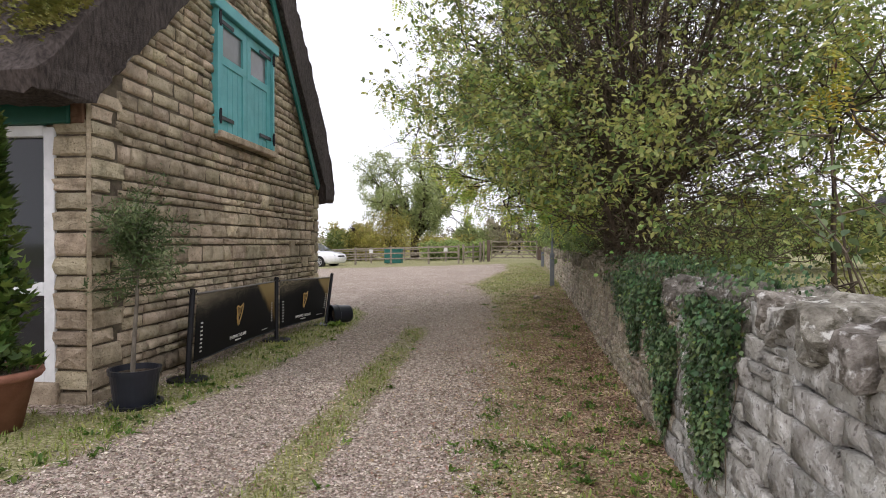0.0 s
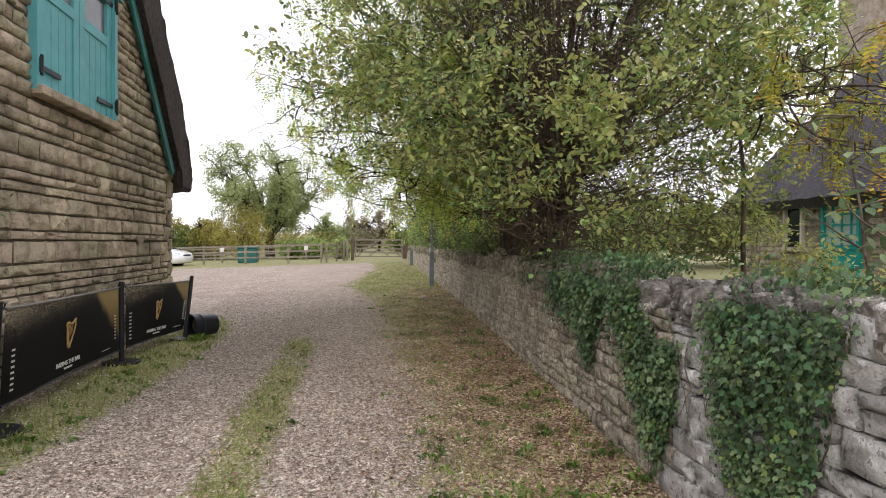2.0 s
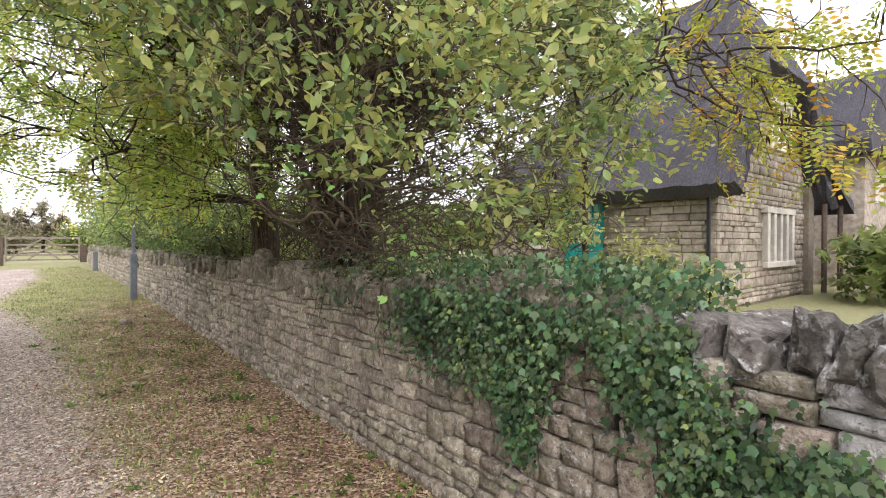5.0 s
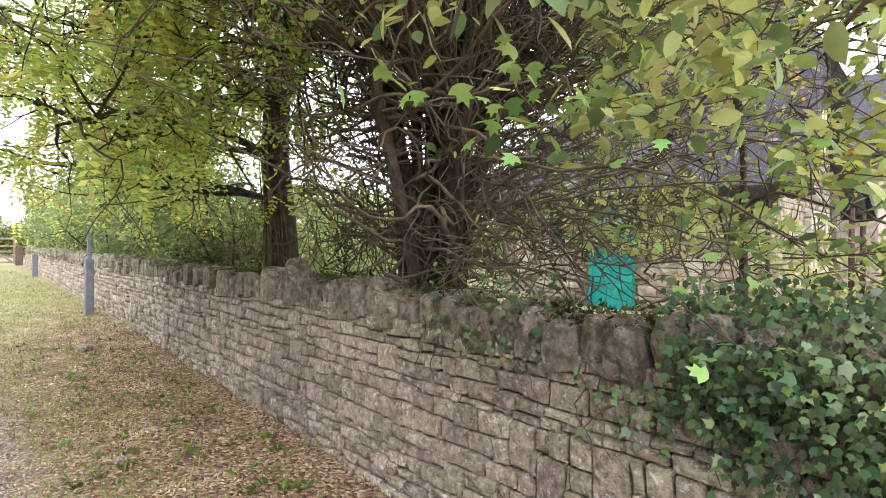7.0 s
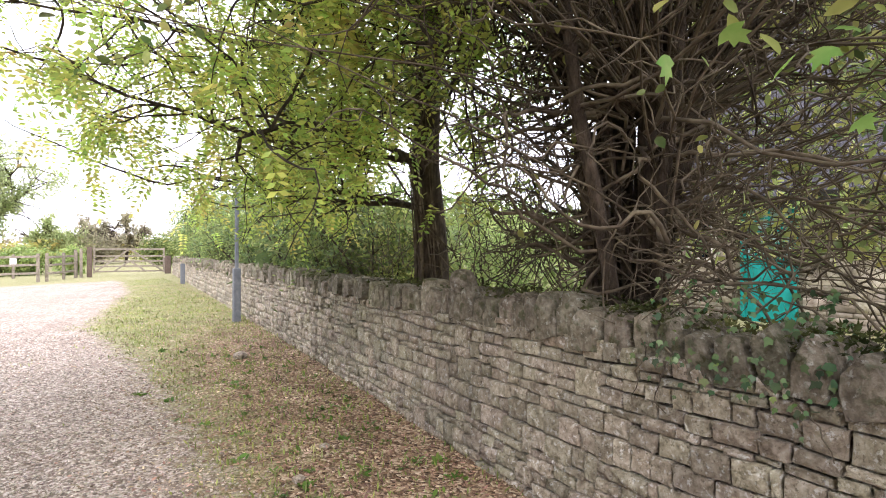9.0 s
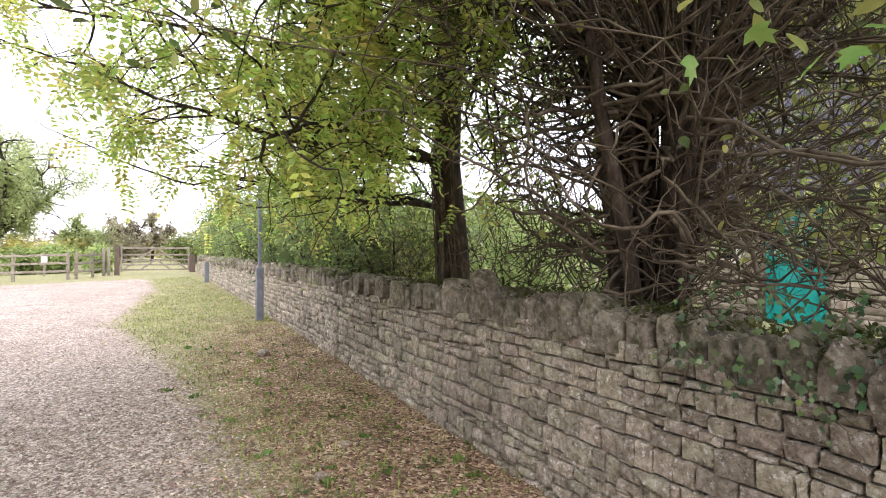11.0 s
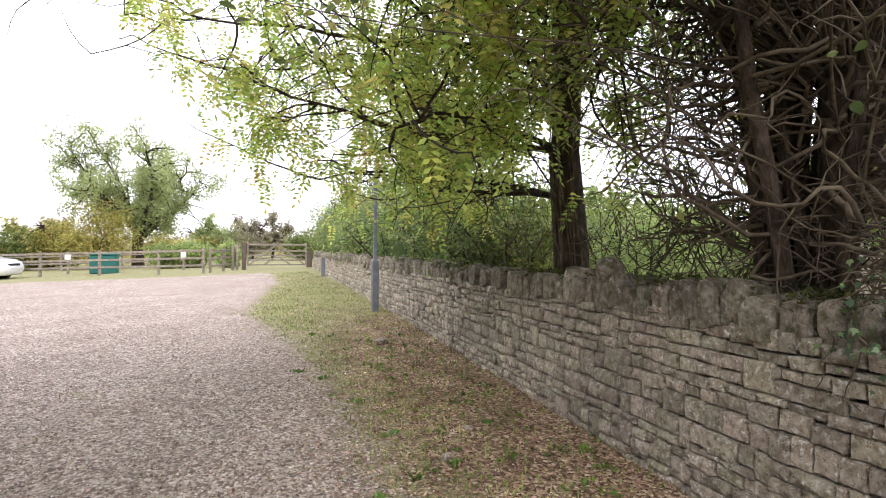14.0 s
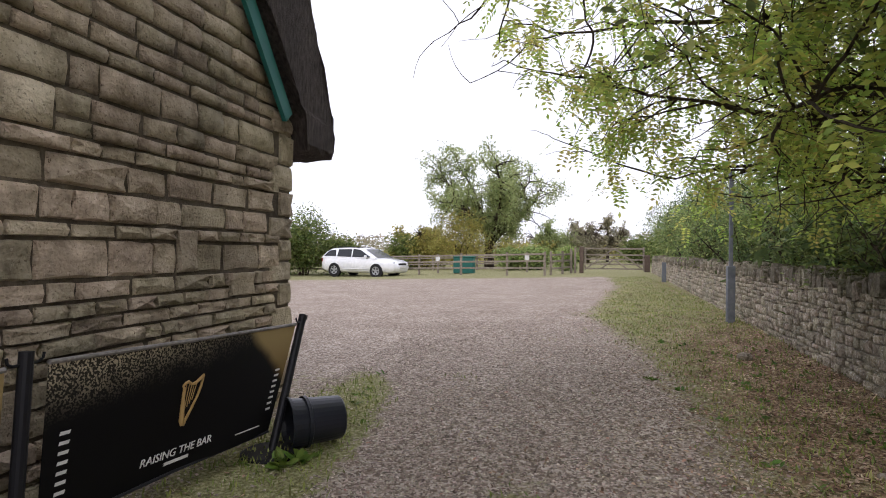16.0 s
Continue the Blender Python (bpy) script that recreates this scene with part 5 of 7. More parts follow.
# Half-glazed green door.
dr = part("door", Shape().box((CX + .035, 11.09, .42), (.05, .82, 1.14), bevel=.006), M_GREEN, cottage, "bright teal-green half-glazed door")
fr = Shape().box((CX + .02, 10.66, .95), (.11, .06, 2.0)).box((CX + .02, 11.52, .95), (.11, .06, 2.0)).box((CX + .02, 11.09, 1.93), (.11, .86, .07)).box((CX + .02, 11.09, 1.0), (.09, .80, .06))
part("frame", fr, M_GREEN, dr)
for i in range(4):
    for j in range(4):
        part("pane", Shape().box((CX + .045, 10.76 + .22 * i, 1.14 + .215 * j), (.008, .185, .18)), M_PANE_G, dr)
for i in range(3):
    part("glazing_bar", Shape().box((CX + .03, 10.87 + .22 * i, 1.46), (.03, .028, .86)), M_GREEN, dr)
    part("glazing_bar", Shape().box((CX + .028, 11.09, 1.248 + .215 * i), (.03, .80, .028)), M_GREEN, dr)
w2 = part("window", Shape().box((CX + .045, 12.33, 1.43), (.02, .42, .86)), M_GLASS, cottage, "small dark window")
part("frame", Shape().box((CX + .02, 12.08, 1.43), (.12, .05, .95)).box((CX + .02, 12.58, 1.43), (.12, .05, .95)).box((CX + .01, 12.33, .95), (.14, .56, .07)).box((CX + .01, 12.33, 1.90), (.12, .56, .07)), M_PALE, w2)
part("downpipe", Shape().tube([(CX - .05, CY0 + .12, CZ), (CX - .05, CY0 + .12, 2.0)], .035, 8), M_IRON, cottage, "dark downpipe on the corner")
# Mullioned windows in the front.
def mullioned(x0, x1, z0, z1, lights):
    c = (x0 + x1) / 2
    w = part("window", Shape().box((c, front_y(c) + .045, (z0 + z1) / 2), (x1 - x0, .02, z1 - z0), rz=math.degrees(math.atan(SK))), M_GLASS, cottage, "stone-mullioned window with dark lights")
    for i in range(lights + 1):
        x = x0 + (x1 - x0) * i / lights
        part("mullion", Shape().box((x, front_y(x) + .02, (z0 + z1) / 2), (.11, .16, z1 - z0), bevel=.01), M_PALE, w)
    for z in (z0 - .05, z1 + .05):
        part("sill" if z < z1 else "head", Shape().box((c, front_y(c) + .02, z), (x1 - x0 + .24, .18, .12), rz=math.degrees(math.atan(SK)), bevel=.01), M_PALE, w)
mullioned(9.8, 11.4, .66, 1.66, 4)
mullioned(10.0, 11.15, 3.06, 3.92, 3)
# Porch at the far end of the front, then another thatched wing and a pale house beyond.
porch = Shape()
porch.add([(12.4, 8.3, 3.05), (12.4, 10.4, 3.05), (14.0, 10.4, 2.0), (14.0, 8.3, 2.0), (12.4, 8.3, 2.75), (12.4, 10.4, 2.75), (14.05, 10.4, 1.75), (14.05, 8.3, 1.75)],
          [(0, 1, 2, 3), (7, 6, 5, 4), (3, 2, 6, 7), (0, 3, 7, 4)])
part("porch_roof", porch, M_THATCH_C, cottage)
part("porch_wall", Shape().box((13.3, 10.3, .8), (1.6, .2, 2.3)), M_OLDWOOD, cottage)
for x in (13.75, 12.75):
    part("porch_post", Shape().tube([(x, 8.5, CZ), (x, 8.5, 1.95)], .06, 8), M_OLDWOOD, cottage)
wing = thing("cottage_wing", (17.2, 9.6, CZ), "second thatched stone cottage beyond the porch", "cottage")
part("wall", Shape().box((17.0, 10.3, 1.7), (2.4, 3.4, 3.8)), M_COT_I, wing)
rf = Shape()
prof = [(15.3, 3.4), (15.2, 3.75), (16.6, 5.6), (17.2, 5.9), (17.8, 5.6), (19.0, 3.75), (18.9, 3.4)]
rf.prism(prof, "y", 8.3, 12.4)
part("roof", rf, M_THATCH_C, wing)
part("window", Shape().box((16.9, 8.59, 2.6), (.7, .05, .9)), M_PALE, wing)
hs = thing("pale_house", (29.5, 12.5, CZ), "distant pale stone house with a parapet", "house")
part("wall", Shape().box((30.5, 11.6, 2.6), (5.5, 5, 5.6)), M_PALE, hs)
part("parapet", Shape().box((30.5, 11.6, 5.5), (5.9, 5.4, .4), bevel=.04), M_PALE, hs)
part("window", Shape().box((27.72, 10.6, 3.9), (.06, 1.1, 1.3)), M_GLASS, hs)

for ob in (cottage, wing):
    ob.location.x += .30
    ob.location.y += .28

# ---- trees and shrubs ----
def limb_points(p, d, length, n, rs, wander=0.18, lift=0.0):
    """A wandering polyline that starts at p along d."""
    pts, d = [np.array(p, float)], np.array(d, float) / np.linalg.norm(d)
    for i in range(n):
        d = d + rs.normal(0, wander, 3) + np.array([0, 0, lift])
        d /= np.linalg.norm(d)
        pts.append(pts[-1] + d * length / n)
    return np.array(pts), d


class Limbs:
    """Collects tapered tubes quickly."""

    def __init__(self):
        self.V, self.F, self.n = [], [], 0

    def tube(self, pts, r0, r1, k=5):
        pts = np.asarray(pts)
        m = len(pts)
        d = np.gradient(pts, axis=0)
        d /= np.linalg.norm(d, axis=1, keepdims=True) + 1e-9
        ref = np.array([.31, .17, .93]) if abs(d[0][2]) < .9 else np.array([1., .1, 0])
        a = np.cross(d, ref)
        a /= np.linalg.norm(a, axis=1, keepdims=True) + 1e-9
        b = np.cross(d, a)
        rad = np.linspace(r0, r1, m)[:, None, None]
        t = np.arange(k) * 2 * np.pi / k
        ring = pts[:, None] + rad * (a[:, None] * np.cos(t)[None, :, None] + b[:, None] * np.sin(t)[None, :, None])
        i, j = np.meshgrid(np.arange(m - 1), np.arange(k), indexing="ij")
        f = np.stack([i * k + j, i * k + (j + 1) % k, (i + 1) * k + (j + 1) % k, (i + 1) * k + j], -1).reshape(-1, 4) + self.n
        self.V.append(ring.reshape(-1, 3)), self.F.append(f)
        self.n += m * k

    def mesh(self, name):
        me = np_mesh(name, np.concatenate(self.V), np.concatenate(self.F))
        me.shade_smooth()
        return me


FOOTWAY = np.array([(-1.5, 0.3, 1.1), (-2.1, 1.6, 1.1), (-2.15, 2.4, 1.1), (-1.95, 4.5, 1.15), (-2.0, 5.8, 1.2), (-2.2, 6.1, 1.2), (-2.5, 6.2, 1.1)])


def clear_of_walk(P, gap):
    """Which places stay clear of the footway at head height."""
    seg = np.concatenate([np.linspace(a, b, 12) for a, b in zip(FOOTWAY[:-1], FOOTWAY[1:])])
    keep = np.ones(len(P), bool)
    for e in seg[::3]:
        keep &= np.linalg.norm(P - e, axis=1) > gap
    return keep


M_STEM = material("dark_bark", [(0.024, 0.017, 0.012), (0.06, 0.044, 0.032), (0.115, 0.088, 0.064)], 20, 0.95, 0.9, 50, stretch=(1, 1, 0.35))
M_TWIG = material("brown_twigs", [(0.05, 0.037, 0.026), (0.105, 0.081, 0.055), (0.20, 0.163, 0.112)], 8, 0.9, large=0.3)
M_BUSHLEAF = leaf_material("yellow_green_leaf", [(0.27, 0.31, 0.08), (0.43, 0.45, 0.14), (0.60, 0.56, 0.24)], .3, light=.55)
M_BRIGHT = leaf_material("fresh_leaf", [(0.185, 0.26, 0.075), (0.33, 0.42, 0.14), (0.53, 0.57, 0.26)], .3, light=.5)
M_FRESH = leaf_material("lobed_leaf", [(0.16, 0.32, 0.07), (0.26, 0.46, 0.12), (0.48, 0.58, 0.22)], .3, .4, light=.4)
# Darker copy of the leaf green: the tone of leaves in shade, as colour.
M_DEEP = leaf_material("shade_green_leaf", [(0.08, 0.13, 0.048), (0.165, 0.235, 0.088), (0.29, 0.34, 0.15)], .35, .4, light=.42)
M_LOCUST = leaf_material("locust_leaflet", [(0.27, 0.41, 0.08), (0.49, 0.60, 0.14), (0.77, 0.64, 0.20)], .4, light=.65)
M_ORANGE = leaf_material("autumn_leaflet", [(0.20, 0.29, 0.05), (0.38, 0.38, 0.06), (0.55, 0.29, 0.04)], .4, light=.5)
M_HEDGE = leaf_material("hedge_leaf", [(0.08, 0.12, 0.032), (0.175, 0.225, 0.065), (0.31, 0.34, 0.12)], .4, light=.5)
M_IVY = leaf_material("ivy_leaf", [(0.035, 0.070, 0.030), (0.078, 0.135, 0.056), (0.16, 0.22, 0.10)], .6, 0.36, .15)
M_IVY_Y = leaf_material("young_ivy_leaf", [(0.07, 0.12, 0.03), (0.13, 0.19, 0.05), (0.22, 0.27, 0.09)], .5, 0.4, .25)
M_VIB = leaf_material("grey_green_leaf", [(0.07, 0.11, 0.05), (0.15, 0.21, 0.10), (0.28, 0.32, 0.13)], .35, .5, .3)
M_POD = plain("brown_pods", (0.055, 0.02, 0.014), 0.6)

def low_line(x):
    """Lowest height of the crown over the drive."""
    return 1.06 + .23 * np.clip(-np.asarray(x), 0, 3) ** 1.35


def open_air(q, gap=.85):
    """Whether a twig hangs clear of the wall's face, the drive and the footway."""
    return bool(np.all((q[:, 0] > np.array([wall_x(v) for v in q[:, 1]]) + .05) | (q[:, 2] > low_line(q[:, 0]) + .1)) and np.all(clear_of_walk(q, gap)))


def door_in_sight(x, y):
    """True to the left of the line of sight that leads from the drive to the cottage's door."""
    return (x + 2.14) / np.maximum(.1, y - 2.35) < .985


def kinked(p, d, length, rs, bend=.42):
    """A crooked twig: short straight runs with sudden turns."""
    return limb_points(p, d, length, max(4, int(length / .085)), rs, bend)


# Many-stemmed shrub tree leaning over the wall: stems fan out from one stool.
SB = np.array([0.42, 8.2, gz(1, 8.2)])
rs = np.random.RandomState(42)
twigs = Limbs()
stem_list, anchors, boughs = [], [], []
C, RAD = np.array([-.05, 7.75, 3.3]), np.array([2.45, 2.25, 3.6])
for i in range(20):
    a = 2 * np.pi * i / 20 + rs.normal(0, .2)
    lean = rs.uniform(.03, .30) if i else .08
    high = rs.uniform(4.0, 5.9)
    zz = np.linspace(-.1, high, 16)
    fan = lean * np.clip(zz - 1.25, 0, 9) ** 1.12
    near = .17 * rs.rand() ** .6
    pts = np.column_stack([SB[0] + math.cos(a) * (near + fan), SB[1] + math.sin(a) * (near * 1.2 + fan), SB[2] + zz])
    pts[:, :2] += np.cumsum(rs.normal(0, .022, (16, 2)), 0)
    one = Limbs()
    one.tube(pts, .115 if i == 0 else rs.uniform(.035, .068), .010, 8)
    stem_list.append(one)
    for j in range(4, 16):
        for _ in range(1 + (j > 6 and j % 3 == 0)):
            b = a + rs.normal(0, 1.0)
            el = rs.uniform(-.25, .8)
            d = np.array([math.cos(b) * math.cos(el), math.sin(b) * math.cos(el), math.sin(el)])
            w = (pts[j] - C) / RAD
            v = d / RAD
            reach = (-(w @ v) + math.sqrt(max(0.02, (w @ v) ** 2 - (v @ v) * (w @ w - 1)))) / (v @ v)
            if reach < .4:
                continue
            q, qd = limb_points(pts[j], d, min(reach, 2.8) * rs.uniform(.45, 1.0), 11, rs, .27, -.006)
            if not open_air(q) or (q[-1, 2] < 2.2 and not door_in_sight(q[-1, 0], q[-1, 1])):
                continue
            twigs.tube(q, rs.uniform(.008, .016), .003, 5)
            boughs.append(q)
            anchors.append(q[7:])
            for k in range(3, 12):
                for _ in range(1 + k % 2):
                    s, sd = kinked(q[k], rs.normal(0, .9, 3) + qd * .4, rs.uniform(.15, .55), rs)
                    if not open_air(s):
                        continue
                    twigs.tube(s, .0048, .0016, 3)
                    if k > 6:
                        anchors.append(s[2:])
A = np.concatenate(anchors)
bush = thing("shrub_tree", SB, "tall many-stemmed shrub with tangled grey twigs and yellowing leaves", "tree")
for one in stem_list:
    part("stem", one.mesh("stem"), M_STEM, bush)
# Kinked bare branches on the drive's side, forking into crooked twigs.
for i in range(115):
    a = rs.uniform(1.9, 5.6)
    p = SB + np.array([math.cos(a) * .35 * rs.rand(), math.sin(a) * .4 * rs.rand(), rs.uniform(.95, 3.0) - SB[2]])
    q, qd = kinked(p, np.array([math.cos(a), math.sin(a), rs.uniform(-.45, .6)]), rs.uniform(.5, 1.5), rs)
    if not open_air(q):
        continue
    twigs.tube(q, rs.uniform(.006, .016), .004, 5)
    for k in range(2, len(q), 3):
        w, _d = kinked(q[k], rs.normal(0, 1, 3) + qd * .3, rs.uniform(.15, .5), rs, .5)
        if open_air(w):
            twigs.tube(w, .0045, .0018, 3)
# Dead twigs on the wall top round the stool, and fewer along the coping.
for i in range(170):
    y = rs.normal(8.0, .75)
    p = np.array([wall_x(y) + rs.uniform(.1, .8), y, rs.uniform(.8, 1.2)])
    q, _ = limb_points(p, rs.normal(0, 1, 3) * np.array([.8, 1, .5]) + np.array([-.2, 0, .2]), rs.uniform(.3, 1.0), 7, rs, .34, .0)
    if q[:, 0].min() > wall_x(y) - .16 and q[:, 2].min() > .68:
        twigs.tube(q, .006, .002, 3)
for i in range(90):
    y = rs.uniform(8.8, 13.2)
    p = np.array([wall_x(y) + rs.uniform(.25, .8), y, rs.uniform(.8, 1.1)])
    q, _ = limb_points(p, rs.normal(0, .6, 3) + np.array([0, 0, .9]), rs.uniform(.3, 1.0), 6, rs, .2, .0)
    if q[:, 0].min() > wall_x(y) - .05 and q[:, 2].min() > .7:
        twigs.tube(q, .005, .002, 3)
# The thicket of fine bare twigs on the cottage's side.
for i in range(760):
    p = np.array([rs.uniform(.45, 3.1), rs.uniform(6.4, 9.4), .9 + 2.3 * rs.rand() ** 1.2])
    q, _ = kinked(p, rs.normal(0, 1, 3) * np.array([1, 1, .45]), rs.uniform(.4, 1.3), rs, .34)
    if open_air(q) and q[:, 2].min() > .75 and np.all(door_in_sight(q[:, 0], q[:, 1])):
        twigs.tube(q, rs.uniform(.004, .009), .0018, 3)
# Dark core: dead brown twigs between the stems, doubling as the crown's inner shadow.
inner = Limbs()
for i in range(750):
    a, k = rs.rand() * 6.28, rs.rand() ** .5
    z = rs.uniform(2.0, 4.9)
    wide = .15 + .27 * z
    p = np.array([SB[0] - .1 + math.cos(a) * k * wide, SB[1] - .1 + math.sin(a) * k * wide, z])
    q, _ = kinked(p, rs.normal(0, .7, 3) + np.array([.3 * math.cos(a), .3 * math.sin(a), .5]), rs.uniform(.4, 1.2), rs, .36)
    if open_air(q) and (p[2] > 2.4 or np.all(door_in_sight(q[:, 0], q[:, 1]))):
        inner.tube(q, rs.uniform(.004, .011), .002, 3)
part("inner_tangle", inner.mesh("inner_tangle"), M_STEM, bush, "dead brown twigs between the stems, dense and dark as the inner shadow", kind="stuff")
part("twig_tangle", twigs.mesh("twig_tangle"), M_TWIG, bush, kind="stuff")
# Leafy sprays: a thin shoot with leaves set along it.
bough_web = Limbs()


def sprays(starts, out, count, length, spread=.04):
    """Leaf places along short shoots that start at each place and run outwards, drooping."""
    got = []
    for p, d in zip(starts, out):
        q, _ = limb_points(p, d + rs.normal(0, .5, 3), length * rs.uniform(.6, 1.3), 7, rs, .16, -.06)
        if not open_air(q, .75):
            continue
        bough_web.tube(q, .0045, .0015, 3)
        m = rs.randint(int(count * .6), int(count * 1.4) + 1)
        got.append(q[rs.randint(1, 8, m)] + rs.normal(0, spread, (m, 3)))
        for _ in range(2):
            j = rs.randint(2, 7)
            w, _d = limb_points(q[j], rs.normal(0, 1, 3) + d * .6, length * rs.uniform(.3, .6), 4, rs, .2, -.05)
            if open_air(w, .75):
                bough_web.tube(w, .003, .001, 3)
                got.append(w[rs.randint(1, 5, m // 2)] + rs.normal(0, spread, (m // 2, 3)))
    return np.concatenate(got)


# The crown's rounded outline.
n = 560
u = rs.normal(0, 1, (n, 3))
u /= np.linalg.norm(u, axis=1, keepdims=True)
u[:, 2] = np.abs(u[:, 2]) - .35
starts = C + u * RAD * rs.uniform(.66, .97, (n, 1))
thin = (starts[:, 1] > 6.6) | (rs.rand(n) < np.where(np.abs(starts[:, 0] - .2) < 1.0, .12, .75))
Q = sprays(starts[thin], u[thin], 11, .55)
# Boughs that droop low over the drive.
bo = np.column_stack([rs.uniform(-1.55, .3, 120), rs.uniform(5.7, 7.0, 120), rs.uniform(1.35, 2.7, 120)])
bo = bo[door_in_sight(bo[:, 0], bo[:, 1])]
# The side towards the cottage, in paler leaf.
xx = rs.uniform(.2, 4.6, 820)
s_ = rs.uniform(.52, 1.15, 820)
bo3 = np.column_stack([xx, 2.38 + (xx + 2.14) / s_, 1.05 + 4.4 * rs.rand(820) ** 1.2])
bo3 = bo3[(bo3[:, 1] > 5.7) & (bo3[:, 1] < 10) & ((bo3[:, 2] < 3.3) | (bo3[:, 1] > 6.3)) & (door_in_sight(bo3[:, 0], bo3[:, 1]) | (bo3[:, 2] > 2.7))]
# The crown's side over the drive.
bo4 = np.column_stack([rs.uniform(-2.7, -.2, 330), rs.uniform(6.6, 9.4, 330), rs.uniform(1.7, 5.4, 330)])
bo4 = bo4[(bo4[:, 0] > -1.75 - .75 * (bo4[:, 2] - 1.75)) & ((bo4[:, 2] > 2.5) | (bo4[:, 1] < 7.3))]
bo5 = np.column_stack([rs.uniform(1.0, 4.2, 330), rs.uniform(6.2, 9.0, 330), rs.uniform(2.5, 5.4, 330)])
bo5 = bo5[(bo5[:, 0] + 2.14) / (bo5[:, 1] - 2.35) < 1.12]
# The yard side, behind the stems.
bo6 = np.column_stack([rs.uniform(-.8, 1.6, 240), rs.uniform(8.8, 10.2, 240), rs.uniform(2.1, 5.3, 240)])
bo = np.concatenate([bo, bo3, bo4, bo5, bo6])
away = bo - SB - np.array([0, 0, 1.6])
away /= np.linalg.norm(away, axis=1, keepdims=True)
for c_ in np.concatenate([bo3, bo4]):
    o_ = SB + np.array([.1, -.1, min(c_[2], 2.6) * .75])
    q, _ = limb_points(o_, c_ - o_, np.linalg.norm(c_ - o_), 9, rs, .07)
    if open_air(q) and c_[2] > 1.7 and rs.rand() < .35:
        bough_web.tube(q, .008, .002, 4)
Q2 = sprays(bo, away, 15, .5)
part("bough_web", bough_web.mesh("bough_web"), M_TWIG, bush, kind="stuff")
rho = np.linalg.norm((A - C) / RAD, axis=1)
pick = A[rs.rand(len(A)) < .13 * np.clip((rho - .5) * 2.6, .02, 1) * np.where((A[:, 1] > 7.4) & (A[:, 2] < 2.6), .25, 1)]
# Sparse yellowing leaves among the bare twigs.
low = np.column_stack([rs.uniform(-.5, 2.8, 900), rs.uniform(6.6, 9.4, 900), rs.uniform(1.0, 2.8, 900)])
low = low[door_in_sight(low[:, 0], low[:, 1]) & ((low[:, 0] > .7) | (rs.rand(900) < .25))]
P = np.concatenate([pick + rs.normal(0, .05, (len(pick), 3)), Q, Q2, low])
P = P[(P[:, 2] > low_line(P[:, 0])) & clear_of_walk(P, .72)]
sz = rs.uniform(.044, .084, len(P)) * np.where(P[:, 0] > .9, 1.15, 1.0)
tone = rs.rand(len(P)) + .25 * np.sin(P[:, 0] * 2.1 + 1) * np.sin(P[:, 1] * 1.7) * np.sin(P[:, 2] * 1.9)
for lo, hi, mat, sd in ((-9, .22, M_DEEP, 61), (.22, .58, M_BRIGHT, 62), (.58, 9, M_BUSHLEAF, 63)):
    k = (tone >= lo) & (tone < hi)
    part("crown", leaves("crown", P[k], turns(int(k.sum()), sd, .3), sz[k], LEAF_BROAD), mat, bush, kind="stuff")


pi = math.pi


# Lobed fresh leaves on low shoots that reach out of the crown.
LEAF_LOBED = (np.array([(0, 0, 0), (.05, .22, .02), (.28, .50, -.02), (.42, .24, .03), (.72, .34, -.01), (.70, .13, .03), (1, 0, -.06), (.70, -.13, .03), (.72, -.34, -.01), (.42, -.24, .03), (.28, -.50, -.02), (.05, -.22, .02)]),
              [(0, 1, 2, 3), (0, 3, 4, 5), (0, 5, 6, 7), (0, 7, 8, 9), (0, 9, 10, 11)])
shoots, LP = Limbs(), []
for c_, n_ in (((-.90, 6.28, 1.40), 26), ((-.70, 6.45, 1.52), 20), ((-1.10, 6.58, 1.42), 3), ((-.25, 6.20, 1.10), 14), ((-.30, 6.12, .80), 7), ((.0, 5.95, 1.25), 12)):
    c_ = np.array(c_)
    o_ = np.array([.2, 7.2, 1.9 if c_[2] > 1.3 else 1.3])
    q, _ = limb_points(o_, c_ - o_, np.linalg.norm(c_ - o_), 8, rs, .06)
    shoots.tube(q + (c_ - q[-1]) * np.linspace(0, 1, 9)[:, None], .006, .002, 4)
    LP.append(c_ + rs.normal(0, 1, (n_, 3)) * np.array([.13, .13, .07]))
LP = np.concatenate(LP)
part("low_growth", shoots.mesh("low_growth"), M_TWIG, bush, kind="stuff")
part("lobed_leaves", leaves("lobed_leaves", LP, turns(len(LP), 66, .35, .8), rs.uniform(.042, .068, len(LP)), LEAF_LOBED), M_FRESH, bush, "fresh green lobed leaves", kind="stuff")


# False acacias: pinnate leaves hang from the twigs.
def pinnate(P, seed, size, pairs=6):
    rs = np.random.RandomState(seed)
    n = len(P)
    R = turns(n, seed, .75, .55)
    X, Y = R[:, :, 0], R[:, :, 1]
    L = size * rs.uniform(.75, 1.25, n)
    LP, LR, LS = [], [], []
    for i in range(pairs * 2 + 1):
        s = 0 if i == pairs * 2 else (1 if i % 2 else -1)
        t = (i // 2 + .8) / (pairs + .8)
        pos = P + X * (L * t)[:, None]
        pos[:, 2] -= L * .35 * t * t
        ax = X * .45 + s * Y if s else X
        ax = ax + rs.normal(0, .12, ax.shape)
        ax /= np.linalg.norm(ax, axis=1, keepdims=True)
        nz = R[:, :, 2] + rs.normal(0, .25, ax.shape)
        ay = np.cross(nz, ax)
        ay /= np.linalg.norm(ay, axis=1, keepdims=True)
        LP.append(pos), LR.append(np.stack([ax, ay, np.cross(ax, ay)], -1)), LS.append(L * .30)
    return np.concatenate(LP), np.concatenate(LR), np.concatenate(LS)


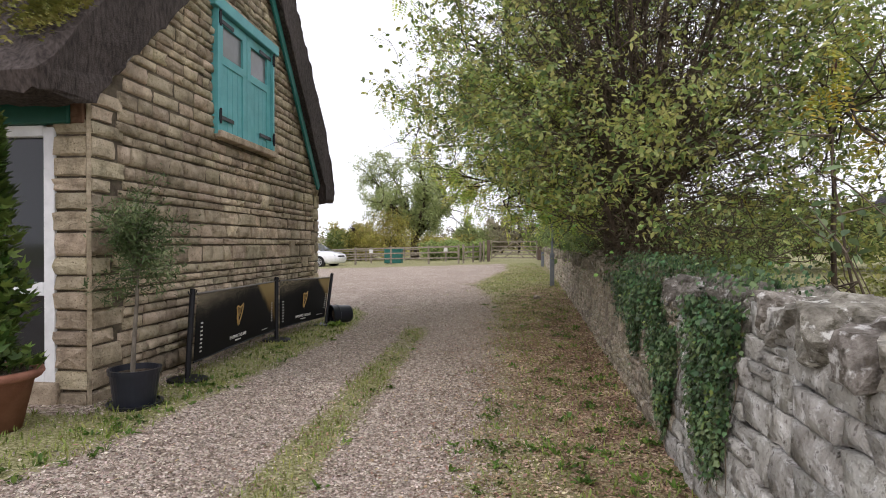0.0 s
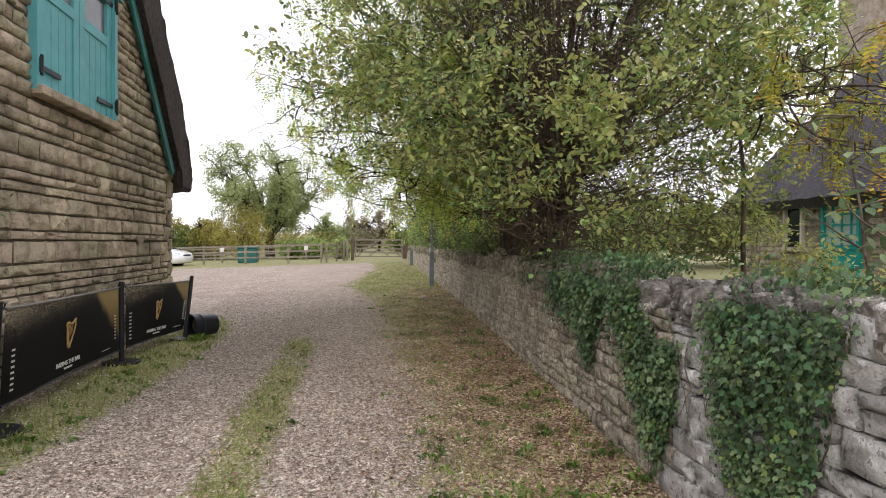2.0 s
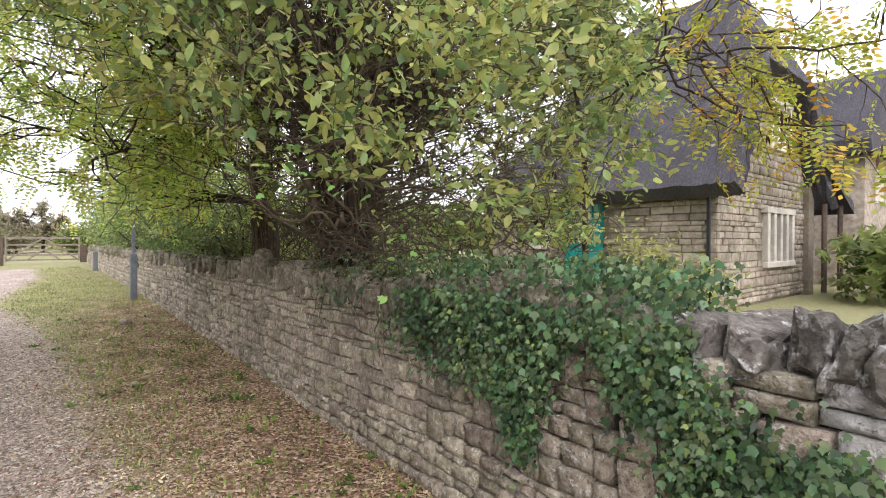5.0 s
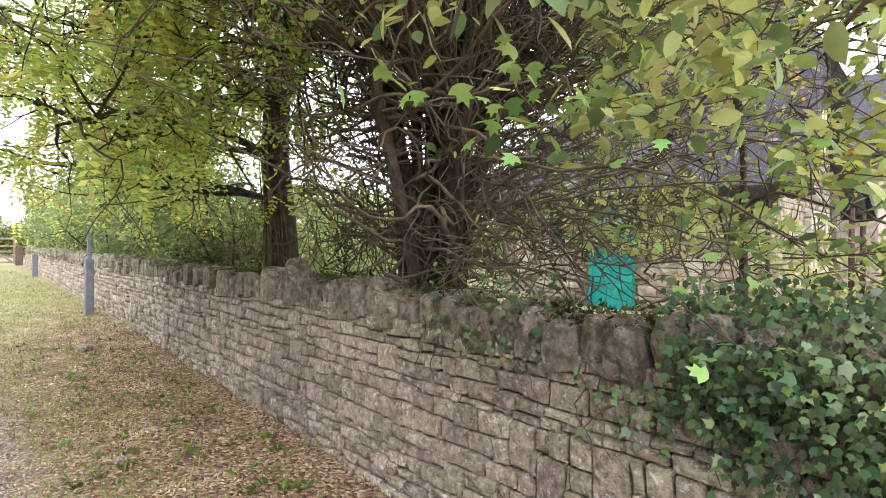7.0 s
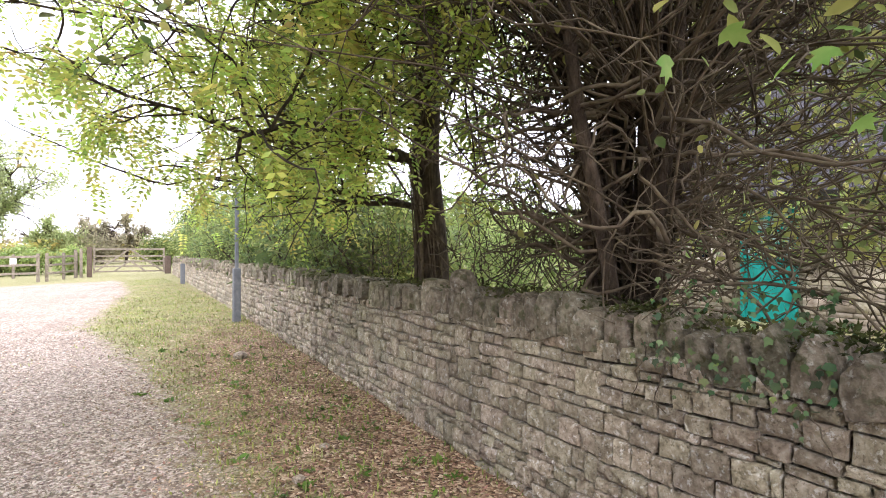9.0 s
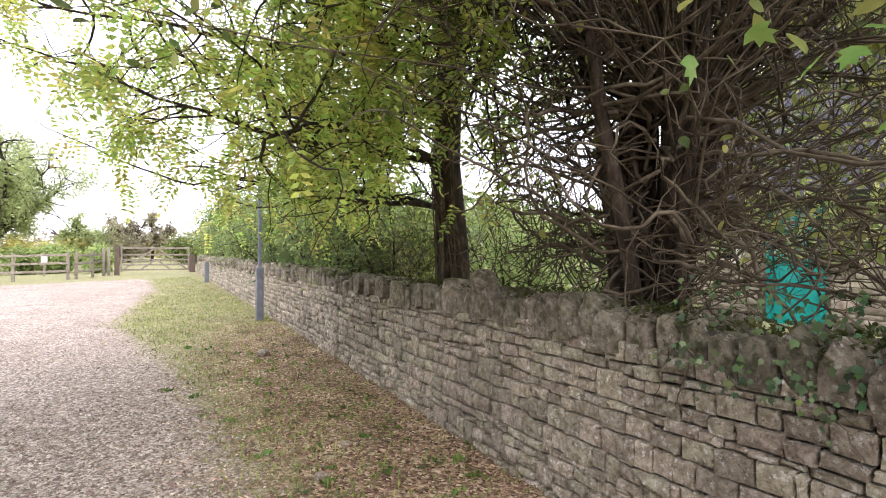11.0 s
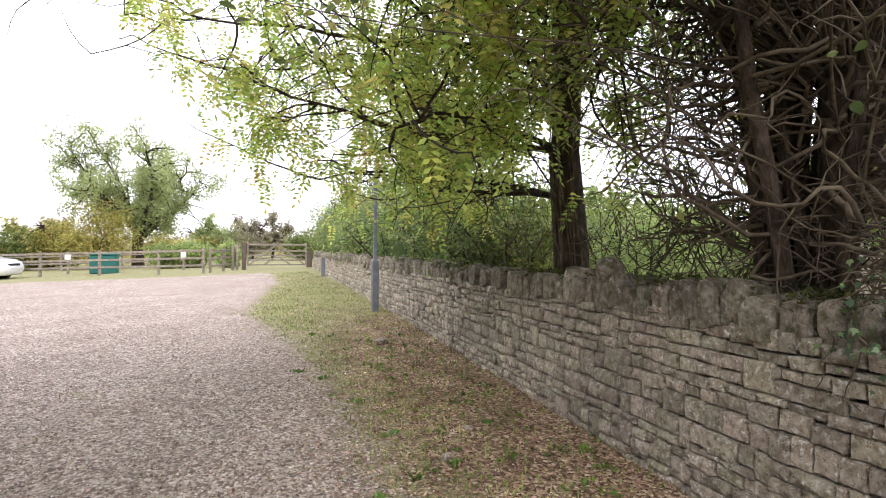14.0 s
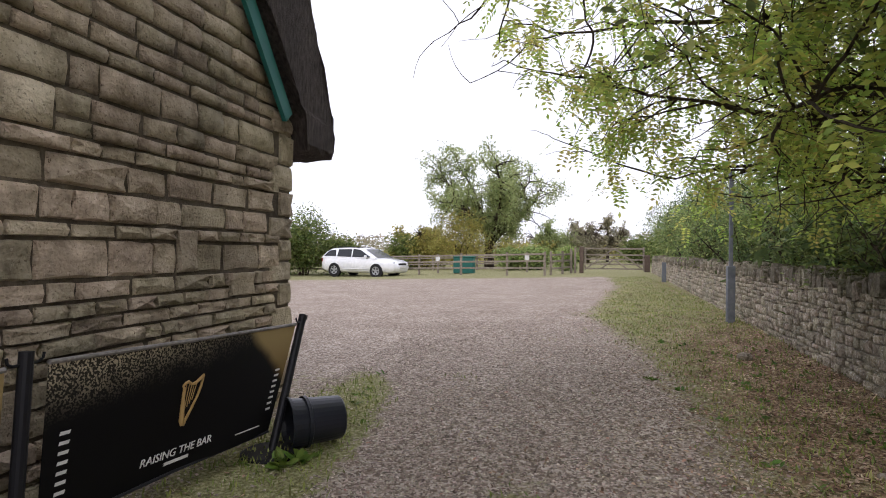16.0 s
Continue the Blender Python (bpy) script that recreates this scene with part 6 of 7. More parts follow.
def acacia(base, top_lean, height, r0, boughs, seed, label, leaf_mat, per=3, size=.2, pods=0, sparse=False, keep=.55):
    rs = np.random.RandomState(seed)
    t = thing("acacia_tree", base, label, "tree")
    tr, br = Limbs(), Limbs()
    pts, d = limb_points(base - np.array([0, 0, .15]), top_lean, height, 14, rs, .06)
    tr.tube(pts, r0 * 1.15, r0 * .3, 12)
    tips = []
    for (k, az, el, length) in boughs:
        p = pts[k]
        dirn = np.array([math.cos(az) * math.cos(el), math.sin(az) * math.cos(el), math.sin(el)])
        q, qd = limb_points(p, dirn, length, 12, rs, .10, -.02)
        if not open_air(q):
            continue
        tr.tube(q, min(r0 * .24, .012 * length), .008, 6)
        for j in range(5 if sparse else 3, 13):
            for _ in range(1 if sparse else 2):
                s, sd = limb_points(q[j], qd * .7 + rs.normal(0, .8, 3) + np.array([0, 0, -.1]), rs.uniform(.5, 1.3), 7, rs, .2, -.03)
                if not open_air(s):
                    continue
                br.tube(s, .012, .004, 4)
                tips.append(s[2:])
                for m_ in range(3, 8, 2):
                    w, _d = limb_points(s[m_], rs.normal(0, 1, 3) + sd, rs.uniform(.25, .55), 4, rs, .2, -.08)
                    br.tube(w, .005, .002, 3)
                    tips.append(w[1:])
    part("trunk", tr.mesh("trunk"), M_STEM, t)
    if r0 > .1:
        # Old ivy stems cling to the trunk.
        for i in range(16):
            a0, m_ = rs.rand() * 2 * pi, rs.randint(5, 10)
            wr = np.cumsum(rs.normal(0, .16, m_)) + a0
            rad = r0 * np.linspace(1.12, .85, m_) + .008
            cl = Limbs()
            cl.tube(pts[:m_] + np.column_stack([np.cos(wr) * rad, np.sin(wr) * rad, np.zeros(m_)]), rs.uniform(.008, .02), .005, 5)
            part("climber_stem", cl.mesh("climber_stem"), M_TWIG, t, "brown climber stem on the trunk")
    part("branchwork", br.mesh("branchwork"), M_STEM, t, kind="stuff")
    T = np.concatenate(tips)
    # Leafiest on the outside of the crown, nearly bare round the trunk.
    out = np.hypot(T[:, 0] - pts[7][0], T[:, 1] - pts[7][1])
    T = T[rs.rand(len(T)) < (keep * np.clip((out - .95) / .5, 0, 1) if sparse else keep * np.clip((out - .25) / 1.5, .12, 1))]
    T = np.repeat(T, per, 0) + rs.normal(0, .06, (len(T) * per, 3))
    T = T[clear_of_walk(T, .8) & (T[:, 2] > 1.45 - .45 * smooth(11, 12.5, T[:, 1]) + .1 * np.clip(-T[:, 0], 0, 3))]
    T = T[T[:, 0] > -2.35 - .65 * np.clip(T[:, 2] - 1.8, 0, 3)]
    LP, LR, LS = pinnate(T, seed + 1, size)
    part("crown", leaves("crown", LP, LR, LS, LEAF_SMALL), leaf_mat, t, kind="stuff")
    if pods:
        Tp = T[rs.randint(0, len(T), pods)]
        Tp = np.repeat(Tp, 4, 0) + rs.normal(0, .02, (pods * 4, 3))
        part("seed_pods", leaves("seed_pods", Tp, turns(len(Tp), seed + 5, 1.4, .2), rs.uniform(.07, .11, len(Tp)), LEAF_NARROW), M_POD, t, kind="stuff")
    return t, pts


LEAF_SMALL = (np.array([(0, 0, 0), (.5, .23, .02), (1, 0, 0), (.5, -.23, .02)]), [(0, 1, 2, 3)])
B = [(5, 2.9, .35, 2.5), (6, 3.5, .30, 2.7), (6, 2.5, .4, 2.7), (7, 4.0, .35, 2.3), (8, 3.1, .35, 2.7), (8, 2.2, .3, 2.6), (9, 3.7, .4, 2.4), (10, 2.8, .3, 2.4), (10, 1.6, .4, 2.2), (11, 4.4, .5, 2.0), (12, 3.2, .5, 2.0), (7, 1.2, .5, 2.2), (9, .4, .5, 2.0), (11, 5.4, .5, 1.8), (5, 3.3, .16, 2.3), (6, 2.2, .12, 2.0), (8, 3.35, .12, 3.3), (9, 3.05, .05, 3.4), (6, 4.5, .3, 2.2), (8, 4.9, .35, 2.0), (7, 4.3, .2, 2.4), (4, 2.5, .28, 2.4), (4, 2.05, .25, 2.6), (5, 2.75, .2, 2.7), (7, 3.0, .2, 3.2), (6, 1.8, .2, 2.6)]
acacia(np.array([.62, 10.55, gz(.62, 10.55)]), np.array([-.06, .03, 1.0]), 6.2, .155, B, 77, "false acacia with rough dark trunk and yellow-green leaflets", M_LOCUST, 2, .2, keep=.41)
B = [(9, 4.43, -.1, 1.7), (10, 5.36, -.05, 1.8), (10, 4.7, .1, 1.7), (11, 5.1, .1, 1.8)]
acacia(np.array([2.35, 7.1, gz(1, 7.1)]), np.array([-.02, -.05, 1.0]), 4.2, .032, B, 91, "smaller false acacia turning orange, with brown pods", M_ORANGE, 2, .2, pods=26, sparse=True, keep=.38)


# Shrubs: stems, twigs and leaf clumps of an uneven outline.
def shrub(at, rad, height, count, seed, mat, label, leaf=.06, name="shrub", stems_n=9, kind=LEAF_OVAL, group="", clump=22, base=0.0):
    rs = np.random.RandomState(seed)
    o = np.array([at[0], at[1], gz(at[0], at[1])])
    t = thing(name, o, label, "shrub", group)
    st = Limbs()
    ends = []
    for i in range(stems_n):
        a = rs.rand() * 2 * pi
        lean = rs.uniform(.1, .7) * rad / max(height, .1)
        q, d = limb_points(o + np.array([math.cos(a), math.sin(a), 0]) * rad * .12, np.array([math.cos(a) * lean, math.sin(a) * lean, 1]), height * rs.uniform(.6, .95), 8, rs, .12)
        st = Limbs()
        st.tube(q, .028 * min(2.0, height / 2), .006, 5)
        for j in range(2, 9):
            s, _d = limb_points(q[j], rs.normal(0, 1, 3) + np.array([0, 0, .3]), rad * rs.uniform(.25, .6), 5, rs, .25)
            st.tube(s, .01, .003, 3)
            ends.append(s[2:])
        part("stem", st.mesh("stem"), M_STEM, t)
    u = rs.normal(0, 1, (count, 3))
    u /= np.linalg.norm(u, axis=1, keepdims=True)
    lob = 1 + .22 * np.sin(3 * np.arctan2(u[:, 1], u[:, 0]) + seed) + .15 * np.sin(5 * u[:, 2] + seed)
    c = o + np.array([0, 0, base + (height - base) * .52]) + u * np.array([rad, rad, (height - base) * .5]) * (lob * rs.uniform(.55, 1.0, count))[:, None]
    c = np.concatenate([c, np.concatenate(ends)[::2]])
    P = np.repeat(c, clump, 0) + rs.normal(0, .05 + rad * .10, (len(c) * clump, 3))
    P = P[(P[:, 2] > o[2] + .03)]
    P = P[clear_of_walk(P, 1.0)]
    part("crown", leaves("crown", P, turns(len(P), seed + 7, .2), rs.uniform(.7, 1.3, len(P)) * leaf, kind), mat, t, kind="stuff")
    return t


rs = np.random.RandomState(8)
yy = 13.4
k = 0
while yy < 33:
    h = rs.uniform(2.4, 3.3) if yy > 14 else 2.2
    shrub((wall_x(yy) + rs.uniform(.75, 1.0), yy), rs.uniform(.95, 1.2), h, 120, 200 + k, (M_HEDGE, M_DEEP, M_BRIGHT)[k % 3], "dense green hedge shrub growing over the field wall", .075, "hedge_shrub", 7, group="hedge behind the wall", base=.75)
    yy += rs.uniform(1.15, 1.5)
    k += 1
# Undergrowth behind the wall, between the trunks.
for i, (x, y, rad, h, m) in enumerate(((2.3, 10.2, .8, 1.4, M_BRIGHT), (2.6, 12.4, .9, 1.9, M_BRIGHT), (4.0, 13.6, 1.1, 2.2, M_BRIGHT), (1.6, 13.0, .7, 1.7, M_BUSHLEAF), (3.4, 16.5, 1.4, 2.6, M_HEDGE), (5.5, 17, 1.5, 2.6, M_BRIGHT), (3.0, 6.9, .7, 1.3, M_BUSHLEAF))):
    shrub((x, y), rad, h, 70, 300 + i, m, "leafy undergrowth shrub behind the field wall", .07, "undergrowth_shrub", 6, group="undergrowth")
# Large-leaved shrub by the near end of the wall.
vib = thing("viburnum", (.88, 3.52, gz(0, 3.52)), "sparse shrub with large grey-green leaves on bare stems", "shrub")
st, tips = Limbs(), []
rs = np.random.RandomState(19)
for i in range(8):
    a = rs.rand() * 6.28
    q, d = limb_points(np.array([.88 + .1 * math.cos(a), 3.52 + .15 * math.sin(a), gz(0, 3.52)]), np.array([math.cos(a) * .2 - .03, math.sin(a) * .28, 1]), rs.uniform(1.3, 2.1), 9, rs, .08)
    st.tube(q, .014, .005, 5)
    for j in range(4, 10):
        for _ in range(2):
            s, _d = limb_points(q[j], rs.normal(0, 1, 3) + np.array([0, 0, .2]), rs.uniform(.2, .5), 4, rs, .15)
            st.tube(s, .006, .003, 4)
            tips.append(s[2:])
part("stem_clump", st.mesh("stem_clump"), M_TWIG, vib)
T = np.repeat(np.concatenate(tips), 2, 0)
T = T + rs.normal(0, .04, T.shape)
T = T[(rs.rand(len(T)) < .8) & (T[:, 2] > .95)]
part("crown", leaves("crown", T, turns(len(T), 20, .45, .8), rs.uniform(.055, .10, len(T)), LEAF_BROAD), M_VIB, vib, kind="stuff")

# Ivy mats on the wall.
def ivy_mat(y0, y1, n, seed, bottom, label, top=lambda y: 1.0, thick=.12):
    """Overlapping leaves on the wall's face and over its coping, thickest at the top, with woody stems."""
    rs = np.random.RandomState(seed)
    t = thing("ivy", ((wall_x(y0) + wall_x(y1)) / 2 - .03, (y0 + y1) / 2, .85), label, "ivy")
    P, S = [], []
    while len(P) < n:
        y, z = rs.uniform(y0 - .1, y1 + .1), rs.uniform(-.35, 1.02)
        e = min(y - y0, y1 - y) + rs.normal(0, .05)
        lo = bottom(y) + rs.normal(0, .05)
        if e < 0 or z < lo or z > top(y) + rs.normal(0, .04) or z < gz(wall_x(y), y) + .05:
            continue
        # Thin patches where the stone shows through.
        if math.sin(y * 11 + 2 * math.sin(z * 9)) + math.sin(z * 13 + y * 4 + seed) + rs.normal(0, .6) > 1.45 + .9 * (z > .6):
            continue
        face = wall_x(y) + BATTER * (z - .3)
        over = z > wall_top(y) + .10
        x = face - thick * rs.rand() ** 1.6 * min(1.0, .35 + z) - .01 + (rs.uniform(0, .45) if over else 0)
        P.append((x, y, z - (.03 if over and x > face + .2 else 0)))
        S.append(rs.uniform(.019, .033) * (1.45 if rs.rand() < .25 else 1))
    P = np.array(P)
    # Blades face out from the wall and hang tip down.
    n = len(P)
    X = np.column_stack([rs.normal(-.3, .3, n), rs.normal(0, .6, n), rs.normal(-.7, .4, n)])
    X /= np.linalg.norm(X, axis=1, keepdims=True)
    Z = np.column_stack([-np.ones(n), rs.normal(0, .55, n), rs.normal(.5, .5, n)])
    Y = np.cross(Z, X)
    Y /= np.linalg.norm(Y, axis=1, keepdims=True)
    R = np.stack([X, Y, np.cross(X, Y)], -1)
    old = rs.rand(n) < .12
    part("foliage", leaves("foliage", P[~old], R[~old], np.array(S)[~old], LEAF_IVY), M_IVY, t, kind="stuff")
    part("young_leaves", leaves("young_leaves", P[old] + np.array([-.012, 0, 0]), R[old], np.array(S)[old] * .8, LEAF_IVY), M_IVY_Y, t, "paler young ivy leaves", kind="stuff")
    vines = Limbs()
    for i in range(16 if n > 500 else 3):
        y = rs.uniform(y0, y1)
        z1 = min(wall_top(y) + .05, top(y))
        z0_ = max(bottom(y) - .14, gz(wall_x(y), y) + .02)
        if z1 - z0_ < .2:
            continue
        zz = np.linspace(z1, z0_, 9)
        wy = y + np.cumsum(rs.normal(0, .03, 9))
        vines.tube(np.column_stack([[wall_x(v) + BATTER * (q - .3) - .018 for v, q in zip(wy, zz)], wy, zz]), .0042, .002, 4)
    part("vine_web", vines.mesh("vine_web"), M_TWIG, t, kind="stuff")
    return t


ivy_mat(4.12, 6.42, 10500, 71, lambda y: lerp(y, [(4.1, .55), (4.16, .1), (4.22, -.08), (4.3, -.16), (4.5, -.12), (4.62, .1), (4.75, .33), (4.86, .42), (4.96, .5), (5.06, .7), (5.18, .68), (5.27, .4), (5.33, .16), (5.47, .16), (5.56, .38), (5.75, .45), (5.9, .43), (6.2, .46), (6.3, .6), (6.42, .8)]),
        "dark green ivy hanging over the field wall", lambda y: lerp(y, [(4.1, .5), (4.45, .56), (4.62, .62), (4.7, 1.0), (6.5, .98)]), .14)
ivy_mat(3.02, 3.88, 4600, 72, lambda y: lerp(y, [(3.0, .85), (3.06, .6), (3.12, .3), (3.18, .05), (3.3, -.08), (3.55, -.06), (3.68, .05), (3.76, .18), (3.84, .5), (3.9, .8)]), "thick dark ivy covering the near end of the wall", lambda y: lerp(y, [(2.9, .86), (3.3, .97), (3.8, .95), (3.9, .8)]), .12)
ivy_mat(6.95, 7.7, 260, 73, lambda y: .60, "thin ivy sprig trailing over the coping")
ivy_mat(6.35, 6.75, 120, 74, lambda y: .50, "small ivy tuft creeping out under the coping", lambda y: .66, .03)


# ---- distance: trees, bushes and hedgerows beyond the yard ----
# Willow and rusty leaf are lightened: distance haze is mixed into their colour.
M_FARLEAF = leaf_material("hazy_willow_leaf", [(0.25, 0.31, 0.12), (0.38, 0.44, 0.19), (0.52, 0.56, 0.28)], .2, light=.55)
M_FARYEL = leaf_material("yellowing_leaf", [(0.28, 0.27, 0.07), (0.45, 0.41, 0.12), (0.58, 0.51, 0.2)], .35, light=.55)
M_FARBROWN = leaf_material("hazy_rusty_leaf", [(0.22, 0.195, 0.125), (0.36, 0.33, 0.21), (0.48, 0.45, 0.31)], .35, light=.5)


def far_tree(at, height, spread, seed, mat, label, trunk_r=.3, fork=2, leaf=.3, n_leaf=9, lean=0.0):
    rs = np.random.RandomState(seed)
    o = np.array([at[0], at[1], gz(*at)])
    t = thing("tree", o, label, "tree", "far trees")
    tr, ends = Limbs(), []
    trunk, d = limb_points(o - np.array([0, 0, .2]), np.array([lean, 0, 1]), height * .24, 4, rs, .05)
    tr.tube(trunk, trunk_r, trunk_r * .8, 9)
    for i in range(fork + 4):
        a = 2 * pi * i / (fork + 4) + rs.rand() * .5
        el = rs.uniform(.45, 1.3)
        p = trunk[rs.randint(3, 5)]
        q, qd = limb_points(p, np.array([math.cos(a) * math.cos(el) * spread / height * 1.15, math.sin(a) * math.cos(el), math.sin(el)]), height * rs.uniform(.45, .72), 9, rs, .10)
        tr.tube(q, trunk_r * .5, .04, 6)
        for j in range(2, 10):
            for _ in range(3):
                s, sd = limb_points(q[j], rs.normal(0, .8, 3) + qd * .7, height * rs.uniform(.10, .24), 6, rs, .2)
                tr.tube(s, .05, .015, 4)
                ends.append(s[2:])
                for k in range(2, 7, 2):
                    w, _d = limb_points(s[k], rs.normal(0, 1, 3) + sd, height * rs.uniform(.04, .10), 3, rs, .2)
                    tr.tube(w, .016, .006, 3)
                    ends.append(w[1:])
    part("trunk", tr.mesh("trunk"), M_STEM, t)
    E_ = np.concatenate(ends)
    E_ = E_[np.sin(E_[:, 0] * 1.3 + seed) + np.sin(E_[:, 2] * 1.7) + np.sin(E_[:, 1] * 1.1) > -1.25]
    P = np.repeat(E_, n_leaf, 0) + rs.normal(0, height * .02, (len(E_) * n_leaf, 3))
    part("crown", leaves("crown", P, turns(len(P), seed + 1, .3), rs.uniform(.6, 1.3, len(P)) * leaf, LEAF_OVAL), mat, t, kind="stuff")
    return t


far_tree((-8.6, 48), 9.6, 9.0, 401, M_FARLEAF, "old spreading willow with grey-green leaves beyond the paddock", .40, 4, .20, 13, .0)
far_tree((-1.2, 62), 4.8, 3.4, 402, M_FARBROWN, "thin rusty-leaved tree at the field edge", .14, 2, .26, 4)
far_tree((0.6, 63), 4.9, 3.6, 403, M_FARBROWN, "half-bare tree at the field edge", .15, 2, .26, 3)
far_tree((-4.6, 60), 4.4, 3.0, 404, M_FARLEAF, "small open tree at the field edge", .14, 2, .26, 4)
far_tree((-13.4, 47), 3.9, 3.0, 405, M_FARYEL, "small yellowing tree beside the bushes", .14, 2, .26, 5)
far_tree((-24.5, 52), 4.0, 3.4, 406, M_FARBROWN, "thin brown tree above the hedgerow", .14, 2, .3, 4)
for i, (x, y, rad, h, m, lab) in enumerate(((-9.9, 44, 1.9, 3.75, M_FARYEL, "rounded golden-yellow bush beyond the fence"), (-12.6, 46, 1.7, 2.5, M_FARYEL, "low yellow-green bush beyond the fence"), (-14.4, 46.5, 1.6, 2.4, M_HEDGE, "dark green bush beyond the fence"), (-6.6, 45.5, 1.3, 1.75, M_FARYEL, "low yellowing bush beyond the fence"), (-3.6, 60, 2.1, 2.9, M_FARLEAF, "dark rounded bush beyond the gate"), (-1.9, 60, 1.7, 2.6, M_FARBROWN, "rust-coloured bush beyond the gate"),
                                            (-17.2, 35.4, 1.9, 3.5, M_HEDGE, "tall green bush beside the yard"), (-19.3, 36, 2.0, 3.0, M_HEDGE, "green bush beside the yard"), (-21.8, 36.6, 2.2, 3.2, M_FARYEL, "yellow-green bush beside the yard"), (-15.6, 36.8, 1.1, 2.0, M_HEDGE, "low bush beside the yard"), (-4.9, 40.2, .9, 1.4, M_BRIGHT, "fresh green shrub behind the fence"), (-6.2, 40.4, .7, 1.3, M_BRIGHT, "fresh green shrub behind the fence"), (-2.9, 38.3, .6, 1.2, M_BRIGHT, "fresh green shrub beside the gate"), (2.4, 50, 1.8, 1.9, M_HEDGE, "bush beyond the gate"), (4.6, 46, 2.4, 3.4, M_HEDGE, "bush beyond the gate"))):
    shrub((x, y), rad, h, int(90 * rad ** 1.3 + 60), 430 + i, m, lab, .16, "bush", 8, group="far bushes", clump=20)


# Hedgerows and woods: many small clumps in long uneven banks.
def hedgerow(pts, height, depth, seed, mat, label, n):
    rs = np.random.RandomState(seed)
    pts = np.array(pts, float)
    seg = np.linalg.norm(np.diff(pts, axis=0), axis=1)
    s = np.concatenate([[0], np.cumsum(seg)])
    t = rs.rand(n) * s[-1]
    x, y = np.interp(t, s, pts[:, 0]), np.interp(t, s, pts[:, 1])
    hh = height * (.72 + .28 * np.sin(t * .21 + seed) * np.sin(t * .083) + .16 * np.sin(t * .9))
    P = np.column_stack([x + rs.normal(0, depth, n), y + rs.normal(0, depth, n), ground_z(x, y) + hh * np.sqrt(rs.rand(n))])
    ob = tagged(part("hedgerow", leaves("hedgerow", P, turns(n, seed + 1, .1), rs.uniform(.6, 1.5, n) * height * .16, LEAF_SPRAY), mat), label, "hedge", kind="stuff")
    return ob


hedgerow([(-60, 64), (-34, 56), (-20, 54), (-8, 56), (3, 66), (14, 70), (40, 66)], 1.9, .9, 501, M_FARYEL, "mixed autumn hedgerow beyond the paddock", 9000)
hedgerow([(-90, 96), (-50, 84), (-20, 90), (10, 96), (60, 90)], 3.4, 2.0, 502, M_FARBROWN, "brown-green far hedgerow", 7000)
hedgerow([(-260, 190), (-120, 170), (-30, 190), (60, 200), (200, 180)], 6.5, 4.0, 503, M_FARBROWN, "distant wooded ridge", 9000)
hedgerow([(6, 22), (14, 24), (24, 26), (44, 22), (60, 10)], 3.2, 1.2, 504, M_HEDGE, "garden hedge behind the cottage", 7000)
hedgerow([(11.5, 7.2), (14.5, 7.0), (19, 6.4), (26, 5.4)], 1.7, .5, 505, M_HEDGE, "rounded garden shrubs before the porch", 7000)
hedgerow([(1.6, 14), (2.2, 20), (3.0, 28), (3.5, 36)], 2.0, .5, 506, M_DEEP, "shaded growth behind the hedge", 6000)
hedgerow([(-26, 30), (-27, 24), (-26, 14), (-24, 4)], 3.0, 1.0, 507, M_HEDGE, "hedge at the yard's edge", 6000)


# ---- loose things on the ground ----
def scatter(n, x0, x1, y0, y1, seed, want):
    rs = np.random.RandomState(seed)
    x, y = rs.uniform(x0, x1, n), y0 + (y1 - y0) * rs.rand(n) ** 1.35
    keep = rs.rand(n) < want(x, y)
    return x[keep], y[keep], rs


def lay_on(x, y, lift=0.004):
    return np.column_stack([x, y, ground_z(x, y) + 0.012 * wobble(x, y, 5.0, 3) + 0.006 * wobble(x, y, 17.0, 4) + lift])


M_LITTER = leaf_material("fallen_leaf", [(0.13, 0.076, 0.048), (0.34, 0.225, 0.145), (0.62, 0.50, 0.36)], .55, .7, .1)
M_BLADE = leaf_material("grass_blade", [(0.125, 0.175, 0.04), (0.25, 0.30, 0.075), (0.42, 0.41, 0.16)], .35, .6, .3)
M_PEBBLE = material("gravel_stone", [(0.16, 0.12, 0.09), (0.38, 0.31, 0.25), (0.62, 0.56, 0.49)], 30, 0.9, vary=.55, by="island", large=.1)
M_WEED = leaf_material("weed_leaf", [(0.05, 0.10, 0.015), (0.11, 0.19, 0.03), (0.2, 0.28, 0.06)], .3)

x, y, rs = scatter(140000, -3.2, .5, 0.8, 27, 31, lambda x, y: np.clip(leaf_mask(x, y) * 1.1 + .24 * verge_mask(x, y) + .03, 0, 1) * (x < np.interp(y, [r_[0] for r_ in WALL_LINE], [r_[1] for r_ in WALL_LINE]) + .02))
P = lay_on(x, y, .008)
fl = leaves("fallen_leaves", P, turns(len(P), 32, 0, .55), rs.uniform(.014, .038, len(P)), LEAF_OVAL)
tagged(part("fallen_leaves", fl, M_LITTER), "brown fallen leaves along the wall and verge", "fallen leaves", kind="stuff")
x, y, rs = scatter(9000, -4.5, -.5, 0.8, 16, 33, lambda x, y: .25 * np.ones_like(x))
P = lay_on(x, y, .006)
tagged(part("strewn_leaves", leaves("strewn_leaves", P, turns(len(P), 34, 0, .4), rs.uniform(.016, .042, len(P)), LEAF_OVAL), M_LITTER), "stray dry leaves strewn over the gravel", "fallen leaves", kind="stuff")
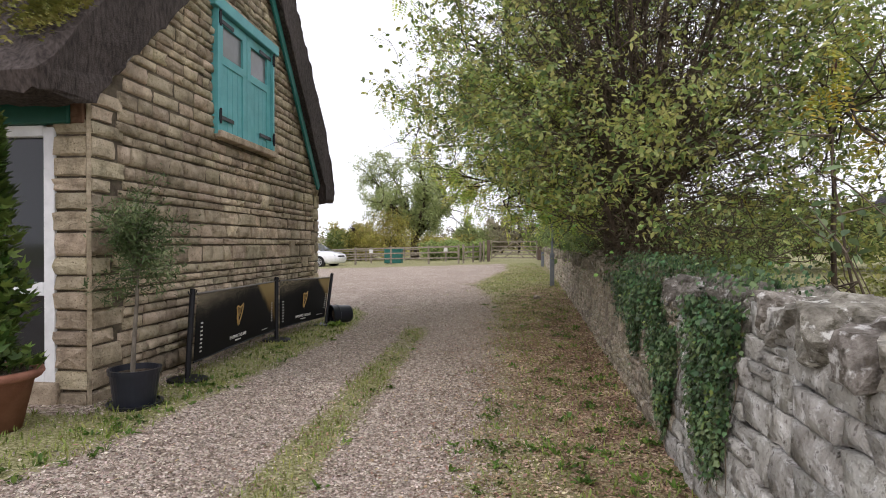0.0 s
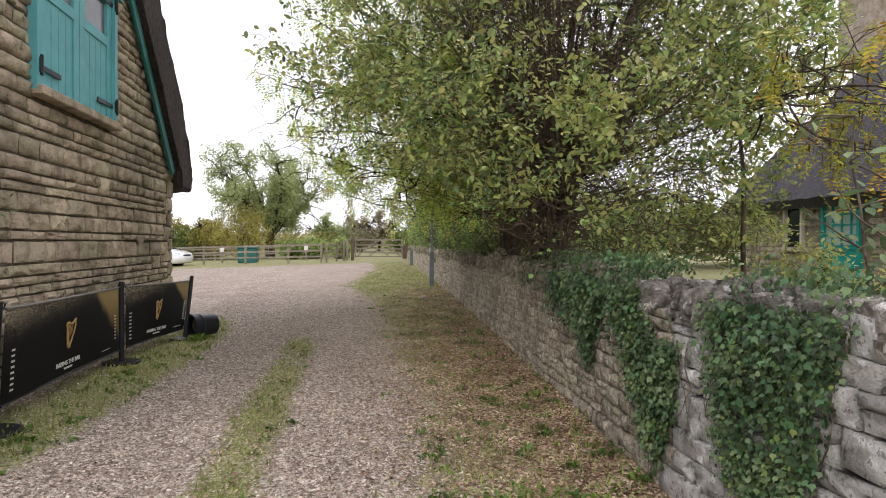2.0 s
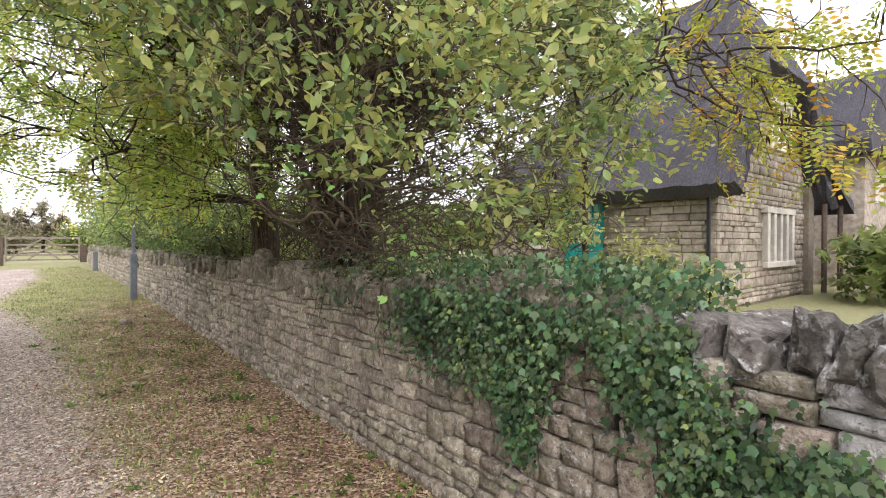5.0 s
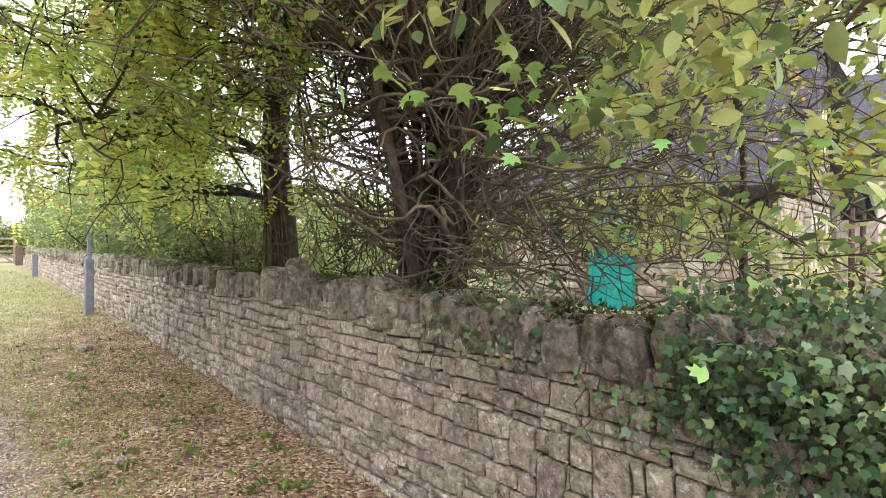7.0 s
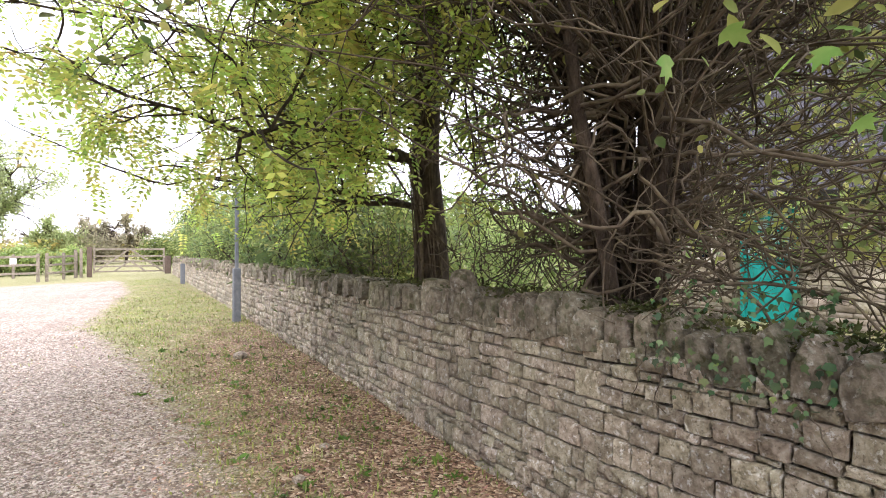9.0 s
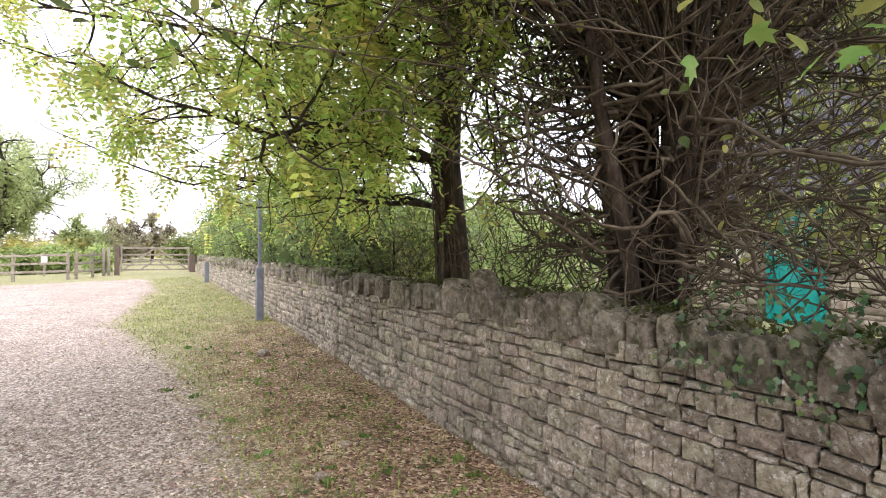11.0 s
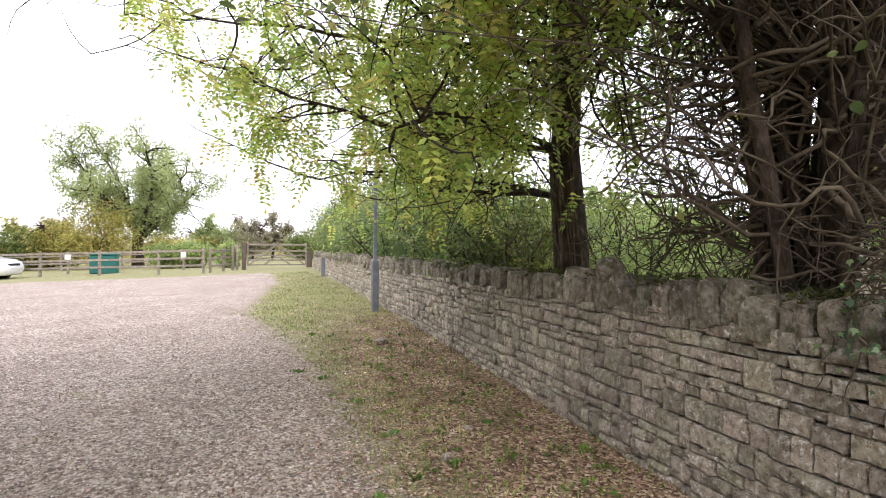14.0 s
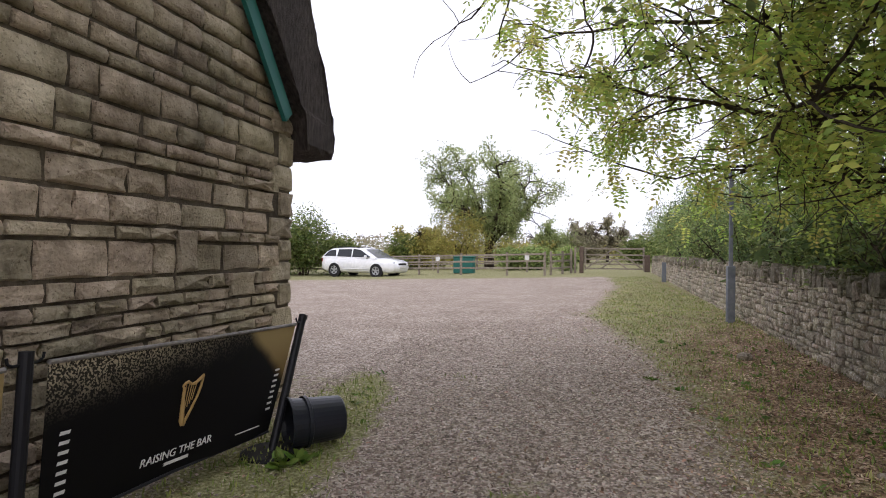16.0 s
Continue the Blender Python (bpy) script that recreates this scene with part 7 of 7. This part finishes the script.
x, y, rs = scatter(165000, -5.2, .3, 0.8, 30, 35, lambda x, y: np.clip((verge_mask(x, y) - .25) * .95 + .25 * (wobble(x, y, 4.0, 9)), 0, 1) * (1 - .55 * leaf_mask(x, y)) * (1 - .6 * smooth(14, 26, y)) * (x < np.interp(y, [r_[0] for r_ in WALL_LINE], [r_[1] for r_ in WALL_LINE]) + .02) * ((x > -4.7) | (y < 4.6)))
P = lay_on(x, y, -.004)
tagged(part("grass", leaves("grass", P, turns(len(P), 36, -.95, .75), rs.uniform(.025, .065, len(P)), LEAF_NARROW), M_BLADE), "short rough grass on the verges and middle strip", "grass", kind="stuff")
# Gravel stones: small eight-sided chips.
x, y, rs = scatter(185000, -4.8, -1.0, 1.0, 17, 37, lambda x, y: np.clip(1.05 - verge_mask(x, y), .06, 1) * smooth(19, 8, y))
P = lay_on(x, y, .002)
chip = (np.array([(.5, 0, 0), (0, .42, .05), (-.5, .05, 0), (0, -.4, 0), (.05, 0, .3), (0, 0, -.3)]), [(0, 1, 4), (1, 2, 4), (2, 3, 4), (3, 0, 4)])
tagged(part("gravel", leaves("gravel", P, turns(len(P), 38, 0, .5), rs.uniform(.009, .029, len(P)), chip), M_PEBBLE), "loose pinkish limestone gravel", "gravel", kind="stuff")
# Broad-leaved weeds and grass tufts.
x, y, rs = scatter(2400, -4.4, -.2, 1.5, 14, 39, lambda x, y: np.clip(verge_mask(x, y) * (.25 + .55 * smooth(7, 4.5, y)), 0, 1) * (np.abs(x + 2.9) > .2))
C_ = lay_on(x, y)
P = np.repeat(C_, 9, 0)
P[:, :2] += rs.normal(0, .022, (len(P), 2))
tagged(part("weeds", leaves("weeds", P, turns(len(P), 40, -.35, .6), rs.uniform(.025, .065, len(P)), LEAF_OVAL), M_WEED), "small green weeds in the verge", "weeds", kind="stuff")
# A dock plant at the foot of the leaning banner post.
rs = np.random.RandomState(77)
P = np.repeat(lay_on(np.array([-4.08, -4.02, -4.15]), np.array([9.22, 9.30, 9.28])), 16, 0)
P[:, :2] += rs.normal(0, .02, (len(P), 2))
tagged(part("dock_plant", leaves("dock_plant", P, turns(len(P), 78, -.3, .7), rs.uniform(.07, .13, len(P)), LEAF_OVAL), M_WEED), "low green dock plant beside a banner post", "plant")
# Moss cushions on the coping and on the barn thatch.
M_MOSS = leaf_material("moss", [(0.028, 0.036, 0.010), (0.06, 0.07, 0.018), (0.12, 0.12, 0.04)], .3, .9, .1)
rs = np.random.RandomState(41)
P = []
for i in range(260):
    yc = rs.uniform(6.3, 20)
    for _ in range(26):
        yv = yc + rs.normal(0, .05)
        P.append((wall_x(yv) + rs.uniform(.05, .42), yv, wall_top(yv) + rs.uniform(.08, .17)))
P = np.array(P)
tagged(part("moss", leaves("moss", P, turns(len(P), 42, -.5, .8), rs.uniform(.02, .045, len(P)), LEAF_SPRAY), M_MOSS), "moss cushions on the wall's coping", "moss", kind="stuff")
P = []
for i in range(110):
    xc, yc = -4.72 - 2.6 * rs.rand() ** 1.6, rs.uniform(4.25, 5.5)
    for _ in range(50):
        xv, yv = xc + rs.normal(0, .09), yc + rs.normal(0, .09)
        P.append((xv, yv, lerp(yv, outer[1:7]) + .05))
P = np.array(P)
M_ROOFMOSS = leaf_material("roof_moss", [(0.10, 0.11, 0.025), (0.21, 0.21, 0.05), (0.34, 0.32, 0.10)], .3, .9, .1)
tagged(part("roof_moss", leaves("roof_moss", P, turns(len(P), 43, -.3, .6), rs.uniform(.03, .07, len(P)), LEAF_SPRAY), M_ROOFMOSS), "yellow-green moss patches on the barn thatch", "moss", kind="stuff")
# Two loose stones and a drain cover in the verge.
for x, y, s in ((-.63, 12.95, .11), (-.80, 9.7, .05), (-1.1, 9.3, .05)):
    st_ = tagged(part("loose_stone", Shape().box((x, y, gz(x, y) + s * .25), (s * 1.4, s, s * .7), rz=40 * s * 10, rx=8, bevel=s * .18), M_WALL_I), "loose limestone lump lying on the verge", "stone", "loose stones")
